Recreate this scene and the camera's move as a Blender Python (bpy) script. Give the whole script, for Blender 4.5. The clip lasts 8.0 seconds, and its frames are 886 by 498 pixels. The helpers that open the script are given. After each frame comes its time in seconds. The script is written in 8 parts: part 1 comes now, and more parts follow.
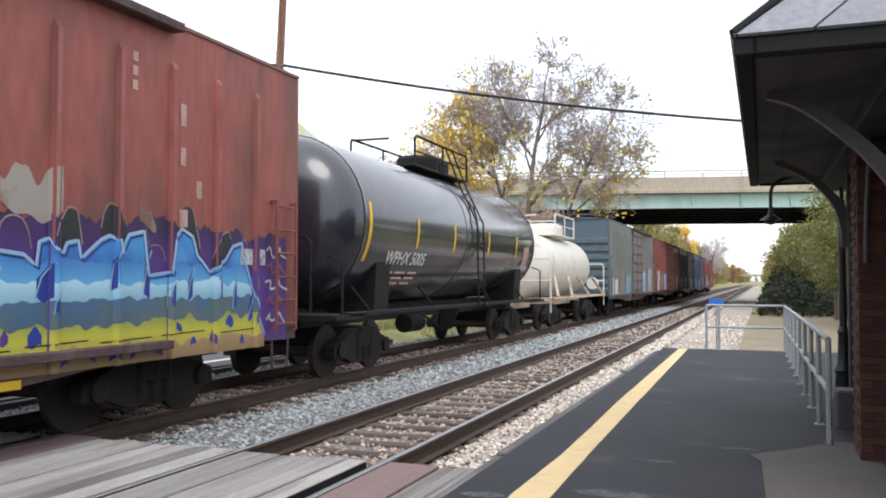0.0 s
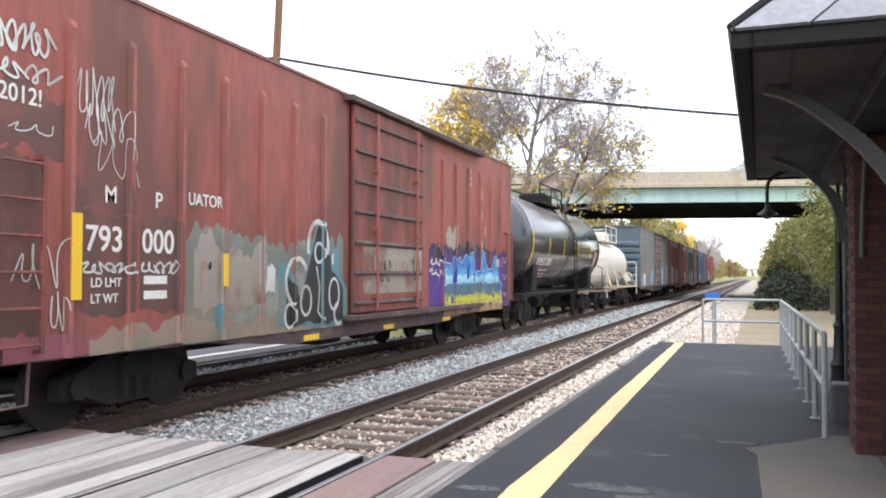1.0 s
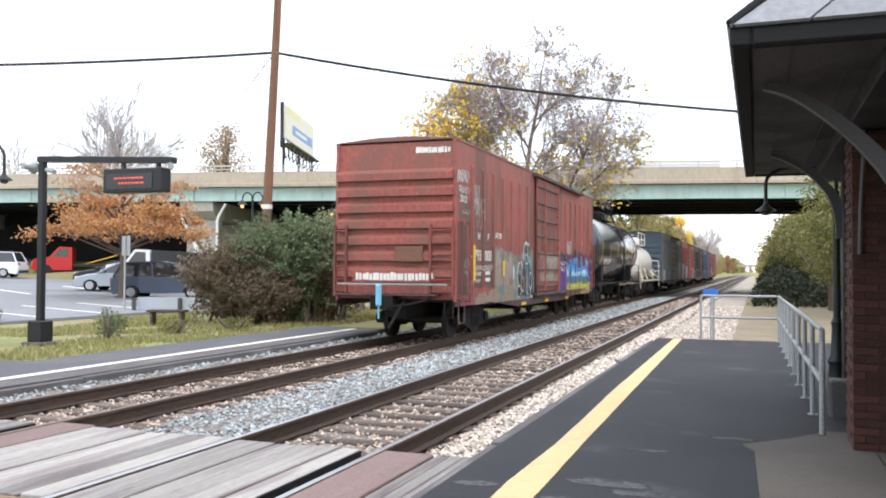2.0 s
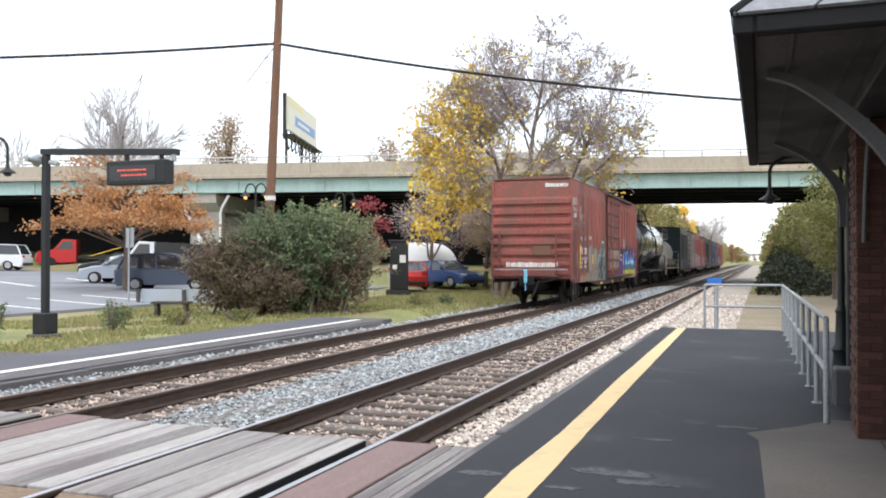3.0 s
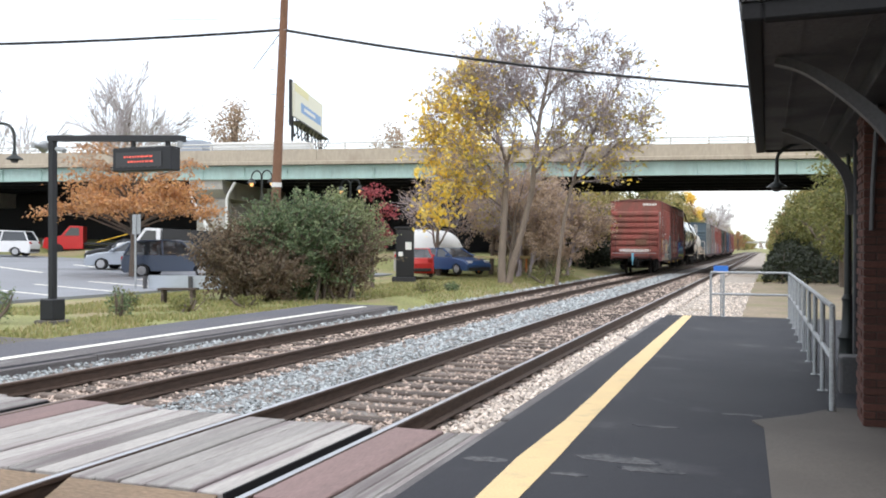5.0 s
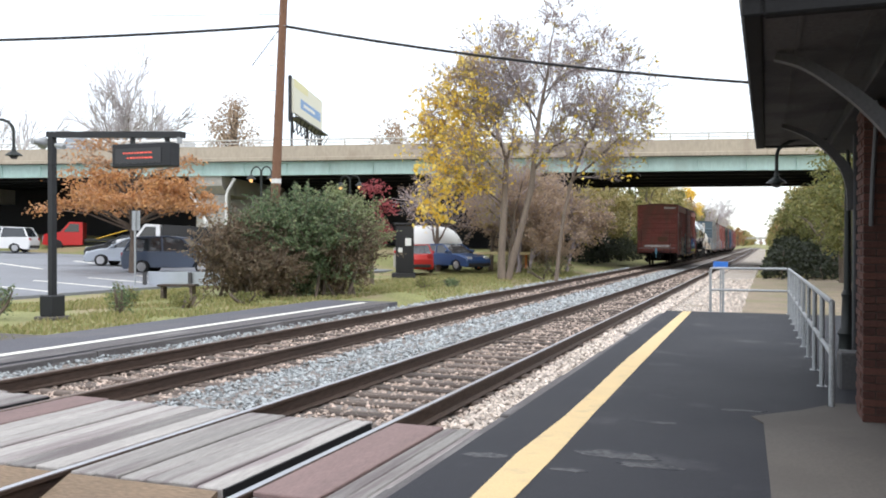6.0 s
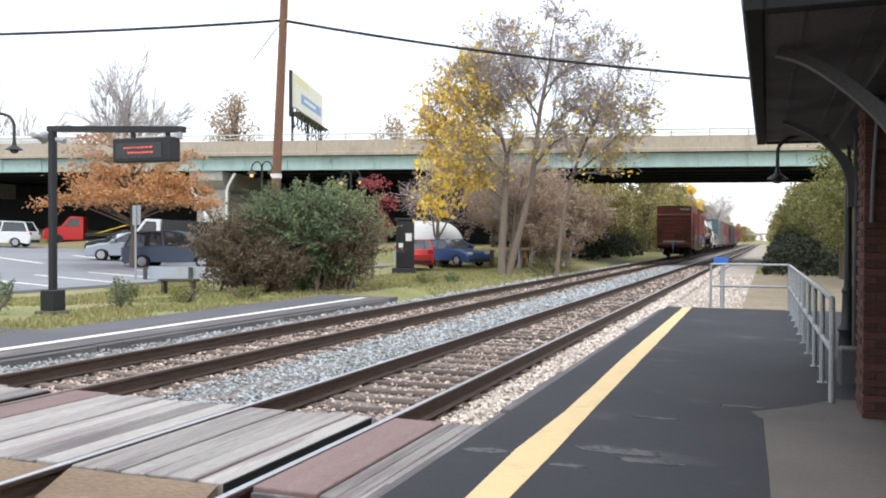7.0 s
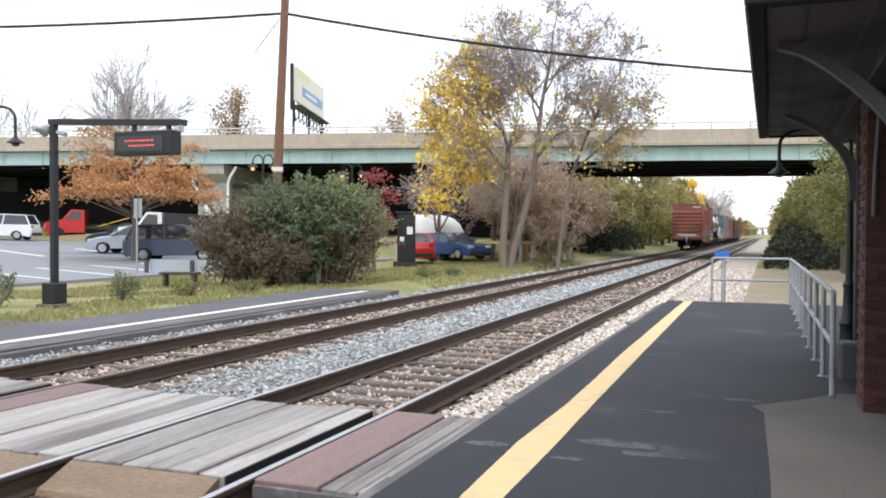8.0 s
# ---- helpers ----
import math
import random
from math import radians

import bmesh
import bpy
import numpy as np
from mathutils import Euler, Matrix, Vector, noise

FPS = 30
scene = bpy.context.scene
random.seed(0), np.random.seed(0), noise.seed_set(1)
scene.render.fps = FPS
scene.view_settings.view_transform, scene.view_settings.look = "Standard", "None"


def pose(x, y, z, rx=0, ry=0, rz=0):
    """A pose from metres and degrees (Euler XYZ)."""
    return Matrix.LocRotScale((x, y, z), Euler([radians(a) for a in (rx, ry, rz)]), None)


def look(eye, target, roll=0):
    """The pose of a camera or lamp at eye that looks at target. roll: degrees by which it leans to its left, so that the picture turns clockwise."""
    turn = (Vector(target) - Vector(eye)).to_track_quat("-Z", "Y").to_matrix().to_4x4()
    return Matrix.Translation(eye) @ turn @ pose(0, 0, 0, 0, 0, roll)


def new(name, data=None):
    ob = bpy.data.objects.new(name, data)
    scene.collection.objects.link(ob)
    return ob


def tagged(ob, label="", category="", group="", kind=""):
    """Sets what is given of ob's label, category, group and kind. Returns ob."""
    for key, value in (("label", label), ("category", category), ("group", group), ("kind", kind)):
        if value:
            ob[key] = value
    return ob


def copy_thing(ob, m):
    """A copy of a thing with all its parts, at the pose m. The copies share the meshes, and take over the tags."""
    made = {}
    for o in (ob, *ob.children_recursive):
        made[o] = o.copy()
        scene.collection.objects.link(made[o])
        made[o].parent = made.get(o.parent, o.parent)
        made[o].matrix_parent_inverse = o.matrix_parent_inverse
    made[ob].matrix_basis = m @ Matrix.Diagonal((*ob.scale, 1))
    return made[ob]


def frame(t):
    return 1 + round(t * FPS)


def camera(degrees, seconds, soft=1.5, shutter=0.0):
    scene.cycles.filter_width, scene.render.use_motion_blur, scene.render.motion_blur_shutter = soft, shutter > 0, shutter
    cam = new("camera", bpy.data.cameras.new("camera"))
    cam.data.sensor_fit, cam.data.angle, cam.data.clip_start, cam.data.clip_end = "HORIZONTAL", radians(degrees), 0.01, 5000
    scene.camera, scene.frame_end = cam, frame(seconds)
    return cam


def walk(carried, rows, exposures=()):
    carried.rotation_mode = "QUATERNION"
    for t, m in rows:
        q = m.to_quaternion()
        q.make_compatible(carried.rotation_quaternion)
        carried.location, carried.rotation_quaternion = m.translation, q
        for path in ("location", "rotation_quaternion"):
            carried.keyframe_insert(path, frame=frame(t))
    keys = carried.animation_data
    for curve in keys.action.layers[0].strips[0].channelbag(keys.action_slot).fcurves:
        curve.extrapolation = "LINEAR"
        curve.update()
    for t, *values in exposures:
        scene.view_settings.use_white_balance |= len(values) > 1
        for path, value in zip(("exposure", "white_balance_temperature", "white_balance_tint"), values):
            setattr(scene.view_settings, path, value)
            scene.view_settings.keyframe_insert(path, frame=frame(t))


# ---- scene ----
# ---- camera and its walk ----
cam = camera(54.4, 8.0, soft=1.9)
EYE = (0.0, 0.0, 1.6)


def turned(yaw, pitch, roll):
    return pose(*EYE, 90 + pitch, roll, yaw)


walk(cam, [
    (0.0, turned(20.29, 2.10, -0.07)),
    (0.5, turned(20.39, 1.83, 0.04)),
    (1.0, turned(20.08, 1.70, -0.13)),
    (2.3, turned(19.95, 1.19, -0.30)),
    (2.5, turned(19.90, 1.02, -0.28)),
    (3.0, turned(20.21, 0.76, 0.0)),
    (3.5, turned(20.64, 0.47, -0.06)),
    (4.0, turned(20.77, 0.26, -0.16)),
    (4.5, turned(20.65, 0.05, -0.11)),
    (6.0, turned(20.58, -0.36, -0.07)),
    (6.5, turned(20.64, -0.58, -0.13)),
    (7.0, turned(20.61, -0.67, -0.20)),
    (7.5, turned(20.59, -0.90, -0.20)),
    (8.0, turned(20.69, -1.10, -0.27)),
], [(0.0, 0.19), (0.5, 0.4), (1.0, 0.6), (1.2, 0.6), (2.3, 0.29), (2.5, 0.24), (4.0, 0.24), (6.0, 0.18), (8.0, 0.21)])

# ---- world and light: a bright overcast autumn day ----
world = bpy.data.worlds.new("overcast_sky")
scene.world = world
world.use_nodes = True
wn = world.node_tree
wn.nodes.clear()
w_out = wn.nodes.new("ShaderNodeOutputWorld")
w_bg = wn.nodes.new("ShaderNodeBackground")
w_cloud = wn.nodes.new("ShaderNodeBackground")
w_add = wn.nodes.new("ShaderNodeAddShader")
w_sky = wn.nodes.new("ShaderNodeTexSky")
w_sky.sky_type = "NISHITA"
w_sky.sun_disc = False
w_sky.sun_elevation = radians(53)
w_sky.sun_rotation = radians(160)
w_bg.inputs["Strength"].default_value = 0.06
w_cloud.inputs["Color"].default_value = (0.935, 0.957, 1.0, 1)
w_tc = wn.nodes.new("ShaderNodeTexCoord")
w_sep = wn.nodes.new("ShaderNodeSeparateXYZ")
w_rise = wn.nodes.new("ShaderNodeMapRange")      # an overcast sky is brighter overhead than at the horizon
w_rise.inputs[3].default_value, w_rise.inputs[4].default_value = 0.95, 1.55
wn.links.new(w_tc.outputs["Generated"], w_sep.inputs[0])
wn.links.new(w_sep.outputs["Z"], w_rise.inputs[0])
wn.links.new(w_rise.outputs[0], w_cloud.inputs["Strength"])
wn.links.new(w_sky.outputs[0], w_bg.inputs["Color"])
wn.links.new(w_bg.outputs[0], w_add.inputs[0])
wn.links.new(w_cloud.outputs[0], w_add.inputs[1])
wn.links.new(w_add.outputs[0], w_out.inputs["Surface"])

sun_data = bpy.data.lights.new("sun", "SUN")
sun_data.energy = 0.9
sun_data.angle = radians(25)
sun_data.color = (1.0, 0.975, 0.94)
sun = new("sun", sun_data)
sun.matrix_world = look((9, -10, 30), (0, 10, 0))


# ---- mesh helpers ----
class Solid:
    """Gathers corners and faces, then becomes one mesh."""

    def __init__(self):
        self.v, self.f = [], []

    def add(self, verts, faces):
        n = len(self.v)
        self.v.extend(verts)
        self.f.extend([tuple(n + i for i in f) for f in faces])
        return self

    def box(self, x0, x1, y0, y1, z0, z1, c=0.0):
        if c <= 0:
            v = [(x, y, z) for x in (x0, x1) for y in (y0, y1) for z in (z0, z1)]
            return self.add(v, [(0, 1, 3, 2), (4, 6, 7, 5), (0, 4, 5, 1), (2, 3, 7, 6), (0, 2, 6, 4), (1, 5, 7, 3)])
        c = min(c, 0.45 * min(x1 - x0, y1 - y0, z1 - z0))
        v, idx = [], {}
        xs, ys, zs = (x0, x1), (y0, y1), (z0, z1)
        for i in (0, 1):
            for j in (0, 1):
                for k in (0, 1):
                    sx, sy, sz = (1 - 2 * i) * c, (1 - 2 * j) * c, (1 - 2 * k) * c
                    for a, p in enumerate(((xs[i], ys[j] + sy, zs[k] + sz), (xs[i] + sx, ys[j], zs[k] + sz), (xs[i] + sx, ys[j] + sy, zs[k]))):
                        idx[i, j, k, a] = len(v)
                        v.append(p)
        f = []
        for s in (0, 1):
            f.append((idx[s, 0, 0, 0], idx[s, 0, 1, 0], idx[s, 1, 1, 0], idx[s, 1, 0, 0]))
            f.append((idx[0, s, 0, 1], idx[1, s, 0, 1], idx[1, s, 1, 1], idx[0, s, 1, 1]))
            f.append((idx[0, 0, s, 2], idx[0, 1, s, 2], idx[1, 1, s, 2], idx[1, 0, s, 2]))
        for a in (0, 1):
            for b in (0, 1):
                f.append((idx[a, b, 0, 0], idx[a, b, 1, 0], idx[a, b, 1, 1], idx[a, b, 0, 1]))
                f.append((idx[a, 0, b, 0], idx[a, 1, b, 0], idx[a, 1, b, 2], idx[a, 0, b, 2]))
                f.append((idx[0, a, b, 1], idx[1, a, b, 1], idx[1, a, b, 2], idx[0, a, b, 2]))
                for k in (0, 1):
                    f.append((idx[a, b, k, 0], idx[a, b, k, 1], idx[a, b, k, 2]))
        return self.add(v, f)

    def tube(self, p0, p1, r0, r1=None, n=8, caps=True):
        r1 = r0 if r1 is None else r1
        p0, p1 = Vector(p0), Vector(p1)
        d = (p1 - p0).normalized()
        a = d.orthogonal().normalized()
        b = d.cross(a)
        v = []
        for p, r in ((p0, r0), (p1, r1)):
            for i in range(n):
                t = 2 * math.pi * i / n
                v.append(tuple(p + a * (r * math.cos(t)) + b * (r * math.sin(t))))
        f = [(i, (i + 1) % n, n + (i + 1) % n, n + i) for i in range(n)]
        if caps:
            f += [tuple(reversed(range(n))), tuple(range(n, 2 * n))]
        return self.add(v, f)

    def path(self, points, r, n=8):
        """A round bar along points; r is one radius or one for each point."""
        points = [Vector(p) for p in points]
        rs = r if isinstance(r, (list, tuple)) else [r] * len(points)
        v, f = [], []
        a = None
        for i, p in enumerate(points):
            d = (points[min(i + 1, len(points) - 1)] - points[max(i - 1, 0)]).normalized()
            a = d.orthogonal().normalized() if a is None else (a - d * a.dot(d)).normalized()
            b = d.cross(a)
            for k in range(n):
                t = 2 * math.pi * k / n
                v.append(tuple(p + a * (rs[i] * math.cos(t)) + b * (rs[i] * math.sin(t))))
        for i in range(len(points) - 1):
            for k in range(n):
                f.append((i * n + k, i * n + (k + 1) % n, (i + 1) * n + (k + 1) % n, (i + 1) * n + k))
        f += [tuple(reversed(range(n))), tuple(range(len(v) - n, len(v)))]
        return self.add(v, f)

    def lathe(self, profile, origin=(0, 0, 0), axis="z", n=24):
        """Turns (radius, height) pairs round an axis."""
        v, f = [], []
        for r, h in profile:
            for i in range(n):
                t = 2 * math.pi * i / n
                a, b = r * math.cos(t), r * math.sin(t)
                p = {"z": (a, b, h), "y": (b, h, a), "x": (h, a, b)}[axis]
                v.append((p[0] + origin[0], p[1] + origin[1], p[2] + origin[2]))
        for j in range(len(profile) - 1):
            for i in range(n):
                f.append((j * n + i, j * n + (i + 1) % n, (j + 1) * n + (i + 1) % n, (j + 1) * n + i))
        f += [tuple(reversed(range(n))), tuple(range(len(v) - n, len(v)))]
        return self.add(v, f)

    def prism(self, outline, axis, a, b):
        """Pushes a 2D outline along an axis: x takes (y, z), y takes (x, z), z takes (x, y)."""
        n = len(outline)
        put = {"x": lambda p, s: (s, p[0], p[1]), "y": lambda p, s: (p[0], s, p[1]), "z": lambda p, s: (p[0], p[1], s)}[axis]
        v = [put(p, a) for p in outline] + [put(p, b) for p in outline]
        f = [(i, (i + 1) % n, n + (i + 1) % n, n + i) for i in range(n)]
        f += [tuple(reversed(range(n))), tuple(range(n, 2 * n))]
        return self.add(v, f)

    def turn(self, m):
        self.v = [tuple(m @ Vector(p)) for p in self.v]
        return self

    def mesh(self, name, smooth=True, fix=True):
        me = bpy.data.meshes.new(name)
        me.from_pydata(self.v, [], self.f)
        if fix and len(self.f) < 20000:
            bm = bmesh.new()
            bm.from_mesh(me)
            bmesh.ops.recalc_face_normals(bm, faces=bm.faces)
            bm.to_mesh(me)
            bm.free()
        if smooth:
            me.polygons.foreach_set("use_smooth", [True] * len(me.polygons))
            me.set_sharp_from_angle(angle=radians(32))
        me.update()
        return me


def part(name, solid, material, parent=None, label="", smooth=True, fix=True):
    """Links a solid, or a finished mesh, as ONE mesh object under a thing or a part."""
    me = solid.mesh(name, smooth, fix) if isinstance(solid, Solid) else solid
    if material and not me.materials:
        me.materials.append(material)
    ob = new(name, me)
    if parent is not None:
        ob.parent = parent
    if label:
        tagged(ob, label)
    return ob


def thing(name, m, label, category, group="", kind=""):
    ob = new(name)
    ob.empty_display_size = 0.2
    ob.matrix_basis = m
    return tagged(ob, label, category, group, kind)


def setting(name, solid, material, label, category, smooth=False):
    ob = part(name, solid, material, None, "", smooth)
    return tagged(ob, label, category, "", "structure")


def lettering(name, text, size, material, parent, m, label="", depth=0.002, bold=0.012):
    cu = bpy.data.curves.new(name, "FONT")
    cu.body, cu.size, cu.extrude, cu.offset = text, size, depth, size * bold
    cu.align_x = "LEFT"
    holder = bpy.data.objects.new(name, cu)
    me = bpy.data.meshes.new_from_object(holder)
    bpy.data.objects.remove(holder)
    me.materials.clear()
    ob = part(name, me, material, parent, label)
    ob.matrix_basis = m
    return ob


# ---- materials ----
def mat(name, colour, rough=0.7, metal=0.0, vary=0.25, scale=3.0, fine=40.0, bump=0.15, stain=None, stain_amount=0.5, stain_scale=1.2, stain_cut=0.55,
        stretch=(1, 1, 1), each=0.0, glow=0.0, coat=0.0, coat_rough=0.08, space="Object"):
    """A surface with colour that varies at two scales, stains and fine relief."""
    m = bpy.data.materials.new(name)
    m.use_nodes = True
    nt = m.node_tree
    N, L = nt.nodes, nt.links
    bsdf = N["Principled BSDF"]
    tc = N.new("ShaderNodeTexCoord")
    mp = N.new("ShaderNodeMapping")
    mp.inputs["Scale"].default_value = stretch
    L.new(tc.outputs[space], mp.inputs["Vector"])

    def tex(s, detail=5.0):
        t = N.new("ShaderNodeTexNoise")
        t.inputs["Scale"].default_value = s
        t.inputs["Detail"].default_value = detail
        L.new(mp.outputs[0], t.inputs["Vector"])
        return t

    def mix(a, b, fac, kind="MIX"):
        x = N.new("ShaderNodeMix")
        x.data_type, x.blend_type = "RGBA", kind
        for sock, val in ((x.inputs[6], a), (x.inputs[7], b)):
            if isinstance(val, (tuple, list)):
                sock.default_value = (*val[:3], 1)
            else:
                L.new(val, sock)
        if isinstance(fac, float):
            x.inputs[0].default_value = fac
        else:
            L.new(fac, x.inputs[0])
        return x.outputs[2]

    big, small = tex(scale), tex(fine, 3.0)
    dark = tuple(c * (1 - vary) for c in colour)
    light = tuple(min(1.0, c * (1 + vary)) for c in colour)
    col = mix(dark, light, big.outputs["Fac"])
    ramp = N.new("ShaderNodeMapRange")
    ramp.inputs[1].default_value, ramp.inputs[2].default_value = 0.3, 0.7
    ramp.inputs[3].default_value, ramp.inputs[4].default_value = 1 - vary * 0.8, 1 + vary * 0.6
    L.new(small.outputs["Fac"], ramp.inputs[0])
    grey = N.new("ShaderNodeCombineColor")
    for i in range(3):
        L.new(ramp.outputs[0], grey.inputs[i])
    col = mix(col, grey.outputs[0], 1.0, "MULTIPLY")
    if stain:
        st = tex(stain_scale, 8.0)
        cut = N.new("ShaderNodeMapRange")
        cut.inputs[1].default_value, cut.inputs[2].default_value = stain_cut, stain_cut + 0.12
        cut.inputs[3].default_value, cut.inputs[4].default_value = 0.0, stain_amount
        L.new(st.outputs["Fac"], cut.inputs[0])
        col = mix(col, stain, cut.outputs[0])
    if each:
        info = N.new("ShaderNodeObjectInfo")
        geo = N.new("ShaderNodeNewGeometry")
        both = N.new("ShaderNodeMath")
        both.operation = "ADD"
        L.new(info.outputs["Random"], both.inputs[0])
        L.new(geo.outputs["Random Per Island"], both.inputs[1])
        fr = N.new("ShaderNodeMath")
        fr.operation = "FRACT"
        L.new(both.outputs[0], fr.inputs[0])
        er = N.new("ShaderNodeMapRange")
        er.inputs[3].default_value, er.inputs[4].default_value = 1 - each, 1 + each
        L.new(fr.outputs[0], er.inputs[0])
        eg = N.new("ShaderNodeCombineColor")
        for i in range(3):
            L.new(er.outputs[0], eg.inputs[i])
        col = mix(col, eg.outputs[0], 1.0, "MULTIPLY")
    L.new(col, bsdf.inputs["Base Color"])
    bsdf.inputs["Metallic"].default_value = metal
    rr = N.new("ShaderNodeMapRange")
    rr.inputs[3].default_value, rr.inputs[4].default_value = max(0.02, rough - 0.12), min(1.0, rough + 0.12)
    L.new(big.outputs["Fac"], rr.inputs[0])
    L.new(rr.outputs[0], bsdf.inputs["Roughness"])
    if coat:
        bsdf.inputs["Coat Weight"].default_value = coat
        bsdf.inputs["Coat Roughness"].default_value = coat_rough
    if bump:
        bp = N.new("ShaderNodeBump")
        bp.inputs["Strength"].default_value = bump
        bp.inputs["Distance"].default_value = 0.02
        L.new(small.outputs["Fac"], bp.inputs["Height"])
        L.new(bp.outputs[0], bsdf.inputs["Normal"])
    if glow:
        bsdf.inputs["Emission Color"].default_value = (*colour, 1)
        bsdf.inputs["Emission Strength"].default_value = glow
    return m


def glass_mat(name, tint, rough=0.05):
    m = bpy.data.materials.new(name)
    m.use_nodes = True
    b = m.node_tree.nodes["Principled BSDF"]
    b.inputs["Base Color"].default_value = (*tint, 1)
    b.inputs["Roughness"].default_value = rough
    b.inputs["Specular IOR Level"].default_value = 0.8
    return m


def leaf_mat(name, colours, vary=0.5):
    """Leaves: each one takes its own shade between the colours, and lets some light through."""
    m = bpy.data.materials.new(name)
    m.use_nodes = True
    N, L = m.node_tree.nodes, m.node_tree.links
    b = N["Principled BSDF"]
    geo = N.new("ShaderNodeNewGeometry")
    ramp = N.new("ShaderNodeValToRGB")
    L.new(geo.outputs["Random Per Island"], ramp.inputs[0])
    els = ramp.color_ramp.elements
    els[0].color, els[1].color = (*colours[0], 1), (*colours[-1], 1)
    for i, c in enumerate(colours[1:-1]):
        els.new((i + 1) / (len(colours) - 1)).color = (*c, 1)
    L.new(ramp.outputs[0], b.inputs["Base Color"])
    b.inputs["Roughness"].default_value = 0.6
    tr = N.new("ShaderNodeBsdfTranslucent")
    L.new(ramp.outputs[0], tr.inputs["Color"])
    mx = N.new("ShaderNodeMixShader")
    mx.inputs[0].default_value = 0.35
    L.new(b.outputs[0], mx.inputs[1])
    L.new(tr.outputs[0], mx.inputs[2])
    L.new(mx.outputs[0], N["Material Output"].inputs["Surface"])
    return m


M_ASPHALT = mat("platform_asphalt", (0.0165, 0.0178, 0.024), 0.78, vary=0.3, scale=0.6, fine=60, bump=0.3, stain=(0.12, 0.12, 0.125), stain_amount=0.4, stain_scale=1.1, stain_cut=0.61, space="Object")
M_LOT = mat("lot_asphalt", (0.24, 0.25, 0.27), 0.85, vary=0.2, scale=0.3, fine=30, bump=0.2, stain=(0.09, 0.09, 0.1), stain_amount=0.5, stain_scale=0.2)
M_CONCRETE = mat("concrete_slab", (0.115, 0.103, 0.09), 0.85, vary=0.18, scale=1.0, fine=50, bump=0.2, stain=(0.09, 0.08, 0.07), stain_amount=0.6, stain_scale=0.8, stain_cut=0.48)
M_YELLOW = mat("yellow_paint", (0.7, 0.52, 0.27), 0.7, vary=0.12, scale=4, fine=70, bump=0.2, stain=(0.4, 0.33, 0.22), stain_amount=0.35, stain_scale=5, stain_cut=0.58)
M_WHITE_LINE = mat("white_line_paint", (0.8, 0.78, 0.7), 0.75, vary=0.12, scale=4, fine=60, stain=(0.5, 0.48, 0.44), stain_amount=0.5, stain_scale=3)
M_TIMBER_EDGE = mat("weathered_edge_timber", (0.13, 0.12, 0.12), 0.9, vary=0.35, scale=2, fine=30, bump=0.5, stretch=(6, 0.6, 6), stain=(0.3, 0.29, 0.28), stain_amount=0.5)
M_PLANK = mat("grey_crossing_plank", (0.34, 0.32, 0.3), 0.85, vary=0.3, scale=1.5, fine=18, bump=0.5, stretch=(8, 0.5, 8), each=0.35, stain=(0.19, 0.15, 0.155), stain_amount=0.7, stain_scale=0.9, stain_cut=0.5)
M_PLANK_BROWN = mat("brown_crossing_plank", (0.22, 0.15, 0.14), 0.85, vary=0.25, scale=1.5, fine=20, bump=0.4, stretch=(6, 0.6, 6), each=0.1)
M_PLANK_TAN = mat("tan_crossing_plank_end", (0.23, 0.165, 0.11), 0.85, vary=0.3, scale=1.5, fine=18, bump=0.4, stretch=(1, 5, 5))
M_TIE = mat("creosote_tie", (0.105, 0.08, 0.066), 0.9, vary=0.45, scale=2.5, fine=16, bump=0.6, stretch=(0.8, 6, 6), each=0.35, stain=(0.22, 0.18, 0.15), stain_amount=0.6, stain_scale=1.3)
M_RAIL = mat("rusty_rail_steel", (0.078, 0.051, 0.038), 0.65, 0.3, vary=0.35, scale=2, fine=40, bump=0.2, stretch=(1, 0.2, 1))
M_RAIL_TOP = mat("worn_rail_head", (0.5, 0.51, 0.54), 0.35, 0.9, vary=0.2, scale=1, fine=60, bump=0.05, stretch=(8, 0.1, 1))
M_RAIL_TOP_DULL = mat("dull_rail_head", (0.2, 0.15, 0.125), 0.5, 0.6, vary=0.25, scale=1, fine=60, bump=0.05, stretch=(8, 0.1, 1))
M_GREY_STONE = mat("grey_ballast", (0.37, 0.395, 0.4), 0.9, vary=0.3, scale=3, fine=30, bump=0.3, each=0.45)
M_BROWN_STONE = mat("brown_ballast", (0.5, 0.4, 0.335), 0.9, vary=0.35, scale=3, fine=30, bump=0.3, each=0.5)
M_TAN_STONE = mat("pale_tan_ballast", (0.62, 0.54, 0.47), 0.9, vary=0.3, scale=3, fine=30, bump=0.3, each=0.45)
M_BED = mat("ballast_bed", (0.21, 0.18, 0.16), 0.95, vary=0.5, scale=6, fine=22, bump=1.0, stain=(0.3, 0.29, 0.28), stain_amount=0.7, stain_scale=14)
M_GRASS_GROUND = mat("autumn_grass_ground", (0.245, 0.25, 0.095), 0.95, vary=0.45, scale=0.5, fine=14, bump=0.6, stain=(0.33, 0.26, 0.16), stain_amount=0.75, stain_scale=0.35, stain_cut=0.5)
M_GRAVEL = mat("pale_gravel", (0.4, 0.35, 0.3), 0.95, vary=0.35, scale=1.6, fine=14, bump=1.0, stain=(0.22, 0.17, 0.11), stain_amount=0.7, stain_scale=0.4)
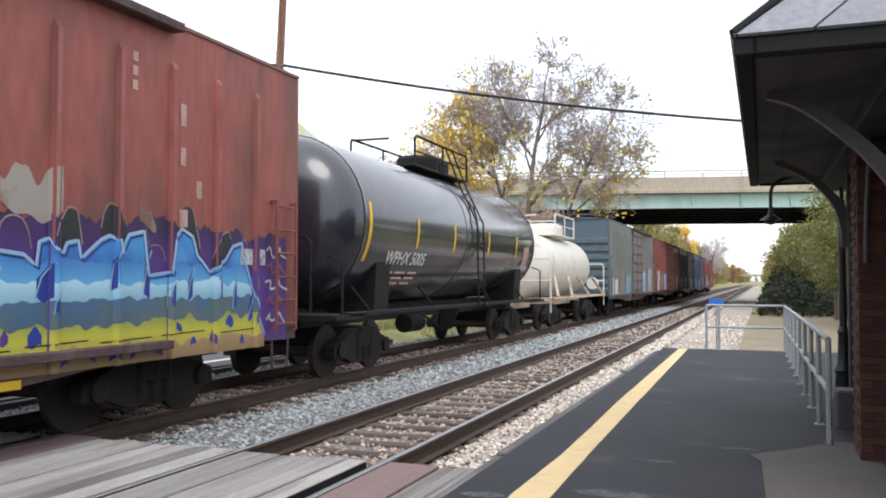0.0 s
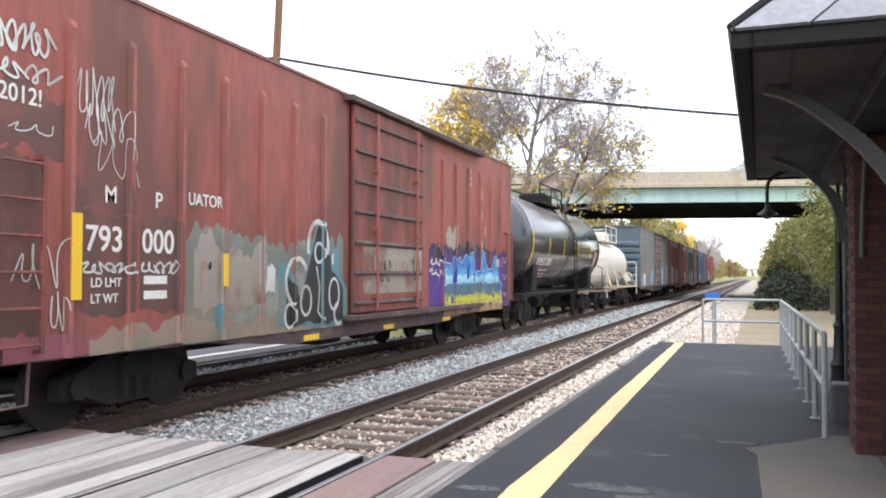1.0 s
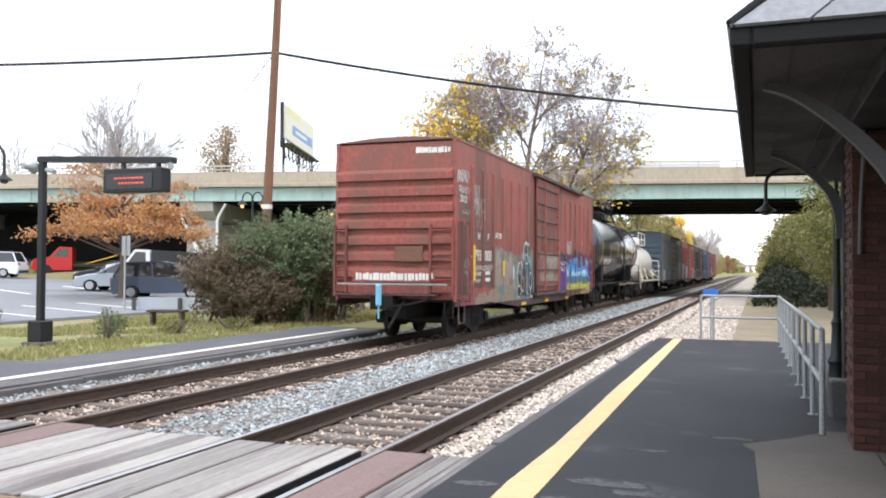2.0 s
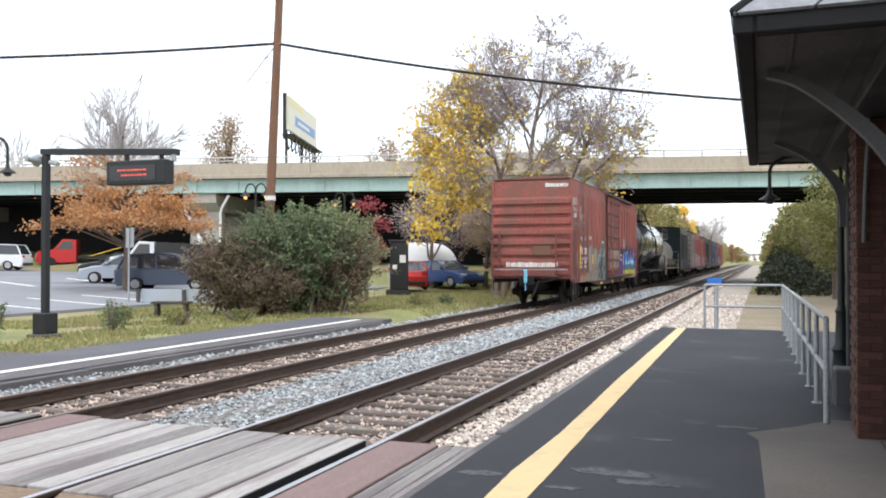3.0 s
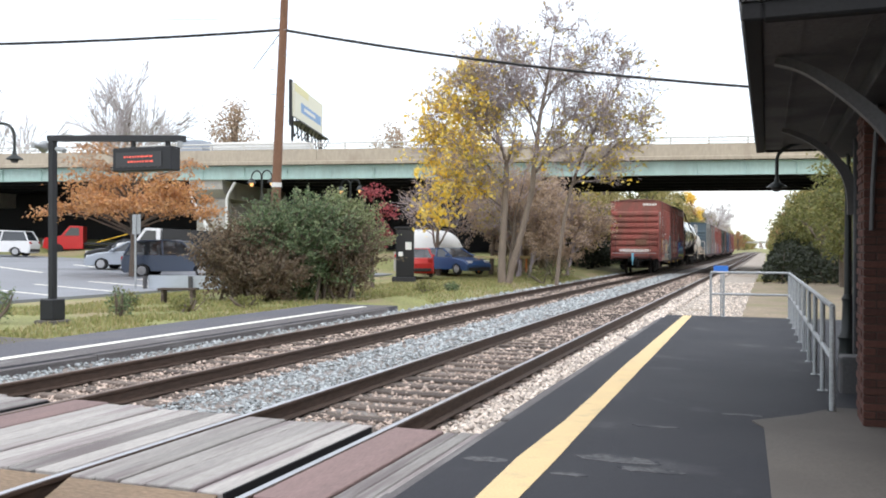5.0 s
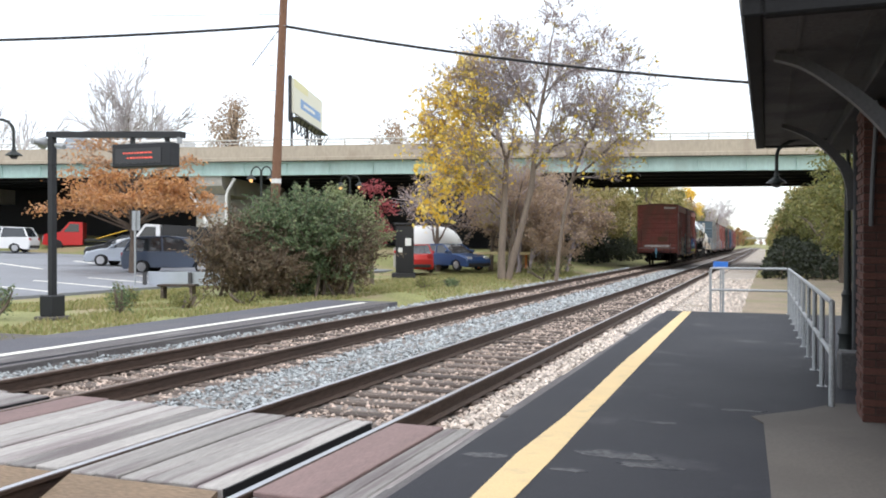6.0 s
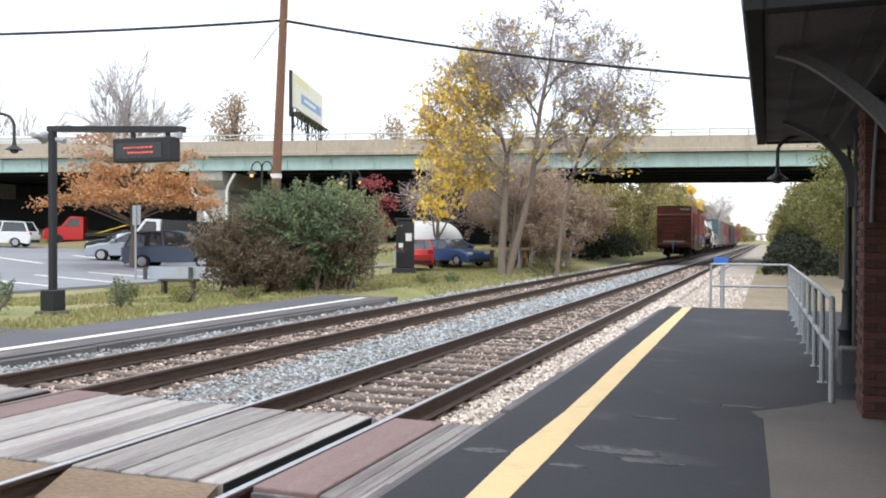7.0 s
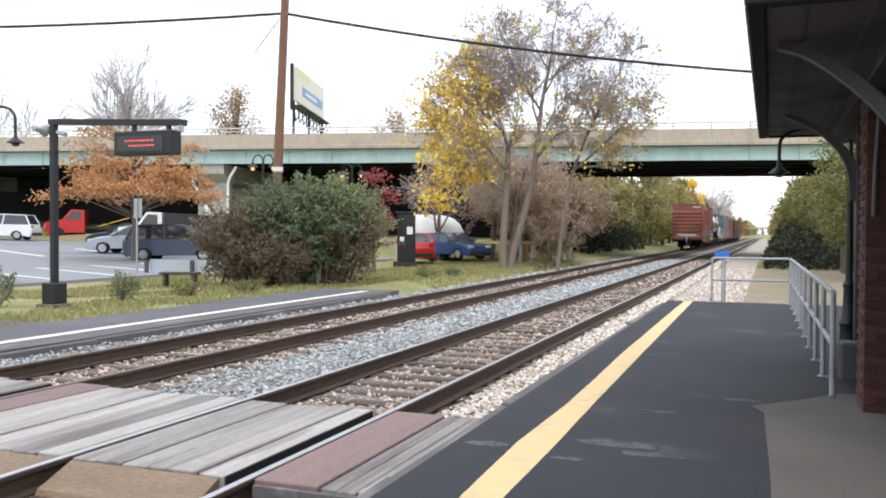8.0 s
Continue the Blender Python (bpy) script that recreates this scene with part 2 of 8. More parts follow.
M_CANOPY = mat("dark_canopy_board", (0.026, 0.026, 0.029), 0.7, vary=0.3, scale=1.5, fine=30, bump=0.2, stain=(0.085, 0.085, 0.09), stain_amount=0.6, stain_scale=0.9)
M_SOFFIT = mat("dusty_soffit_board", (0.1, 0.096, 0.098), 0.85, vary=0.25, scale=1.5, fine=30, bump=0.2, stain=(0.03, 0.03, 0.032), stain_amount=0.7, stain_scale=0.9, stain_cut=0.5)
M_CANOPY_EDGE = mat("black_gutter_paint", (0.008, 0.008, 0.009), 0.95, vary=0.3, scale=2, bump=0.1)
M_BRACKET = mat("grey_bracket_paint", (0.07, 0.068, 0.071), 0.55, vary=0.2, scale=3, bump=0.1)
M_SLATE = mat("slate_tile", (0.27, 0.275, 0.3), 0.7, vary=0.2, scale=2, fine=20, bump=0.3, each=0.15)
M_BRICK = mat("red_brown_brick", (0.07, 0.027, 0.019), 0.9, vary=0.3, scale=6, fine=50, bump=0.4, each=0.3)
M_MORTAR = mat("dark_mortar", (0.045, 0.03, 0.024), 0.95, vary=0.25, scale=8, fine=60, bump=0.4)
M_GALV = mat("galvanised_steel", (0.36, 0.375, 0.385), 0.5, 0.35, vary=0.2, scale=5, fine=40, bump=0.08)
M_PALE_RAIL = mat("pale_painted_rail", (0.6, 0.58, 0.54), 0.6, vary=0.1, scale=1, fine=20, bump=0.03)
M_BLACK_STEEL = mat("black_painted_steel", (0.012, 0.013, 0.017), 0.5, vary=0.25, scale=3, bump=0.05)
M_DARK_GREEN = mat("dark_green_cast_iron", (0.012, 0.016, 0.015), 0.5, vary=0.25, scale=3, bump=0.05)
M_BRIDGE_GREEN = mat("pale_green_girder_paint", (0.4, 0.53, 0.49), 0.6, vary=0.1, scale=0.5, fine=8, bump=0.05, stain=(0.24, 0.27, 0.24), stain_amount=0.4, stain_scale=0.5, stretch=(1, 1, 0.3))
# the shade under the bridge, put into one near-black colour
M_BRIDGE_SHADE = mat("bridge_painted_shade", (0.022, 0.022, 0.024), 0.9, vary=0.2, scale=0.5, bump=0.1)
M_PARAPET = mat("stained_parapet_concrete", (0.43, 0.37, 0.29), 0.9, vary=0.12, scale=0.4, fine=6, bump=0.1, stain=(0.3, 0.24, 0.18), stain_amount=0.6, stain_scale=0.6, stretch=(1, 1, 0.4))
M_PIER = mat("pier_concrete", (0.42, 0.4, 0.36), 0.9, vary=0.15, scale=0.6, fine=10, bump=0.15, stain=(0.2, 0.19, 0.17), stain_amount=0.5, stain_scale=0.6)
M_POLE = mat("brown_pole_wood", (0.2, 0.105, 0.065), 0.9, vary=0.3, scale=1.5, fine=20, bump=0.4, stretch=(6, 6, 0.4))
M_WIRE = mat("black_cable", (0.012, 0.012, 0.014), 0.6, vary=0.1)
M_WHITE = mat("white_paint", (0.75, 0.75, 0.73), 0.6, vary=0.06, scale=2, bump=0.05)
M_BARK = mat("grey_brown_bark", (0.16, 0.125, 0.1), 0.95, vary=0.35, scale=3, fine=25, bump=0.6, stretch=(3, 3, 0.6))
M_BARK_PALE = mat("pale_bark", (0.22, 0.175, 0.14), 0.95, vary=0.3, scale=3, fine=25, bump=0.5, stretch=(3, 3, 0.6))
M_FAR_ASPHALT = mat("far_platform_asphalt", (0.1, 0.1, 0.115), 0.85, vary=0.2, scale=0.8, fine=40, bump=0.3, stain=(0.16, 0.15, 0.15), stain_amount=0.4, stain_scale=0.6)
# paler copy of the twig colour, standing for distance haze
M_TWIG_HAZE = mat("haze_paled_twig", (0.5, 0.46, 0.47), 0.95, vary=0.15, scale=3, bump=0.1)
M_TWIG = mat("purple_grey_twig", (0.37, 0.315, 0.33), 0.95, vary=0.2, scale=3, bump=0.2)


# ---- the ground and the railway ----
X_NEAR, X_FAR = -3.9, -7.6          # centre lines of the two tracks; z = 0 is the top of the rails
GAUGE = 1.505                       # rail head to rail head


def lot_height(x, y):
    return 0.05 + 0.031 * max(0.0, -x - 20.0)


def ground_height(x, y):
    """Flat by the tracks, rising over the car park and on the wooded bank beside the line."""
    def ease(a, b, v):
        t = min(1.0, max(0.0, (v - a) / (b - a)))
        return t * t * (3 - 2 * t)
    low = -0.45
    left = -0.02 + 0.031 * max(0.0, min(-x - 20.0, 120.0)) - 0.06 * ease(20, 23, -x)
    bank = 1.2 * ease(44, 56, y) * ease(11.5, 17, -x)
    z = low + (left + bank - low) * ease(9.3, 11.0, -x)
    right = -0.12 + 0.03 * noise.noise((x * 0.4, y * 0.4, 0))
    z = z + (right - z) * ease(-2.6, -1.0, x)
    if -16 < x < -11 and y > 5:
        z += 0.05 * noise.noise((x * 0.7, y * 0.7, 3.0))
    return z


def make_ground():
    xs = [-2500, -900, -400, -200, -120, -80, -60, -45, -36, -30, -26, -23, -21, -19, -17, -15.5, -14, -13, -12, -11.3, -10.7, -10.2, -9.7, -9.2, -8, -5, -3, -2.6, -2.2, -1.8, -1.4, -1, 0.5, 2, 4, 7, 12, 20, 40, 80, 200, 900, 2500]
    ys = [-1500, -300, -80, -30, -10, 0, 5, 10, 14, 17, 20, 23, 26, 29, 32, 35, 38, 41, 44, 47, 50, 54, 58, 64, 70, 80, 95, 120, 160, 220, 320, 500, 900, 3000]
    s = Solid()
    n = len(ys)
    s.v = [(x, y, ground_height(x, y)) for x in xs for y in ys]
    s.f = [(i * n + j, (i + 1) * n + j, (i + 1) * n + j + 1, i * n + j + 1) for i in range(len(xs) - 1) for j in range(n - 1)]
    return setting("ground", s, M_GRASS_GROUND, "autumn grass ground with bare brown patches", "ground", True)


ground = make_ground()

# car park: follows the rise of the ground, a little above it
lot = Solid()
lot_xs = [-20, -24, -30, -40, -55, -80, -120]
lot.v = [(x, y, lot_height(x, y) + 0.03 + d) for d in (0, -0.25) for x in lot_xs for y in (4, 62)]
n_lot = 2 * len(lot_xs)
for i in range(len(lot_xs) - 1):
    lot.f.append((2 * i, 2 * i + 1, 2 * i + 3, 2 * i + 2))
    lot.f.append((n_lot + 2 * i, n_lot + 2 * i + 2, n_lot + 2 * i + 3, n_lot + 2 * i + 1))
    for k in (0, 1):
        lot.f.append((2 * i + k, 2 * i + 2 + k, n_lot + 2 * i + 2 + k, n_lot + 2 * i + k))
lot.f += [(0, n_lot, n_lot + 1, 1)]
car_park = setting("car_park", lot, M_LOT, "worn grey asphalt car park with faded white markings", "car park")


def bay_line(x0, y0, x1, y1, w=0.14):
    d = Vector((x1 - x0, y1 - y0, 0)).normalized()
    o = Vector((-d.y, d.x, 0)) * (w / 2)
    s = Solid()
    v = []
    for dz in (0.034, 0.026):
        for (x, y) in ((x0, y0), (x1, y1)):
            for sgn in (-1, 1):
                v.append((x + sgn * o.x, y + sgn * o.y, lot_height(x, y) + dz + 0.004))
    s.add(v, [(0, 1, 3, 2), (4, 6, 7, 5), (0, 2, 6, 4), (1, 5, 7, 3), (0, 4, 5, 1), (2, 3, 7, 6)])
    return part("bay_line", s, M_WHITE_LINE, car_park, smooth=False)


for i in range(9):
    bay_line(-20.6, 12.5 + i * 2.7, -25.0, 13.4 + i * 2.7)
for i in range(5):
    bay_line(-31.0, 20 + i * 5.2, -36.5, 22.5 + i * 5.2, 0.2)

# trackbed: one shallow bank of ballast under both tracks
bed = Solid()
bed.prism([(-10.1, -0.5), (-9.6, -0.22), (-8.98, -0.06), (-8.55, -0.12), (-8.3, -0.22), (-6.2, -0.19), (-5.7, -0.16), (-5.3, -0.19), (-3.0, -0.22), (-2.32, -0.1), (-2.0, -0.5)], "y", -40, 420)
trackbed = setting("trackbed", bed, M_BED, "ballast trackbed of crushed grey and brown stone", "trackbed")


def rail_outline(x):
    h = [(-0.07, -0.17), (-0.07, -0.158), (-0.012, -0.14), (-0.01, -0.045), (-0.036, -0.032), (-0.036, -0.006), (-0.028, 0.0)]
    return [(x + a, b) for a, b in h] + [(x - a, b) for a, b in reversed(h)]


def track(centre, label, dull):
    t = thing("railway_track", pose(centre, 0, 0), label, "railway track", "tracks side by side")
    for sgn in (-1, 1):
        s = Solid()
        s.prism(rail_outline(sgn * GAUGE / 2), "y", -40, 420)
        r = part("rail", s, M_RAIL, t, "rust-brown steel rail with a worn top")
        top = Solid()
        x = sgn * GAUGE / 2
        top.prism([(x - 0.026, 0.0), (x - 0.022, 0.003), (x + 0.022, 0.003), (x + 0.026, 0.0)], "y", -40, 420)
        part("rail_head", top, M_RAIL_TOP_DULL if dull else M_RAIL_TOP, r, "shiny worn rail head")
    me = Solid().box(-1.3, 1.3, -0.115, 0.115, -0.36, -0.172, 0.012).mesh("tie", False)
    me.materials.append(M_TIE)
    rng = random.Random(int(centre * 10))
    y = -4.0
    for i in range(190):
        ob = new("tie", me)
        ob.parent = t
        ob.matrix_basis = pose(rng.uniform(-0.05, 0.05), y, rng.uniform(-0.012, 0.006), 0, 0, rng.uniform(-1.2, 1.2))
        y += 0.53 + rng.uniform(-0.03, 0.03)
    far = Solid()
    while y < 300:
        far.box(-1.3, 1.3, y - 0.115, y + 0.115, -0.36, -0.172)
        y += 0.53
    rest = part("distant_ties", far, M_TIE, t, smooth=False)
    tagged(rest, "", "", "", "stuff")
    return t


near_track = track(X_NEAR, "near railway track with rusty rails on worn wooden ties", False)
far_track = track(X_FAR, "far railway track with brown rails on wooden ties", True)


# loose stones
def stones(name, material, spots, label):
    rng = random.Random(len(name) * 7)
    s = Solid()
    oct_f = [(0, 2, 4), (2, 1, 4), (1, 3, 4), (3, 0, 4), (2, 0, 5), (1, 2, 5), (3, 1, 5), (0, 3, 5)]
    for x, y, z, r in spots:
        a = rng.uniform(0, 6.28)
        ca, sa = math.cos(a), math.sin(a)
        q = [r * rng.uniform(0.6, 1.15) for _ in range(5)]
        h = r * rng.uniform(0.5, 0.9)
        tx, ty = rng.uniform(-0.5, 0.5) * r, rng.uniform(-0.5, 0.5) * r
        s.add([(x + ca * q[0], y + sa * q[0], z), (x - ca * q[1], y - sa * q[1], z + 0.2 * h), (x - sa * q[2], y + ca * q[2], z + 0.1 * h), (x + sa * q[3], y - ca * q[3], z),
               (x + tx, y + ty, z + h), (x, y, z - h)], oct_f)
    ob = part(name, s, material, None, smooth=False, fix=False)
    return tagged(ob, label, "ballast", "", "stuff")


def scatter(x0, x1, bands, top, rng, keep=lambda x, y: True):
    out = []
    for y0, y1, per, r in bands:
        for _ in range(int((x1 - x0) * (y1 - y0) * per)):
            x, y = rng.uniform(x0, x1), rng.uniform(y0, y1)
            if keep(x, y):
                out.append((x, y, top(x) + rng.uniform(-0.015, 0.02), r * rng.uniform(0.6, 1.25)))
    return out


rng = random.Random(5)
BANDS = [(4.0, 14, 330, 0.032), (14, 28, 130, 0.045), (28, 60, 40, 0.07)]
rail_free = lambda x, y: min(abs(x - X_NEAR + 0.7525), abs(x - X_NEAR - 0.7525), abs(x - X_FAR + 0.7525), abs(x - X_FAR - 0.7525)) > 0.09
clear = lambda x, y: rail_free(x, y) and not (y < 7.02 and y > 4.4)
stones("grey_ballast_stones", M_GREY_STONE, scatter(-6.35, -5.1, BANDS, lambda x: -0.17, rng, clear) + scatter(-9.0, -8.45, BANDS, lambda x: -0.045 - 0.09 * (x + 9.0) / 0.55, rng, clear), "loose blue-grey crushed stone between the tracks")
stones("brown_ballast_stones", M_BROWN_STONE, scatter(-5.1, -2.75, [(3.2, 14, 200, 0.03), (14, 28, 90, 0.042), (28, 60, 28, 0.065)], lambda x: -0.2, rng, clear) + scatter(-8.45, -6.35, [(3.2, 14, 300, 0.03), (14, 28, 120, 0.042), (28, 60, 34, 0.065)], lambda x: -0.2, rng, clear), "loose rust-brown crushed stone among the ties")
stones("tan_ballast_stones", M_TAN_STONE, scatter(-2.98, -2.3, [(7.0, 14, 330, 0.036), (14, 28, 140, 0.05), (28, 60, 45, 0.075)], lambda x: -0.06 - 0.13 * min(1.0, (-2.3 - x) / 0.65), rng, clear), "loose pale tan crushed stone along the platform edge")


stones("path_gravel_stones", M_TAN_STONE, scatter(-2.2, -0.55, [(20.25, 27, 130, 0.03), (27, 42, 45, 0.045)], lambda x: -0.01 - 0.012 * (x + 2.2), rng), "loose pale gravel on the path past the platform")


# ---- the timber crossing ----
def crossing():
    t = thing("crossing", pose(0, 0, 0), "weathered timber plank crossing laid flush with the rails", "crossing")
    y0, y1 = 4.75, 7.02
    rng = random.Random(3)

    def panel(x0, x1, count, m, name="plank", ramp=True, far=y1):
        w = (x1 - x0) / count
        for i in range(count):
            a, b = x0 + i * w + 0.006, x0 + (i + 1) * w - 0.006
            top = 0.004 + rng.uniform(-0.012, 0.006)
            s = Solid().box(a, b, y0 + rng.uniform(-0.02, 0.02), far + rng.uniform(-0.05, 0.05), -0.17, top, 0.008)
            part(name, s, m, t, smooth=False)
        if ramp:
            s = Solid().prism([(y0 - 0.03, -0.01), (y0 - 0.03, -0.17), (y0 - 0.36, -0.17), (y0 - 0.34, -0.13)], "x", x0 + 0.03, x1 - 0.02)
            part("ramp_board", s, M_PLANK_TAN, t, "tan bevelled end board", smooth=False)

    r = X_NEAR - GAUGE / 2, X_NEAR + GAUGE / 2
    l = X_FAR - GAUGE / 2, X_FAR + GAUGE / 2
    panel(r[0] + 0.06, r[1] - 0.17, 6, M_PLANK)
    panel(r[1] + 0.045, r[1] + 0.52, 1, M_PLANK_BROWN, ramp=False)
    panel(r[1] + 0.53, r[1] + 0.92, 3, M_PLANK, ramp=False)
    panel(l[1] + 0.55, r[0] - 0.05, 7, M_PLANK)
    panel(l[1] + 0.09, l[1] + 0.54, 1, M_PLANK_BROWN)
    panel(l[0] + 0.06, l[1] - 0.17, 6, M_PLANK)
    panel(l[0] - 0.75, l[0] - 0.08, 4, M_PLANK)
    # black strip and filler paint in the shade of the deep, narrow gap
    for x in (r[1] - 0.168, l[1] - 0.168):
        part("flange_strip", Solid().box(x, x + 0.02, y0, y1 - 0.05, -0.17, -0.004), M_CANOPY_EDGE, t, "black rubber strip with the flangeway's shade in its colour", smooth=False)
        part("flange_bed", Solid().box(x + 0.02, x + 0.1, y0, y1 - 0.05, -0.17, -0.06), M_CANOPY_EDGE, t, "flangeway filler, black for its painted shade", smooth=False)
    face = Solid().box(r[1] + 0.08, r[1] + 0.9, y0 - 0.06, y0 - 0.025, -0.17, -0.02, 0.005)
    part("end_board", face, M_TIMBER_EDGE, t, smooth=False)
    return t


crossing()


# ---- platforms ----
PLAT = 0.08
slab = Solid().prism([(-2.12, PLAT), (-2.12, -0.5), (3.5, -0.5), (3.5, PLAT)], "y", -8.0, 20.15)
platform = setting("platform_near", slab, M_ASPHALT, "low black asphalt station platform with patched surface", "platform")
line = Solid()
line_plan = [(-8.0, -1.62, -1.38), (4.6, -1.64, -1.405), (6.0, -1.69, -1.41), (7.5, -1.66, -1.44), (9.0, -1.68, -1.455), (11.0, -1.72, -1.48), (15.0, -1.74, -1.52), (20.05, -1.76, -1.57)]
rows_y = [(ya + (yb - ya) * i / 16, la + (lb - la) * i / 16, ra + (rb - ra) * i / 16) for (ya, la, ra), (yb, lb, rb) in zip(line_plan, line_plan[1:]) for i in range(16)] + [line_plan[-1]]
for k, (y, a, b) in enumerate(rows_y):      # brushed on by hand: its edges wander a little
    a, b = a + 0.005 * noise.noise((y * 1.3, 0, 0)) + 0.004 * noise.noise((y * 9, 0, 0)), b + 0.005 * noise.noise((y * 1.3, 5, 0)) + 0.004 * noise.noise((y * 9, 5, 0))
    line.v += [(a, y, PLAT + 0.004), (b, y, PLAT + 0.004), (a, y, PLAT - 0.01), (b, y, PLAT - 0.01)]
    if k:
        n = 4 * k
        line.f += [(n - 4, n - 3, n + 1, n), (n - 4, n, n + 2, n - 2), (n - 3, n - 1, n + 3, n + 1)]
part("safety_line", line, M_YELLOW, platform, "worn pale yellow safety line", smooth=False)
for i in range(11):
    y = -7.5 + i * 2.52
    part("edge_timber", Solid().box(-2.3, -2.135, y, y + 2.5, -0.4, PLAT - 0.05 - 0.012 * (i % 3), 0.012), M_TIMBER_EDGE, platform, "weathered grey platform edge timber", smooth=False)
M_SCUFF = mat("scuffed_asphalt", (0.085, 0.086, 0.09), 0.85, vary=0.6, scale=9, fine=30, bump=0.3, stain=(0.025, 0.027, 0.034), stain_amount=0.9, stain_scale=7, stain_cut=0.5)
rng_s = random.Random(8)
for cx, cy, w, d in ((-1.0, 6.25, 0.5, 0.13), (-0.75, 6.0, 0.3, 0.08), (-0.9, 7.5, 0.28, 0.07), (-1.25, 5.7, 0.18, 0.06), (-0.2, 8.3, 0.3, 0.06), (-1.9, 5.9, 0.22, 0.1)):
    n = 18
    ring = [(cx + w * (0.5 + 0.35 * rng_s.random()) * math.cos(2 * math.pi * k / n), cy + d * (0.4 + 0.8 * rng_s.random()) * math.sin(2 * math.pi * k / n)) for k in range(n)]
    part("worn_patch", Solid().prism(ring, "z", PLAT + 0.0005, PLAT + 0.003), M_SCUFF, platform, "pale scuffed patch of asphalt", smooth=False)
pad = Solid().prism([(-0.12, 8.02), (0.28, 8.45), (0.62, 8.95), (3.4, 8.95), (3.4, -6), (0.06, -6), (0.03, 5.6), (-0.02, 7.75)], "z", -0.3, PLAT + 0.012)
concrete_pad = setting("station_pavement", pad, M_CONCRETE, "stained pale concrete pavement beside the station building", "pavement")
part("joint", Solid().box(0.93, 0.945, -6, 8.03, PLAT + 0.006, PLAT + 0.0145), M_MORTAR, concrete_pad, smooth=False)
part("joint", Solid().box(0.1, 3.3, 3.4, 3.415, PLAT + 0.006, PLAT + 0.0145), M_MORTAR, concrete_pad, smooth=False)

left_slab = Solid().prism([(-9.13, 0.06), (-9.13, -0.5), (-11.3, -0.5), (-11.3, 0.06)], "y", -6, 20.9)
platform_far = setting("platform_far", left_slab, M_FAR_ASPHALT, "low grey asphalt platform across the tracks", "platform")
part("edge_line", Solid().box(-9.92, -9.73, -6, 20.3, 0.061, 0.065), M_WHITE_LINE, platform_far, "worn white edge line", smooth=False)
for i in range(10):
    y = -5.5 + i * 2.56
    part("edge_timber", Solid().box(-9.12, -9.0, y, y + 2.54, -0.35, 0.05 - 0.005 * (i % 3), 0.01), M_TIMBER_EDGE, platform_far, "weathered dark platform edge timber", smooth=False)
part("edge_strip", Solid().box(-9.64, -9.14, -6, 20.85, 0.061, 0.066), M_TIMBER_EDGE, platform_far, "worn grey timber edge strip", smooth=False)
part("concrete_patch", Solid().box(-12.6, -11.32, 4, 11.2, -0.3, 0.05), M_CONCRETE, platform_far, "pale concrete path end", smooth=False)

gravel = Solid().prism([(-2.1, 0.0), (-2.4, -0.3), (-0.35, -0.3), (-0.55, -0.05)], "y", 20.17, 60)
setting("gravel_path", gravel, M_GRAVEL, "pale gravel path running on beside the track", "path")


verge = Solid().prism([(-0.56, -0.02), (-0.56, -0.3), (3.4, -0.3), (3.4, -0.04)], "y", 20.17, 44)
setting("dirt_verge", verge, mat("straw_dirt", (0.27, 0.215, 0.15), 0.95, vary=0.35, scale=1.1, fine=18, bump=0.8, stain=(0.2, 0.19, 0.09), stain_amount=0.7, stain_scale=0.6, stain_cut=0.5), "bare brown dirt with straw-coloured grass past the railing", "ground")


# ---- the road bridge ----
B0, BS = 59.4, 0.222                 # its near face: y = B0 + BS * x


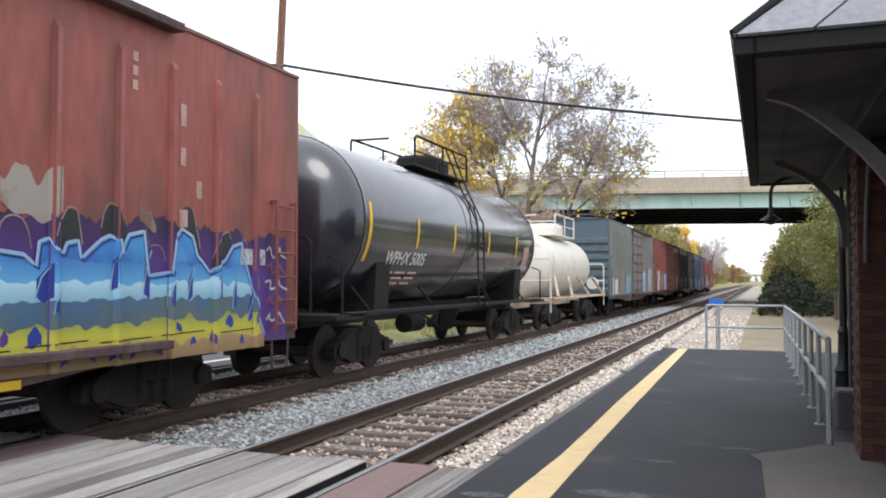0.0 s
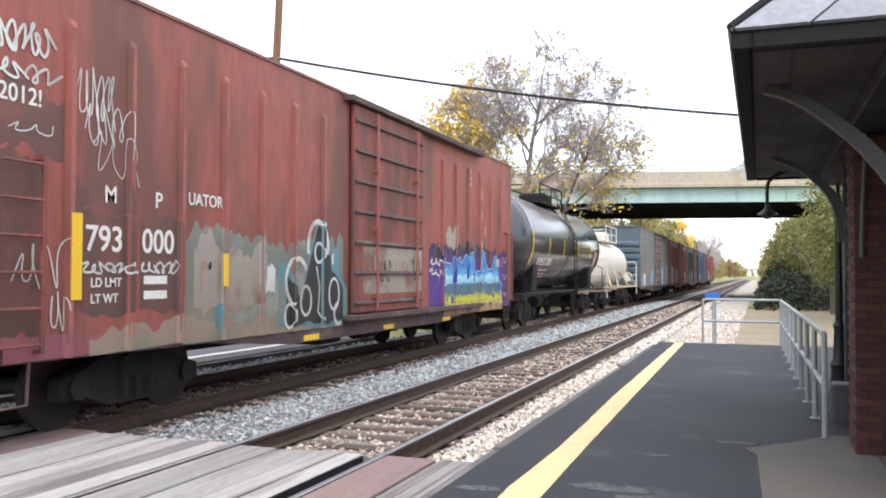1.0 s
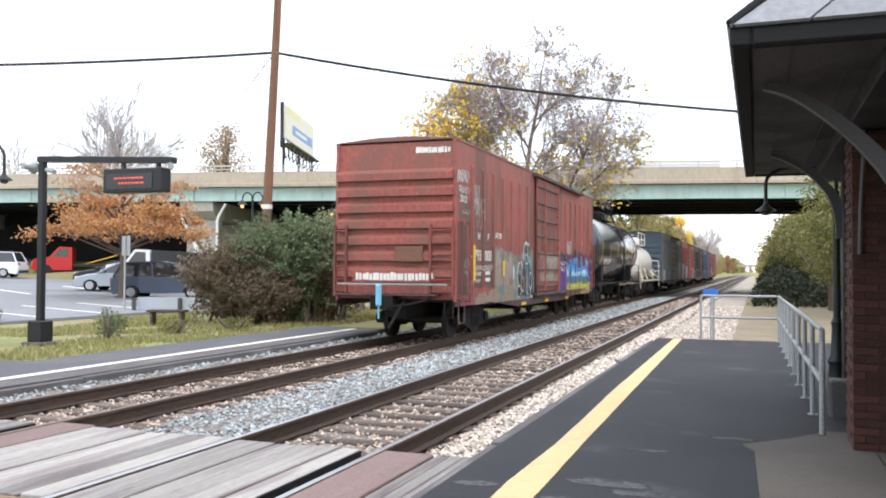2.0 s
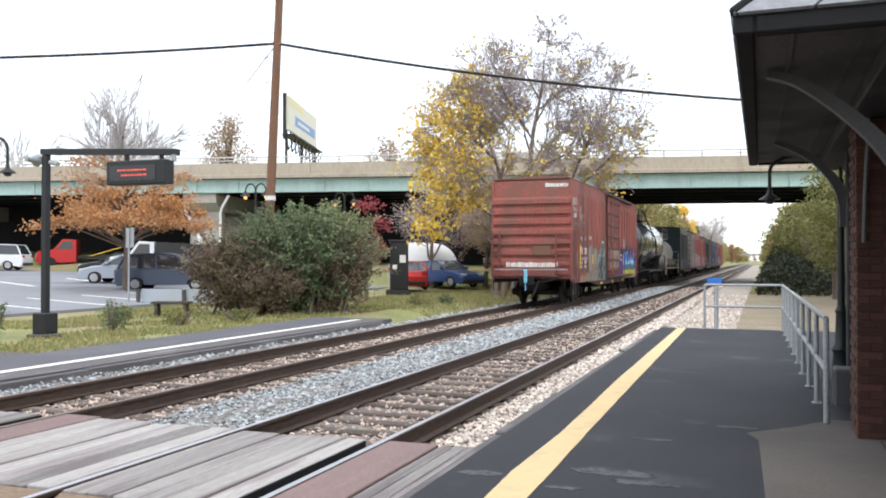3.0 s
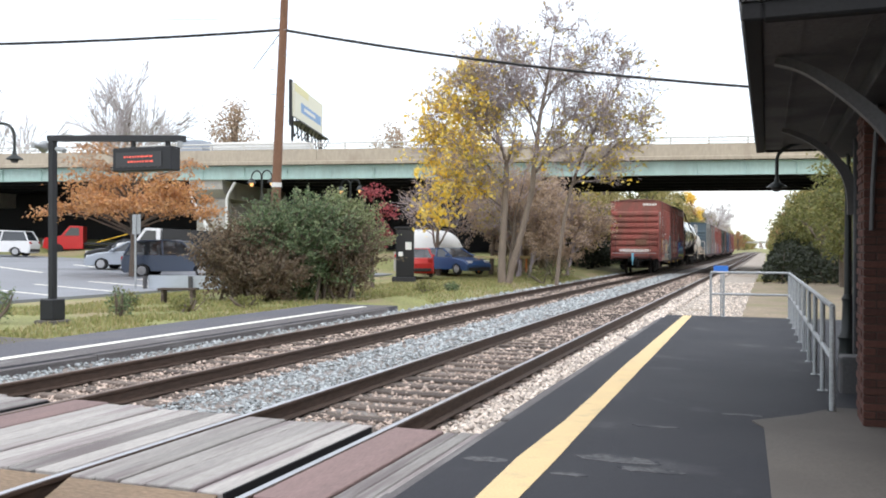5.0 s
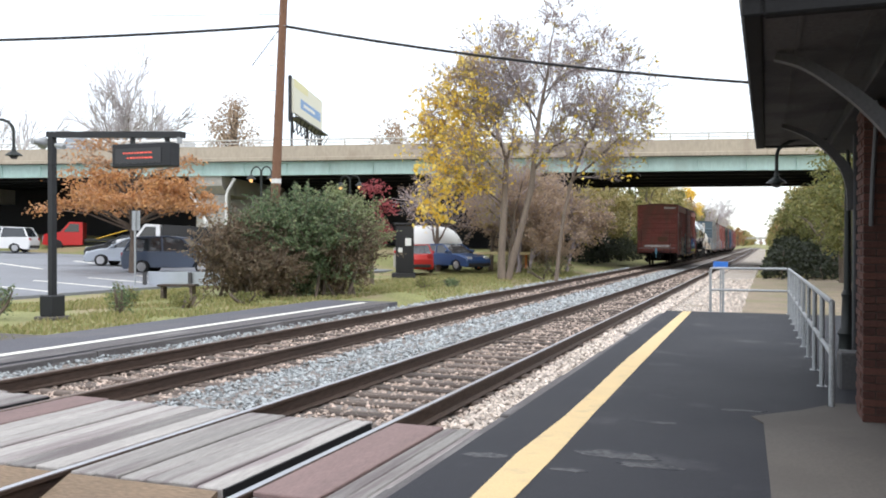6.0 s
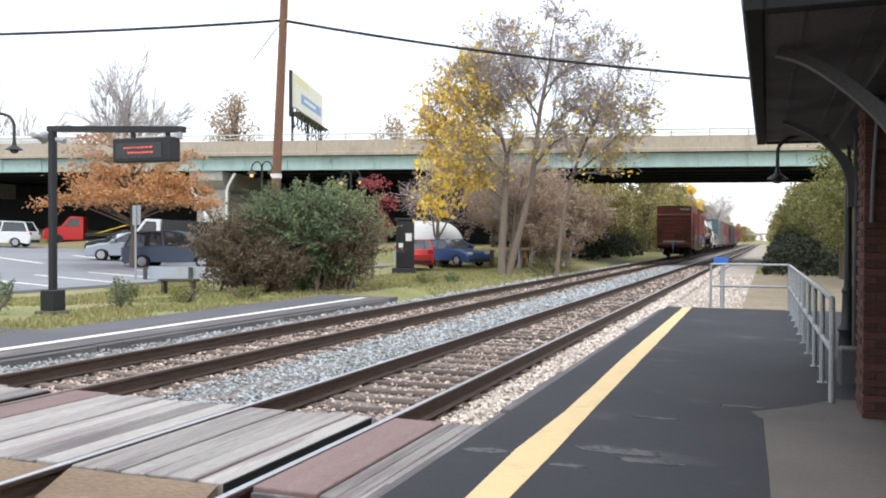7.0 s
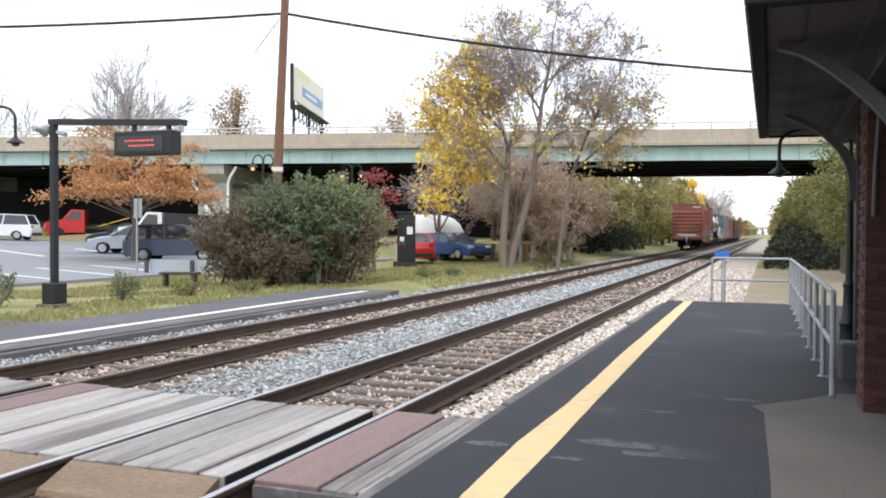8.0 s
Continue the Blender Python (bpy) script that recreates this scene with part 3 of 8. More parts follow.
def bridge():
    ang = math.degrees(math.atan(BS))
    t = thing("road_bridge", pose(0, B0, 0, 0, 0, ang), "long road bridge with pale green girders and tan concrete parapet", "bridge")
    x0, x1, w = -150, 70, 17.0
    part("deck", Solid().box(x0, x1, 0.25, w - 0.25, 7.3, 7.62), M_BRIDGE_SHADE, t, "deck underside with shade in its dark colour", smooth=False)
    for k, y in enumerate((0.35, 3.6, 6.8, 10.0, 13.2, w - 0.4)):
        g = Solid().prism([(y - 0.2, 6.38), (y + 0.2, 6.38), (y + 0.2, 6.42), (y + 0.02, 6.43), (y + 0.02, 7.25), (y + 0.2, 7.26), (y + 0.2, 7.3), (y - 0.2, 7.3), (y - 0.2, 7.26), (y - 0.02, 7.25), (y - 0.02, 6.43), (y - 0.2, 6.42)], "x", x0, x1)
        # front girder keeps its paint; the inner ones carry shade as colour
        part("girder", g, M_BRIDGE_GREEN if k == 0 else M_BRIDGE_SHADE, t, "pale green steel girder" if k == 0 else "inner steel girder with shade in its dark colour", smooth=False)
    st = Solid().box(-0.012, 0.012, 0.2, 0.34, 6.43, 7.25).mesh("stiffener", False)
    st.materials.append(M_BRIDGE_GREEN)
    for i in range(70):
        ob = new("stiffener", st)
        ob.parent = t
        ob.matrix_basis = pose(x0 + 3.1 * i, 0, 0)
    for y in (0.0, w - 0.35):
        for i in range(22):
            xa = x0 + 10 * i
            p = Solid().prism([(y - 0.1, 7.36), (y + 0.4, 7.36), (y + 0.36, 8.42), (y + 0.05, 8.42), (y, 7.62), (y - 0.1, 7.58)], "x", xa + 0.012, xa + 9.988)
            part("parapet", p, M_PARAPET, t, "tan stained concrete parapet", smooth=False)
        rl = Solid()
        rl.tube((x0, y + 0.2, 8.85), (x1, y + 0.2, 8.85), 0.05, n=6)
        rl.tube((x0, y + 0.2, 8.62), (x1, y + 0.2, 8.62), 0.035, n=6)
        for i in range(90):
            x = x0 + 2.44 * i
            rl.box(x - 0.05, x + 0.05, y + 0.15, y + 0.25, 8.42, 8.87)
        part("guard_rail", rl, M_PALE_RAIL, t, "pale metal guard rail")
    return t


bridge()


def bridge_point(x, back):
    return x, B0 + BS * x + back


def pier(x, back, cols, label, m=None, cap=True, zc=5.1, wide=1.3):
    px, py = bridge_point(x, back)
    ang = math.degrees(math.atan(BS))
    t = thing("bridge_pier", pose(px, py, 0, 0, 0, ang + 0), label, "bridge pier", "piers under the bridge")
    m = m or M_PIER
    for c in cols:
        part("column", Solid().box(-wide / 2, wide / 2, c - 0.55, c + 0.55, -0.6, zc if cap else 6.37, 0.05), m, t, smooth=False)
    if cap:
        part("cap_beam", Solid().prism([(min(cols) - 1.4, 6.37), (max(cols) + 1.4, 6.37), (max(cols) + 1.4, 5.7), (max(cols) + 0.4, zc + 0.003), (min(cols) - 0.4, zc + 0.003), (min(cols) - 1.4, 5.7)], "x", -wide / 2 - 0.1, wide / 2 + 0.1), m, t, smooth=False)
    return t


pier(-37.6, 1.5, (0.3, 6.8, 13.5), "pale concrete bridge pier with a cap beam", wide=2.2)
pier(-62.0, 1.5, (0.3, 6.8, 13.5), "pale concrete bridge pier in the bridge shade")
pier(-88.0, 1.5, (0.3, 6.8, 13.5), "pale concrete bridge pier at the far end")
# this pier and the abutment are coloured dark to stand for shade
pier(-13.6, 1.0, (0.3, 5, 10, 14.5), "pier beside the track with shade in its dark colour", M_BRIDGE_SHADE, cap=False, wide=0.8)
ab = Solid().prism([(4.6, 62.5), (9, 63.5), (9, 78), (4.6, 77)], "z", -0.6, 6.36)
setting("abutment_wall", ab, M_BRIDGE_SHADE, "concrete abutment behind the trees, coloured dark for shade", "wall")

gravel_far = Solid().prism([(-2.1, 0.0), (-2.4, -0.3), (-0.1, -0.3), (-0.3, -0.03)], "y", 60.02, 300)
setting("gravel_path_far", gravel_far, M_GRAVEL, "pale gravel path running on past the bridge", "path")

# added wall in shade colour, closing the space under the bridge beside the car park
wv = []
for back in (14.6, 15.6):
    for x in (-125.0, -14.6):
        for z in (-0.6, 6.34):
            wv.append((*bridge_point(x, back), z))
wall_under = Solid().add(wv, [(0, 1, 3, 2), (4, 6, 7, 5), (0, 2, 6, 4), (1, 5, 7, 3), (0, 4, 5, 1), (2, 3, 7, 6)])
setting("wall_under_bridge", wall_under, M_BRIDGE_SHADE, "added wall, coloured dark for the shade under the bridge", "wall")


def drain():
    px, py = bridge_point(-38.6, 0.6)
    t = thing("drain_pipe", pose(px, py, 0), "white drain pipe on the bridge pier", "drain pipe")
    part("pipe", Solid().path([(0, 0, 6.7), (0, 0, 5.2), (0.15, 0, 4.9), (1.3, 0, 3.1), (1.3, 0, 0.3)], 0.13, 10), M_WHITE, t)
    px, py = bridge_point(-36.0, 0.6)
    t = thing("drain_pipe", pose(px, py, 0), "white drain pipe on the bridge pier", "drain pipe")
    part("pipe", Solid().path([(0.7, 0, 6.2), (0.15, 0, 5.4), (0, 0, 5.0), (0, 0, 0.3)], 0.1, 10), M_WHITE, t)


drain()


# ---- the freight train ----
SPEED = 11.95
TRAIN, WHEELS = [], []

M_CAR_RED = mat("boxcar_red_paint", (0.305, 0.083, 0.065), 0.62, vary=0.2, scale=0.6, fine=7, bump=0.04, stain=(0.115, 0.056, 0.045), stain_amount=0.75, stain_scale=0.62, stain_cut=0.47, stretch=(1, 1.3, 0.4))
M_CAR_END = mat("boxcar_end_paint", (0.31, 0.088, 0.07), 0.65, vary=0.3, scale=0.8, fine=14, bump=0.1, stain=(0.19, 0.088, 0.066), stain_amount=0.75, stain_scale=0.9, stain_cut=0.46, stretch=(1, 1, 0.6))
M_CAR_DOOR = mat("boxcar_door_grime", (0.23, 0.062, 0.05), 0.65, vary=0.35, scale=1.0, fine=10, bump=0.15, stain=(0.1, 0.045, 0.036), stain_amount=0.75, stain_scale=1.3, stain_cut=0.47, stretch=(1, 1.6, 0.35))
M_CAR_ROOF = mat("boxcar_roof_metal", (0.2, 0.085, 0.07), 0.6, vary=0.2, scale=1)
# grime on sills and tracks; on the door bars it stands for shadow
M_CAR_SILL = mat("boxcar_grime_and_shade", (0.085, 0.05, 0.05), 0.8, vary=0.4, scale=1.2, fine=12, stain=(0.2, 0.16, 0.12), stain_amount=0.4)
M_UNDER = mat("black_running_gear", (0.008, 0.007, 0.007), 0.9, vary=0.4, scale=3, fine=20, bump=0.3, stain=(0.045, 0.033, 0.025), stain_amount=0.4, stain_cut=0.6)
M_WHEEL = mat("wheel_steel", (0.03, 0.023, 0.02), 0.7, 0.3, vary=0.3, scale=4)
M_TANK_BLACK = mat("black_tank_paint", (0.02, 0.022, 0.034), 0.3, vary=0.3, scale=0.6, fine=10, bump=0.015, stain=(0.042, 0.04, 0.044), stain_amount=0.45, stain_scale=1.1, stretch=(1, 1.5, 0.5), coat=1.0, coat_rough=0.13)
M_TANK_WHITE = mat("cream_tank_paint", (0.72, 0.68, 0.62), 0.5, vary=0.08, scale=1, fine=14, bump=0.03, stain=(0.42, 0.3, 0.2), stain_amount=0.45, stain_scale=1.4, stain_cut=0.58)
M_CREAM_RUST = mat("rust_streaked_cream", (0.6, 0.5, 0.38), 0.6, vary=0.2, scale=3, stain=(0.35, 0.18, 0.09), stain_amount=0.7, stain_scale=2.5, stain_cut=0.5)
M_CAR_GREY = mat("boxcar_grey_paint", (0.2, 0.2, 0.195), 0.6, vary=0.15, scale=0.8, fine=12, stain=(0.12, 0.11, 0.1), stain_amount=0.5)
M_CAR_TEAL = mat("boxcar_blue_grey_end", (0.095, 0.135, 0.165), 0.6, vary=0.15, scale=0.8, fine=12, stain=(0.09, 0.1, 0.1), stain_amount=0.5)
# blue paint with distance haze mixed into the colour
M_CAR_BLUE = mat("boxcar_haze_dulled_blue", (0.05, 0.075, 0.13), 0.6, vary=0.2, scale=0.8, stain=(0.03, 0.04, 0.06), stain_amount=0.5)
M_CAR_DARK = mat("boxcar_black_green_paint", (0.022, 0.03, 0.027), 0.65, vary=0.25, scale=0.8, stain=(0.06, 0.05, 0.04), stain_amount=0.4)
# red paint, likewise dulled to stand for haze
M_CAR_RED2 = mat("boxcar_haze_dulled_red", (0.25, 0.07, 0.058), 0.6, vary=0.2, scale=0.8, stain=(0.2, 0.07, 0.05), stain_amount=0.5)
M_RIB = mat("pale_rib_paint", (0.34, 0.11, 0.09), 0.65, vary=0.2, scale=1.5, fine=12, bump=0.05, stain=(0.24, 0.07, 0.055), stain_amount=0.8, stain_scale=1.5, stain_cut=0.48)
M_PLACARD = mat("brown_placard_wood", (0.17, 0.085, 0.055), 0.8, vary=0.25, scale=3)
M_LETTER = mat("white_lettering", (0.72, 0.7, 0.66), 0.7, vary=0.15, scale=3, fine=30, bump=0)
M_FADED = mat("faded_lettering", (0.5, 0.3, 0.26), 0.7, vary=0.3, scale=3, fine=20, bump=0)
M_REFLECT = mat("yellow_reflector", (0.8, 0.5, 0.03), 0.45, vary=0.1, bump=0)
M_BLUE_FLAG = mat("pale_blue_plastic", (0.2, 0.5, 0.68), 0.5, vary=0.15, bump=0.05)


def paint(name, colours, rough=0.55, axis="Z", lo=0.7, hi=2.4, worn=None):
    """Spray paint that fades from colour to colour with height, with cloudy edges."""
    m = bpy.data.materials.new(name)
    m.use_nodes = True
    N, L = m.node_tree.nodes, m.node_tree.links
    tc = N.new("ShaderNodeTexCoord")
    sep = N.new("ShaderNodeSeparateXYZ")
    L.new(tc.outputs["Object"], sep.inputs[0])
    nz = N.new("ShaderNodeTexNoise")
    nz.inputs["Scale"].default_value = 4.0
    nz.inputs["Detail"].default_value = 5.0
    L.new(tc.outputs["Object"], nz.inputs["Vector"])
    mr = N.new("ShaderNodeMapRange")
    mr.inputs[1].default_value, mr.inputs[2].default_value = lo, hi
    L.new(sep.outputs[axis], mr.inputs[0])
    ad = N.new("ShaderNodeMath")
    ad.operation = "MULTIPLY_ADD"
    ad.inputs[1].default_value = 0.35
    L.new(nz.outputs["Fac"], ad.inputs[0])
    sub = N.new("ShaderNodeMath")
    sub.operation = "SUBTRACT"
    sub.inputs[1].default_value = 0.175
    L.new(mr.outputs[0], sub.inputs[0])
    L.new(sub.outputs[0], ad.inputs[2])
    ramp = N.new("ShaderNodeValToRGB")
    els = ramp.color_ramp.elements
    els[0].color, els[1].color = (*colours[0], 1), (*colours[-1], 1)
    for i, c in enumerate(colours[1:-1]):
        els.new((i + 1) / (len(colours) - 1)).color = (*c, 1)
    L.new(ad.outputs[0], ramp.inputs[0])
    colour = ramp.outputs[0]
    if worn:
        big = N.new("ShaderNodeTexNoise")
        big.inputs["Scale"].default_value = 1.7
        big.inputs["Detail"].default_value = 8.0
        L.new(tc.outputs["Object"], big.inputs["Vector"])
        cut = N.new("ShaderNodeMapRange")
        cut.inputs[1].default_value, cut.inputs[2].default_value = 0.48, 0.62
        L.new(big.outputs["Fac"], cut.inputs[0])
        mx = N.new("ShaderNodeMix")
        mx.data_type = "RGBA"
        mx.inputs[7].default_value = (*worn, 1)
        L.new(colour, mx.inputs[6])
        L.new(cut.outputs[0], mx.inputs[0])
        colour = mx.outputs[2]
    L.new(colour, N["Principled BSDF"].inputs["Base Color"])
    N["Principled BSDF"].inputs["Roughness"].default_value = rough
    return m


P_PURPLE = paint("purple_spray", [(0.09, 0.04, 0.2), (0.09, 0.035, 0.22), (0.085, 0.03, 0.22), (0.06, 0.02, 0.13), (0.014, 0.01, 0.018)])
P_BLUE = paint("deep_sky_blue_spray", [(0.035, 0.13, 0.42), (0.05, 0.22, 0.56)], lo=1.7, hi=2.1, worn=(0.06, 0.28, 0.6))
P_AZURE = paint("azure_spray", [(0.12, 0.4, 0.68), (0.05, 0.2, 0.52)], lo=1.55, hi=1.8)
P_CYAN = paint("pale_cyan_spray", [(0.2, 0.42, 0.55), (0.42, 0.66, 0.78)], lo=1.38, hi=1.58)
P_SLATE = paint("slate_blue_spray", [(0.07, 0.12, 0.17), (0.06, 0.14, 0.26)], lo=1.15, hi=1.42, worn=(0.1, 0.15, 0.16))
P_YELLOW = paint("lemon_yellow_spray", [(0.5, 0.42, 0.08), (0.52, 0.5, 0.05), (0.3, 0.33, 0.08)], lo=0.92, hi=1.18)
P_TAN = paint("tan_brown_spray", [(0.27, 0.17, 0.08), (0.4, 0.27, 0.13)], lo=0.74, hi=0.95)
P_NAVY = paint("dark_blue_spray", [(0.02, 0.05, 0.3), (0.012, 0.03, 0.2)])
P_PALE = paint("pale_outline_spray", [(0.14, 0.34, 0.6), (0.38, 0.52, 0.66)])
P_BLACK = paint("black_spray", [(0.015, 0.015, 0.018), (0.02, 0.02, 0.024)])
P_WHITE = paint("white_spray", [(0.5, 0.5, 0.48), (0.64, 0.64, 0.62)], worn=(0.42, 0.38, 0.36))
P_TEAL = paint("teal_spray", [(0.07, 0.17, 0.2), (0.12, 0.27, 0.32)], worn=(0.16, 0.2, 0.19))
P_GREYGREEN = paint("grey_green_overpaint", [(0.24, 0.2, 0.15), (0.17, 0.17, 0.135), (0.16, 0.17, 0.145), (0.22, 0.22, 0.19)], worn=(0.25, 0.25, 0.225))
P_BEIGE = paint("beige_overpaint", [(0.27, 0.2, 0.15), (0.3, 0.21, 0.165)], worn=(0.17, 0.165, 0.13))
P_SMEAR = paint("grey_smear_spray", [(0.26, 0.2, 0.17), (0.34, 0.3, 0.26)], worn=(0.19, 0.1, 0.08))
M_SMEARPLATE = mat("smeared_notice", (0.5, 0.52, 0.5), 0.7, vary=0.4, scale=6, fine=20, bump=0, stain=(0.06, 0.05, 0.1), stain_amount=0.8, stain_scale=9)
P_GRIME = paint("brown_black_grime", [(0.09, 0.05, 0.042), (0.125, 0.056, 0.047)], worn=(0.18, 0.066, 0.054))
P_PINK = paint("mauve_overpaint", [(0.25, 0.08, 0.1), (0.28, 0.1, 0.12)], worn=(0.2, 0.06, 0.055))

RIB_W, RIB_D = 0.055, 0.05
ALONG = 1.03                        # true length along the side for one unit of the painting plan


def side_x(y, half, ribs):
    """How far out the ribbed side stands at y."""
    for r in ribs:
        d = abs(y - r)
        if d < RIB_W:
            return half + RIB_D * min(1.0, (RIB_W - d) / 0.02)
    return half


def sprayed(name, parent, material, half, ribs, y0, y1, lo, hi, lift, step=0.02, label=""):
    """Paint on the car's side between two heights; it follows the ribs."""
    s = Solid()
    n = max(2, int((y1 - y0) / step))
    for i in range(n + 1):
        y = y0 + (y1 - y0) * i / n
        a, b = lo(y), hi(y)
        b = max(a + 0.002, b)
        y *= ALONG
        x = side_x(y, half, ribs) + lift
        s.v += [(x, y, a), (x, y, b)]
        if i:
            k = 2 * i
            s.f.append((k - 2, k, k + 1, k - 1))
    return part(name, s, material, parent, label, smooth=False, fix=False)


def ribbon(name, parent, material, half, ribs, points, width, lift, label=""):
    """A brush stroke on the side through (y, z) points, one unbroken strip."""
    pts = []
    for (ya, za), (yb, zb) in zip(points, points[1:]):
        n = max(1, int(abs(yb - ya) * ALONG / 0.03))
        pts += [((ya + (yb - ya) * i / n) * ALONG, za + (zb - za) * i / n) for i in range(n)]
    pts.append((points[-1][0] * ALONG, points[-1][1]))
    s = Solid()
    for i, (y, z) in enumerate(pts):
        (yp, zp), (yn, zn) = pts[max(0, i - 1)], pts[min(len(pts) - 1, i + 1)]
        L = math.hypot(yn - yp, zn - zp) or 1
        ny, nz = -(zn - zp) / L * width / 2, (yn - yp) / L * width / 2
        x = side_x(y, half, ribs) + lift + 0.00003 * i
        s.v += [(x, y - ny, z - nz), (x, y + ny, z + nz)]
        if i:
            s.f.append((2 * i - 2, 2 * i - 1, 2 * i + 1, 2 * i))
    return part(name, s, material, parent, label, smooth=False, fix=False)


def scrawl(rng, y0, y1, z0, z1, n):
    """Points of a looping scribble inside a rectangle."""
    pts = []
    for i in range(n):
        t = i / (n - 1)
        pts.append((y0 + (y1 - y0) * (t + 0.12 * math.sin(i * 2.3)) + rng.uniform(-0.03, 0.03), z0 + (z1 - z0) * (0.5 + 0.48 * math.sin(i * 1.9 + rng.uniform(-0.5, 0.5)))))
    for _ in range(2):
        out = [pts[0]]
        for (ya, za), (yb, zb) in zip(pts, pts[1:]):
            out += [(0.75 * ya + 0.25 * yb, 0.75 * za + 0.25 * zb), (0.25 * ya + 0.75 * yb, 0.25 * za + 0.75 * zb)]
        pts = out + [pts[-1]]
    return pts


WHEEL_ME = Solid().lathe([(0.08, -0.78), (0.08, -0.79), (0.36, -0.79), (0.44, -0.785), (0.42, -0.68), (0.34, -0.7), (0.16, -0.72), (0.09, -0.7), (0.09, 0.7), (0.16, 0.72), (0.34, 0.7), (0.42, 0.68), (0.44, 0.785), (0.36, 0.79), (0.08, 0.79)], axis="x", n=20).mesh("wheelset")
WHEEL_ME.materials.append(M_WHEEL)
SIDE_ME = []
for sg in (-1, 1):
    s_frame = Solid()
    x0, x1 = (0.9, 1.06) if sg > 0 else (-1.06, -0.9)
    s_frame.prism([(-1.1, 0.52), (-0.75, 0.62), (-0.35, 0.78), (0.35, 0.78), (0.75, 0.62), (1.1, 0.52), (1.12, 0.32), (0.8, 0.34), (0.42, 0.2), (-0.42, 0.2), (-0.8, 0.34), (-1.12, 0.32)], "x", x0, x1)
    for y in (-0.89, 0.89):
        s_frame.lathe([(0.0, -0.02), (0.11, -0.02), (0.13, 0.03), (0.13, 0.17), (0.0, 0.18)], (x1 - 0.12 if sg > 0 else x0 - 0.06, y, 0.44), "x", 12)
    for y in (-0.22, 0, 0.22):
        s_frame.tube((sg * 1.02, y, 0.26), (sg * 1.02, y, 0.7), 0.09, n=10)
    SIDE_ME.append(s_frame.mesh("side_frame"))
    SIDE_ME[-1].materials.append(M_UNDER)
FRAME_ME = Solid().box(-1.1, 1.1, -0.2, 0.2, 0.45, 0.82, 0.03).mesh("bogie")
FRAME_ME.materials.append(M_UNDER)


def bogie(car, y, rolling):
    b = new("bogie", FRAME_ME)
    b.parent = car
    b.matrix_basis = pose(0, y, 0)
    for me in SIDE_ME:
        new("side_frame", me).parent = b
    for dy in (-0.89, 0.89):
        w = new("wheelset", WHEEL_ME)
        w.parent = b
        w.matrix_basis = pose(0, dy, 0.42)
        if rolling:
            WHEELS.append((w, 0.42, 0, dy, 0.42))


def coupler(car, y, sg):
    s = Solid()
    s.box(-0.1, 0.1, min(y, y + sg * 0.55), max(y, y + sg * 0.55), 0.78, 1.0, 0.02)
    s.prism([(-0.2, y + sg * 0.5), (0.16, y + sg * 0.5), (0.22, y + sg * 0.62), (0.12, y + sg * 0.8), (0.05, y + sg * 0.66), (-0.12, y + sg * 0.66), (-0.24, y + sg * 0.78)], "z", 0.74, 1.04)
    part("coupler", s, M_UNDER, car)


def ladder(car, x, y0, y1, z0, z1, rungs, m, out):
    first = None
    for y in (y0, y1):
        rail = Solid().prism([(x - 0.01, z0 + 0.08), (x + out + 0.012, z0 + 0.08), (x + out + 0.012, z1 - 0.08), (x - 0.01, z1 - 0.08), (x - 0.01, z1 - 0.12), (x + out - 0.012, z1 - 0.12), (x + out - 0.012, z0 + 0.12), (x - 0.01, z0 + 0.12)], "y", y - 0.025, y + 0.025)
        ob = part("ladder", rail, m, car, smooth=False) if first is None else part("stile", rail, m, first, smooth=False)
        first = first or ob
    for i in range(rungs):
        z = z0 + (z1 - z0) * (i + 0.5) / rungs
        part("rung", Solid().tube((x + out, y0, z), (x + out, y1, z), 0.016, n=6), m, first)


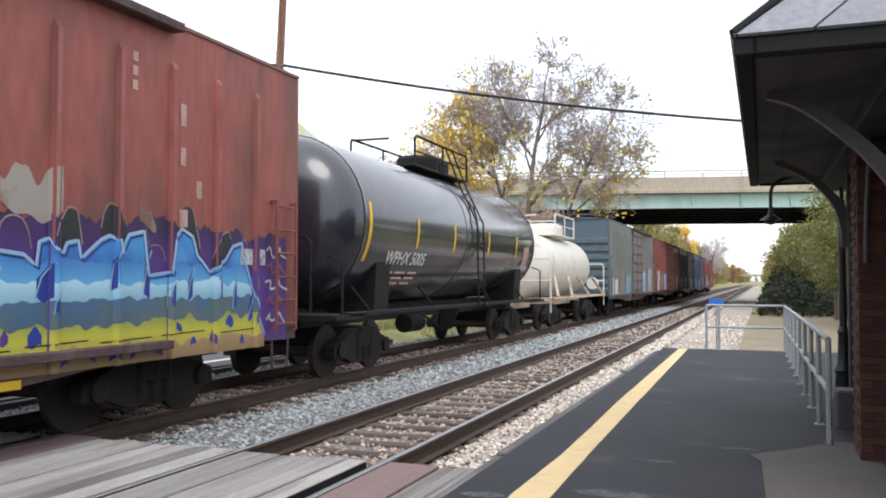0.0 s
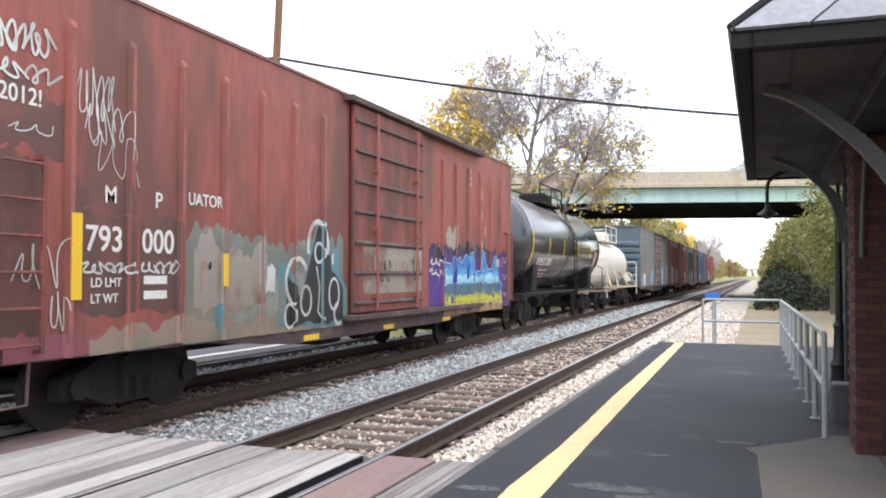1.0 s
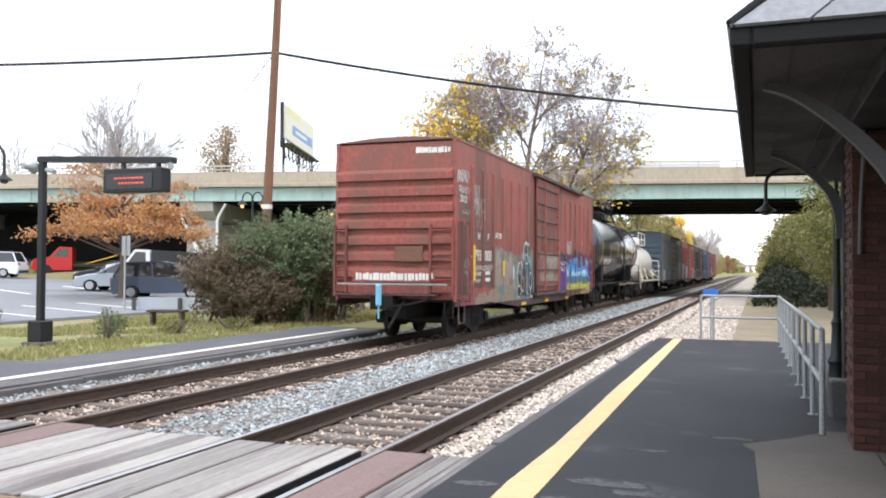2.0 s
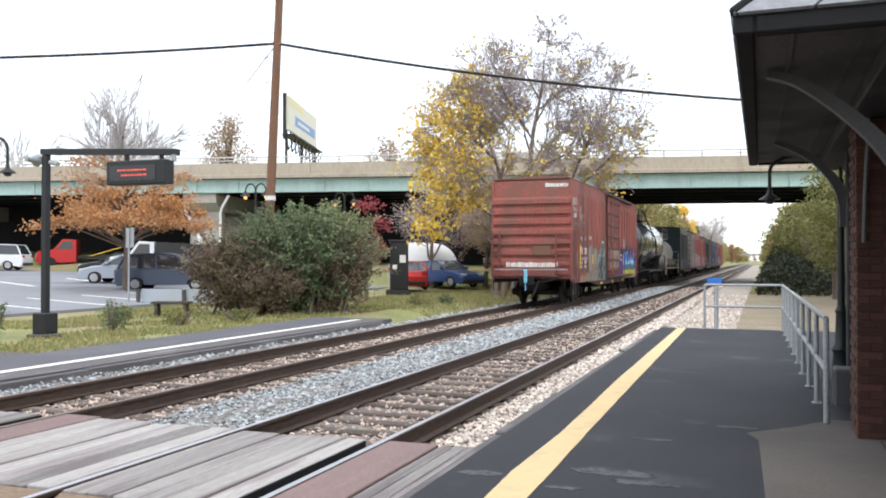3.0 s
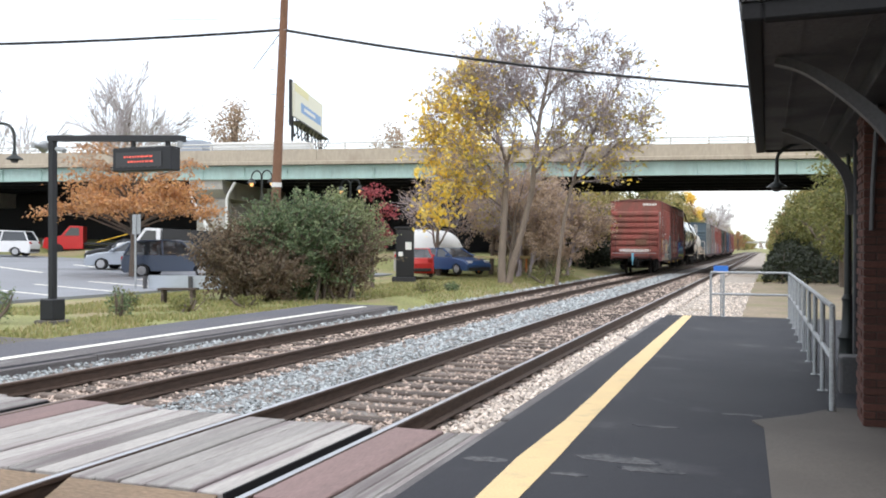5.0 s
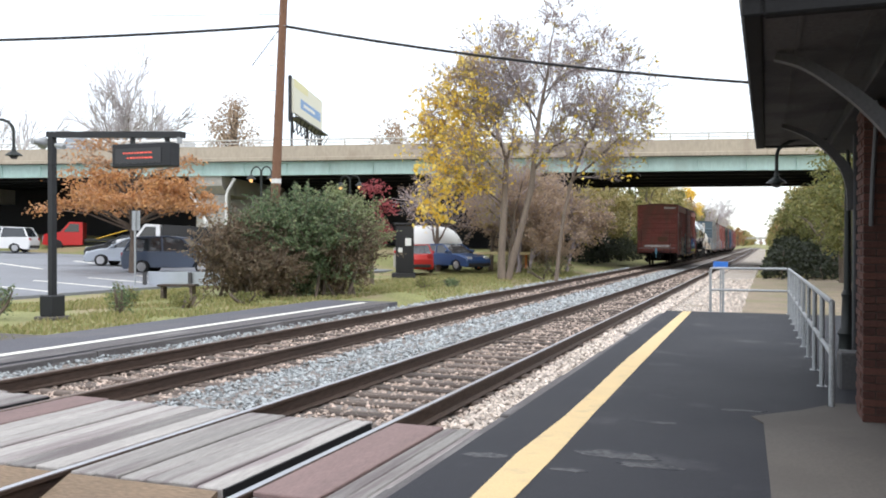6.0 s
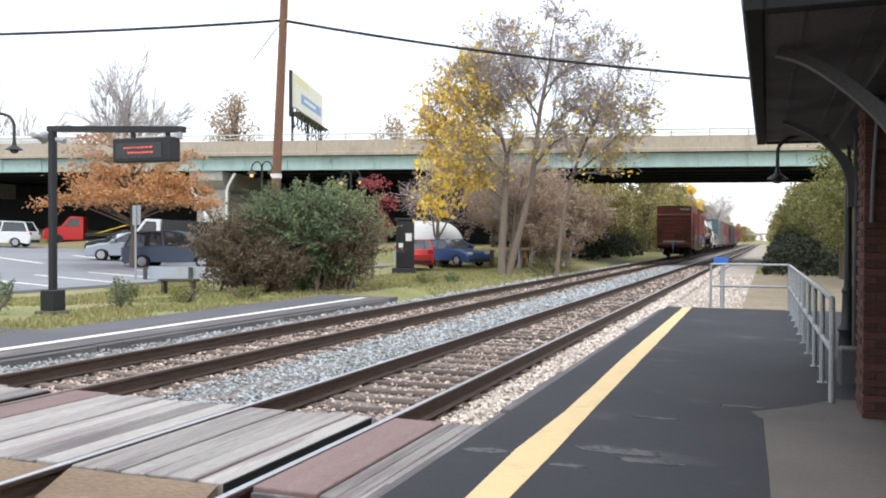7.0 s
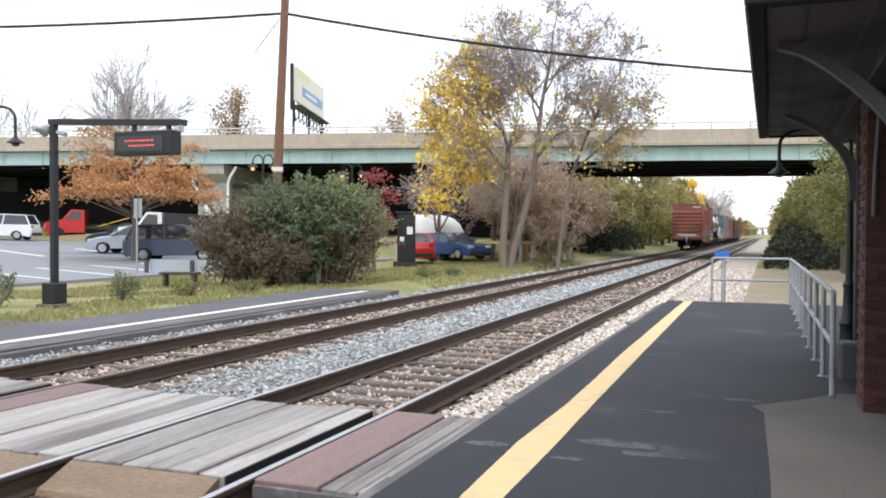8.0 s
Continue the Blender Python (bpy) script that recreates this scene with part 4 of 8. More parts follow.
def boxcar(y, length, side_m, end_m, label, top=4.45, door=(6.9, 10.35), rolling=False, corrugated=True, ribs=None, roof_m=None):
    t = thing("boxcar", pose(X_FAR, y, 0), label, "freight car", "cars of the freight train")
    half = 1.46
    ribs = ribs if ribs is not None else [1.05 + 0.845 * i for i in range(7)] + [length - 1.05 - 0.845 * i for i in range(6)]
    # sides with pressed ribs
    for sg, nm in ((1, "side_wall"), (-1, "side_wall")):
        ys = [0.0, length]
        for r in ribs:
            ys += [r - RIB_W, r - RIB_W + 0.02, r + RIB_W - 0.02, r + RIB_W]
        ys.sort()
        s = Solid()
        for yy in ys:
            x = side_x(yy, half, ribs)
            s.v += [(sg * x, yy, 0.95), (sg * x, yy, top - 0.5), (sg * half, yy, top - 0.42), (sg * half, yy, top)]
        for i in range(len(ys) - 1):
            k = 4 * i
            s.f += [(k + j, k + 4 + j, k + 5 + j, k + 1 + j) for j in range(3)]
        n = len(s.v)
        s.v += [(sg * (half - 0.08), 0, 0.95), (sg * (half - 0.08), 0, top), (sg * (half - 0.08), length, 0.95), (sg * (half - 0.08), length, top)]
        s.f += [(n, n + 1, n + 3, n + 2)]
        part(nm, s, side_m, t, smooth=False)
    # sill: deeper in the middle
    sill = Solid()
    for sg in (-1, 1):
        x0, x1 = sorted((sg * (half - 0.06), sg * (half - 0.01)))
        sill.prism([(0, 0.98), (0, 0.8), (3.3, 0.78), (5.2, 0.62), (length - 5.2, 0.62), (length - 3.3, 0.78), (length, 0.8), (length, 0.98)], "x", x0, x1)
    part("side_sill", sill, M_CAR_SILL, t, "grimy side sill", smooth=False)
    part("underframe", Solid().box(-half + 0.1, half - 0.1, 0.1, length - 0.1, 0.88, 0.96).box(-0.25, 0.25, 0.1, length - 0.1, 0.55, 0.9), M_UNDER, t, smooth=False)
    roof = Solid()
    roof.prism([(-half - 0.02, top), (half + 0.02, top), (half + 0.02, top + 0.04), (0.4, top + 0.13), (-0.4, top + 0.13), (-half - 0.02, top + 0.04)], "y", -0.02, length + 0.02)
    part("roof", roof, roof_m or M_CAR_ROOF, t)
    # ends: deep pressed corrugations
    for yy, sg in ((0.0, -1), (length, 1)):
        prof = [(yy - sg * 0.06, 0.95), (yy, 0.95)]
        z = 1.08
        while z < top - 0.75:
            for dz, d in ((0.0, 0.0), (0.005, 0.11), (0.16, 0.115), (0.25, 0.0)):
                prof.append((yy + sg * d, z + dz))
            z += 0.36
        prof += [(yy, top), (yy - sg * 0.06, top)]
        s = Solid()
        s.prism(prof, "x", -half + 0.06, half - 0.06)
        s.prism([(yy - sg * 0.06, top), (yy + 0.02 * sg, top), (yy + 0.02 * sg, top + 0.03), (yy - sg * 0.06, top + 0.03)], "x", -half + 0.1, half - 0.1)
        part("end_wall", s, end_m, t, "corrugated end wall", smooth=False)
        for sx in (-1, 1):
            corner = Solid()
            a, b = sorted((sx * half, sx * (half - 0.075)))
            c, d = sorted((yy - sg * 0.05, yy + sg * 0.045))
            corner.box(a - 0.002, b + 0.002, c, d, 0.9, top, 0.015)
            part("corner_post", corner, end_m, t, smooth=False)
        coupler(t, yy, sg)
        bogie(t, 2.5 if sg < 0 else length - 2.5, rolling)
    # sliding door with its frame of bars and rails
    d0, d1 = door
    dm = Solid().box(half + 0.03, half + 0.09, d0 + 0.1, d1 - 0.35, 0.98, top - 0.12, 0.01)
    dr = part("door", dm, M_CAR_DOOR if rolling else side_m, t, "sliding door with pressed bars", smooth=False)
    # bars coloured dark as the shadow lines of the door's recesses
    for i in range(7):
        z = 1.1 + i * (top - 1.4) / 6.2
        part("door_bar", Solid().prism([(half + 0.088, z), (half + 0.13, z + 0.015), (half + 0.13, z + 0.03), (half + 0.088, z + 0.075)], "y", d0 + 0.15, d1 - 0.4), M_CAR_SILL, dr, smooth=False)
    for yy in (d0 + 0.9, d1 - 0.75):
        part("lock_rod", Solid().tube((half + 0.15, yy, 1.0), (half + 0.15, yy, top - 0.15), 0.024, n=6), M_RIB, dr)
        for z in (1.2, 2.3, 3.3):
            part("rod_bracket", Solid().box(half + 0.085, half + 0.18, yy - 0.045, yy + 0.045, z, z + 0.06), side_m, dr, smooth=False)
    part("door_track", Solid().box(half + 0.0, half + 0.17, d0 - 0.1, d1 + 3.5, top - 0.1, top + 0.0, 0.01), M_CAR_SILL, t, "dark upper door track", smooth=False)
    part("door_track", Solid().box(half, half + 0.15, d0 - 0.1, d1 + 3.4, 0.86, 0.95, 0.01), M_CAR_SILL, t, "dark lower door track", smooth=False)
    lm = M_CAR_DOOR if rolling else side_m
    ladder(t, half, 0.16, 0.66, 0.8, 2.75, 6, lm, 0.09)
    ladder(t, half, length - 0.66, length - 0.16, 0.86, 2.75, 6, lm, 0.09)
    gear = Solid()
    gear.box(-0.9, 0.9, length / 2 - 1.2, length / 2 - 0.4, 0.45, 0.8, 0.05).tube((0.2, 3.8, 0.66), (0.2, length - 3.8, 0.66), 0.03, n=6)
    gear.lathe([(0.0, -0.4), (0.22, -0.4), (0.24, 0), (0.22, 0.4), (0.0, 0.4)], (0.55, length / 2 + 1.2, 0.62), "y", 12)
    part("brake_gear", gear, M_UNDER, t)
    TRAIN.append((t, y))
    return t, half, ribs


def last_boxcar():
    t, half, ribs = boxcar(-6.25, 16.6, M_CAR_RED, M_CAR_END, "rust-red ribbed boxcar covered in graffiti at the train's tail", rolling=True)
    rng = random.Random(11)
    flat = lambda v: (lambda y: v)

    def wavy(v, a, f, ph=0.0, jag=0.0):
        return lambda y: v + a * math.sin(y * f + ph) + 0.5 * a * math.sin(y * f * 2.7 + ph * 2) + jag * noise.noise((y * 7, ph, 0))

    # overpainted zones along the lower side
    sprayed("overpaint", t, P_PINK, half, ribs, 0.3, 2.0, flat(0.81), wavy(1.02, 0.02, 3), 0.0015)
    # a paler red strip along the face of each rib
    for rb in ribs:
        sprayed("rib_wear", t, M_RIB, half, ribs, (rb - 0.036) / ALONG, (rb + 0.036) / ALONG, flat(1.0), flat(3.95), 0.001, 0.012)
    sprayed("overpaint", t, P_GREYGREEN, half, ribs, 2.72, 6.6, flat(0.80), wavy(2.08, 0.07, 2.1, 1.0, 0.22), 0.002, label="grey-green patch of old overpaint")
    sprayed("overpaint", t, P_BEIGE, half, ribs, 1.3, 4.9, wavy(0.81, 0.01, 3), wavy(1.06, 0.05, 2.7, 0.5, 0.1), 0.0028)
    for k in range(16):
        a = rng.uniform(2.75, 6.3)
        z = rng.uniform(0.95, 1.6)
        sprayed("paint_smear", t, (P_WHITE, P_TEAL, P_BEIGE, P_SMEAR)[k % 4], half, ribs, a, a + rng.uniform(0.05, 0.2), wavy(z, 0.03, 9, k, 0.1), wavy(z + rng.uniform(0.2, 0.55), 0.05, 8, k, 0.2), 0.0032 + 0.0001 * k, 0.03)
    sprayed("overpaint", t, P_SMEAR, half, ribs, 2.9, 4.4, wavy(1.2, 0.05, 3.0), wavy(1.95, 0.12, 4.1, 2, 0.2), 0.0035)
    # dark panels behind the numbers
    for a, b in ((1.18, 1.95), (2.0, 2.66)):
        sprayed("overpaint", t, P_GRIME, half, ribs, a, b, wavy(1.2, 0.03, 6, a, 0.05), wavy(2.2, 0.03, 5, b, 0.05), 0.0022)
    for a, b, z0, z1 in ((0.14, 0.7, 1.0, 2.62), (1.05, 1.9, 2.2, 2.5), (0.1, 0.95, 2.7, 3.3)):
        sprayed("paint_smear", t, P_GRIME, half, ribs, a, b, wavy(z0, 0.06, 5, a, 0.1), wavy(z1, 0.1, 4, b, 0.25), 0.0012, 0.03)
    # blue-black figure with white rings in front of the door
    top_of = lambda y: 1.42 + 0.95 * max(0.0, 1 - abs(y - 5.8) / 0.42) ** 0.6 + 0.22 * math.sin(y * 4.4 - 0.6)
    sprayed("graffiti", t, P_TEAL, half, ribs, 4.72, 6.75, wavy(0.84, 0.03, 4), lambda y: top_of(y) + 0.12, 0.006)
    sprayed("graffiti", t, P_BLACK, half, ribs, 4.92, 6.6, wavy(0.88, 0.03, 6), top_of, 0.008)

    def ring(y, z, r, tall, width, a0=0, a1=360):
        pts = [(y + r * math.cos(radians(a0 + (a1 - a0) * i / 14)), z + r * tall * math.sin(radians(a0 + (a1 - a0) * i / 14))) for i in range(15)]
        ribbon("graffiti_stroke", t, P_WHITE, half, ribs, pts, width, 0.0125)

    ring(5.8, 2.02, 0.3, 1.2, 0.075, -20, 200)
    ring(5.82, 1.92, 0.12, 1.2, 0.05)
    ring(5.2, 1.5, 0.3, 1.1, 0.07, 30, 250)
    ring(5.45, 1.22, 0.15, 1.4, 0.045)
    ring(6.3, 1.3, 0.16, 1.5, 0.045)
    ring(5.0, 1.02, 0.12, 1.4, 0.05)
    ring(6.45, 1.0, 0.14, 1.2, 0.05, 90, 300)
    ribbon("graffiti_stroke", t, P_WHITE, half, ribs, [(5.75, 1.72), (5.85, 1.4), (5.8, 1.05), (5.95, 0.92)], 0.04, 0.0125)
    # the large blue and yellow piece towards the front of the car
    base = lambda y: 0.80 + 0.02 * math.sin(3 * y)
    sprayed("graffiti", t, P_PURPLE, half, ribs, 10.25, 15.85, base, lambda y: 2.2 + 0.22 * noise.noise((y * 1.7, 3, 0)) + 0.14 * noise.noise((y * 5, 0, 0)) + 0.07 * noise.noise((y * 17, 1, 0)), 0.0035, label="purple and black sprayed background")
    crest = ((11.07, 1.87), (11.47, 1.83), (11.61, 1.73), (11.64, 1.95), (11.76, 1.99), (11.80, 1.89), (11.92, 1.86), (11.96, 1.95), (12.10, 1.98), (12.14, 1.81), (12.27, 1.91), (12.39, 2.00), (12.51, 2.05), (12.62, 2.01), (12.66, 1.87), (12.78, 2.07), (13.01, 2.12), (13.09, 1.65), (13.42, 1.69), (13.47, 2.03), (13.62, 2.18), (13.82, 2.10), (13.90, 1.89), (14.14, 1.70), (14.43, 1.84), (14.59, 2.02), (14.78, 2.07), (14.81, 1.92), (14.99, 1.57), (15.17, 1.14), (15.31, 0.89))

    def crest_at(y):
        for (ya, za), (yb, zb) in zip(crest, crest[1:]):
            if ya <= y <= yb:
                return za + (zb - za) * (y - ya) / max(0.01, yb - ya)
        return crest[0][1] if y < crest[0][0] else crest[-1][1]

    ya, yb = crest[0][0], crest[-1][0]
    edge = lambda z, k, a=0.1: (lambda y: z + a * noise.noise((y * 2.3, k, 0)) + 0.6 * a * noise.noise((y * 7, k, 1)))
    under = lambda f: (lambda y: min(f(y), crest_at(y) - 0.02))
    lines = [lambda y: 0.74, edge(0.93, 1), edge(1.16, 2), edge(1.4, 3), edge(1.58, 4), edge(1.78, 5), crest_at]
    fills = (P_TAN, P_YELLOW, P_SLATE, P_CYAN, P_AZURE, P_BLUE)
    for k, m in enumerate(fills):
        sprayed("graffiti", t, m, half, ribs, ya, yb, under(lines[k]), under(lines[k + 1]) if k < 5 else crest_at, 0.0085, 0.015, "blue, white and yellow sprayed letters" if k == 5 else "")
    ribbon("graffiti_stroke", t, P_PALE, half, ribs, crest, 0.035, 0.0145)
    ribbon("graffiti_stroke", t, P_NAVY, half, ribs, [(y + 0.035, z - 0.035) for y, z in crest], 0.02, 0.012)
    # dark shadows cut into the letters, and the lower row of small blocks
    for y, z, w, h, lean in ((11.62, 1.42, 0.16, 0.34, 0.05), (11.8, 1.28, 0.1, 0.2, 0.0), (12.55, 1.5, 0.07, 0.42, 0.02), (13.02, 1.42, 0.09, 0.5, 0.03), (13.42, 1.3, 0.06, 0.3, -0.03), (13.75, 1.38, 0.08, 0.36, 0.04), (14.3, 1.4, 0.1, 0.26, 0.05), (14.62, 1.25, 0.07, 0.4, 0.02), (14.95, 1.1, 0.08, 0.34, 0.06), (11.1, 1.4, 0.08, 0.3, 0.02), (10.75, 1.3, 0.1, 0.3, 0.04)):
        sprayed("graffiti", t, P_NAVY, half, ribs, y, y + w, lambda q, z=z: z + 0.03 * math.sin(q * 31), lambda q, y=y, z=z, h=h, w=w: z + h * (0.55 + 0.45 * (q - y) / w), 0.0105, 0.02)
        ribbon("graffiti_stroke", t, P_PALE, half, ribs, [(y - 0.02, z), (y + lean, z + h * 0.6), (y + w + 0.02, z + h)], 0.016, 0.0135)
    for q in range(16):
        y = 10.3 + q * 0.32 + rng.uniform(-0.08, 0.08)
        z, w, h = rng.choice((0.8, 0.86, 1.0, 1.04)), rng.uniform(0.07, 0.17), rng.uniform(0.08, 0.2)
        sprayed("graffiti", t, P_NAVY if q % 3 else P_PURPLE, half, ribs, y, y + w, lambda v, z=z: z + 0.02 * math.sin(v * 40), lambda v, y=y, z=z, h=h, w=w: z + h * (1 - 0.5 * abs(2 * (v - y) / w - 1)), 0.0105, 0.02)
    for y, z in ((10.6, 0.97), (11.5, 1.0), (12.4, 0.98), (13.3, 1.0), (14.3, 0.97)):
        ribbon("graffiti_stroke", t, P_BLACK, half, ribs, [(y, z), (y + 0.75, z + 0.015)], 0.012, 0.0125)
    # black humps with pale rims over the crest
    for q in range(8):
        a = 10.6 + q * 0.6
        hump = lambda y, a=a: crest_at(y) + 0.1 + (0.2 + 0.06 * (a % 0.5)) * max(0.0, 1 - ((y - a - 0.18) / 0.18) ** 2) ** 0.5
        sprayed("graffiti", t, P_PURPLE if q % 3 == 1 else P_BLACK, half, ribs, a, a + 0.36, lambda y: crest_at(y) + 0.03, hump, 0.0055, 0.03)
        ribbon("graffiti_stroke", t, P_SMEAR, half, ribs, [(a + 0.036 * i, hump(a + 0.036 * i) + 0.02) for i in range(11)], 0.014, 0.0075)
    part("notice_plate", Solid().box(half + 0.004, half + 0.009, 15.21, 15.78, 1.80, 2.00), M_SMEARPLATE, t, "pale smeared notice", smooth=False)
    for q in range(5):
        ribbon("graffiti_stroke", t, P_PINK if q % 2 else P_WHITE, half, ribs, scrawl(rng, 15.35, 15.8, 1.0 + q * 0.22, 1.2 + q * 0.22, 7), 0.03, 0.012)
    for a, b, z0, z1 in ((11.22, 11.92, 2.2, 2.62), (12.95, 13.2, 2.2, 2.36)):
        sprayed("paint_smear", t, P_SMEAR, half, ribs, a, b, wavy(z0, 0.06, 7, a), wavy(z1, 0.1, 6, a, 0.25), 0.0062, 0.03)
    for q in range(2):
        ribbon("graffiti_stroke", t, P_WHITE, half, ribs, scrawl(rng, 10.3, 11.2, 1.55 + 0.2 * q, 1.75 + 0.2 * q, 12), 0.04, 0.013)
    part("overpaint", Solid().box(half + 0.091, half + 0.0935, 7.35, 9.95, 1.28, 2.06), P_SMEAR, t, "grey overpaint on the door", smooth=False)
    # white tags
    for (a, b, c, d, n, wd) in ((0.02, 0.75, 3.5, 3.9, 26, 0.03), (0.1, 0.8, 3.3, 3.52, 18, 0.026), (1.1, 1.6, 3.0, 3.75, 20, 0.015), (1.2, 1.85, 2.75, 3.4, 17, 0.014), (1.3, 1.9, 2.5, 3.1, 10, 0.012), (0.4, 0.95, 1.3, 1.95, 12, 0.016),
                                (1.2, 1.95, 1.58, 1.74, 24, 0.024), (2.0, 2.62, 1.58, 1.76, 22, 0.024), (0.78, 1.02, 0.95, 1.5, 9, 0.016), (0.3, 0.8, 2.85, 2.98, 8, 0.012)):
        ribbon("paint_tag", t, P_WHITE, half, ribs, scrawl(rng, a, b, c, d, n), wd, 0.0095)
    for q in range(5):
        ribbon("paint_tag", t, (P_PINK, P_BLACK, P_BEIGE)[q % 3], half, ribs, scrawl(rng, 7.2 + 0.5 * q, 7.8 + 0.45 * q, 1.4, 1.95, 9), 0.035, 0.0945)
    # lettering
    say = lambda text, size, y, z, m=M_LETTER: lettering("lettering", text, size, m, t, pose(half + 0.006, y * ALONG, z, 90, 0, 90))
    say("2012!", 0.22, 0.2, 3.12)
    say("793", 0.36, 1.22, 1.83)
    say("000", 0.36, 2.02, 1.83)
    say("M", 0.24, 1.47, 2.32)
    say("P", 0.24, 2.22, 2.32)
    say("UATOR", 0.2, 2.78, 2.4)
    say("LD LMT", 0.13, 1.3, 1.47)
    say("LT WT", 0.13, 1.3, 1.31)
    for q in range(2):
        bar = Solid().box(half + 0.004, half + 0.007, 2.12, 2.5, 1.33 + q * 0.16, 1.42 + q * 0.16)
        part("lettering_bar", bar, M_LETTER, t, smooth=False)
    for a, b, c, d in ((14.0, 0.1, 3.35, 3.6), (14.0, 0.1, 2.9, 3.1), (14.3, 0.1, 2.55, 2.75), (14.0, 0.14, 2.2, 2.4), (13.2, 0.08, 3.9, 4.0), (13.2, 0.08, 3.75, 3.85), (13.2, 0.08, 3.6, 3.7)):
        part("lettering_bar", Solid().box(half + 0.004, half + 0.007, a, a + b, c, d), M_FADED, t, smooth=False)
    # yellow markers
    for y, z0, z1, w in ((1.1, 1.35, 2.18, 0.13), (3.55, 1.45, 1.85, 0.1)):
        part("reflector", Solid().box(half + RIB_D + 0.002, half + RIB_D + 0.012, y - w / 2, y + w / 2, z0, z1), M_REFLECT, t, "yellow reflector strip", smooth=False)
    for y in (5.8, 8.6, 11.6):
        part("reflector", Solid().box(half - 0.008, half + 0.01, y - 0.22, y + 0.22, 0.64, 0.72), M_REFLECT, t, "yellow reflector strip", smooth=False)
    # tail end: ladder, panel, white bar, platform and the pale blue marker
    for xa, xb in ((0.9, 1.42), (-1.42, -1.14)):
        s = Solid()
        for xx in (xa, xb):
            s.box(xx - 0.025, xx + 0.025, -0.172, -0.116, 1.0, 2.6)
        for i in range(6):
            s.tube((xa, -0.15, 1.12 + i * 0.27), (xb, -0.15, 1.12 + i * 0.27), 0.018, n=6)
        part("end_ladder", s, M_CAR_DOOR, t)
    part("placard_panel", Solid().box(0.05, 0.72, -0.14, -0.062, 1.78, 2.12, 0.01), M_PLACARD, t, "blank brown placard panel", smooth=False)
    s = Solid().box(-1.35, 1.1, -0.38, -0.07, 1.03, 1.07, 0.008)
    for i in range(12):
        s.box(-1.3 + i * 0.2, -1.28 + i * 0.2, -0.37, -0.08, 1.07, 1.085)
    part("end_walkway", s, M_CAR_SILL, t, "grimy crossover walkway", smooth=False)
    bar = Solid()
    for i in range(22):
        bar.box(-0.9 + i * 0.085, -0.9 + i * 0.085 + rng.uniform(0.055, 0.08), -0.1315, -0.1255, 1.36 + rng.uniform(0, 0.02), 1.55 - rng.uniform(0, 0.04))
    part("letter_board", Solid().box(-0.98, 1.0, -0.125, -0.06, 1.32, 1.58, 0.005), M_CAR_END, t, smooth=False)
    part("lettering_bar", bar, M_LETTER, t, "row of worn white lettering", smooth=False)
    bar = Solid()
    for i in range(11):
        bar.box(0.5 + i * 0.075, 0.55 + i * 0.075 + rng.uniform(0, 0.02), -0.011, -0.004, top_text + rng.uniform(0, 0.02), top_text + 0.12 + rng.uniform(0, 0.03))
    part("lettering_bar", bar, M_LETTER, t, "small white lettering", smooth=False)
    s = Solid().tube((-1.3, -0.2, 1.28), (1.3, -0.2, 1.28), 0.02, n=6)
    for xx in (-1.3, -0.5, 0.5, 1.3):
        s.tube((xx, -0.2, 1.28), (xx, -0.06, 1.28), 0.018, n=6)
    part("grab_rail", s, M_GALV, t, "pale grab rail")
    s = Solid().box(-0.06, 0.06, -0.92, -0.82, 0.82, 1.3, 0.03).box(-0.045, 0.045, -0.935, -0.92, 1.15, 1.26, 0.01).tube((0, -0.87, 0.55), (0, -0.87, 0.82), 0.02, n=6)
    part("tail_marker", s, M_BLUE_FLAG, t, "pale blue end-of-train marker on the coupler")
    s = Solid().path([(0.3, -0.1, 0.95), (0.32, -0.5, 0.75), (0.28, -0.75, 0.5), (0.2, -0.8, 0.35)], 0.035, 6)
    part("brake_hose", s, M_UNDER, t)
    for xx in (1.4, -1.2):
        part("end_stirrup", Solid().path([(xx, -0.02, 0.92), (xx, -0.06, 0.55), (xx - 0.2, -0.06, 0.55), (xx - 0.2, -0.02, 0.92)], 0.02, 6), M_UNDER, t)
    part("uncoupling_lever", Solid().path([(0.15, -0.75, 0.8), (0.6, -0.5, 0.86), (1.0, -0.3, 0.98)], 0.02, 6), M_UNDER, t)
    for sx in (1.44,):
        s = Solid().path([(sx, 0.2, 0.82), (sx, 0.22, 0.42), (sx, 0.6, 0.42), (sx, 0.62, 0.82)], 0.018, 6)
        part("stirrup_step", s, M_CAR_SILL, t)
        s = Solid().path([(sx, 16.0, 0.82), (sx, 16.02, 0.42), (sx, 16.4, 0.42), (sx, 16.42, 0.82)], 0.018, 6)
        part("stirrup_step", s, M_CAR_SILL, t)


top_text = 4.18
last_boxcar()


def tank_profile(r, y0, y1, head):
    p = []
    for i in range(9):
        a = math.pi / 2 * i / 8
        p.append((max(0.01, r * math.sin(a)), y0 + head * (1 - math.cos(a))))
    for i in range(9):
        a = math.pi / 2 * (8 - i) / 8
        p.append((max(0.01, r * math.sin(a)), y1 - head * (1 - math.cos(a))))
    return p


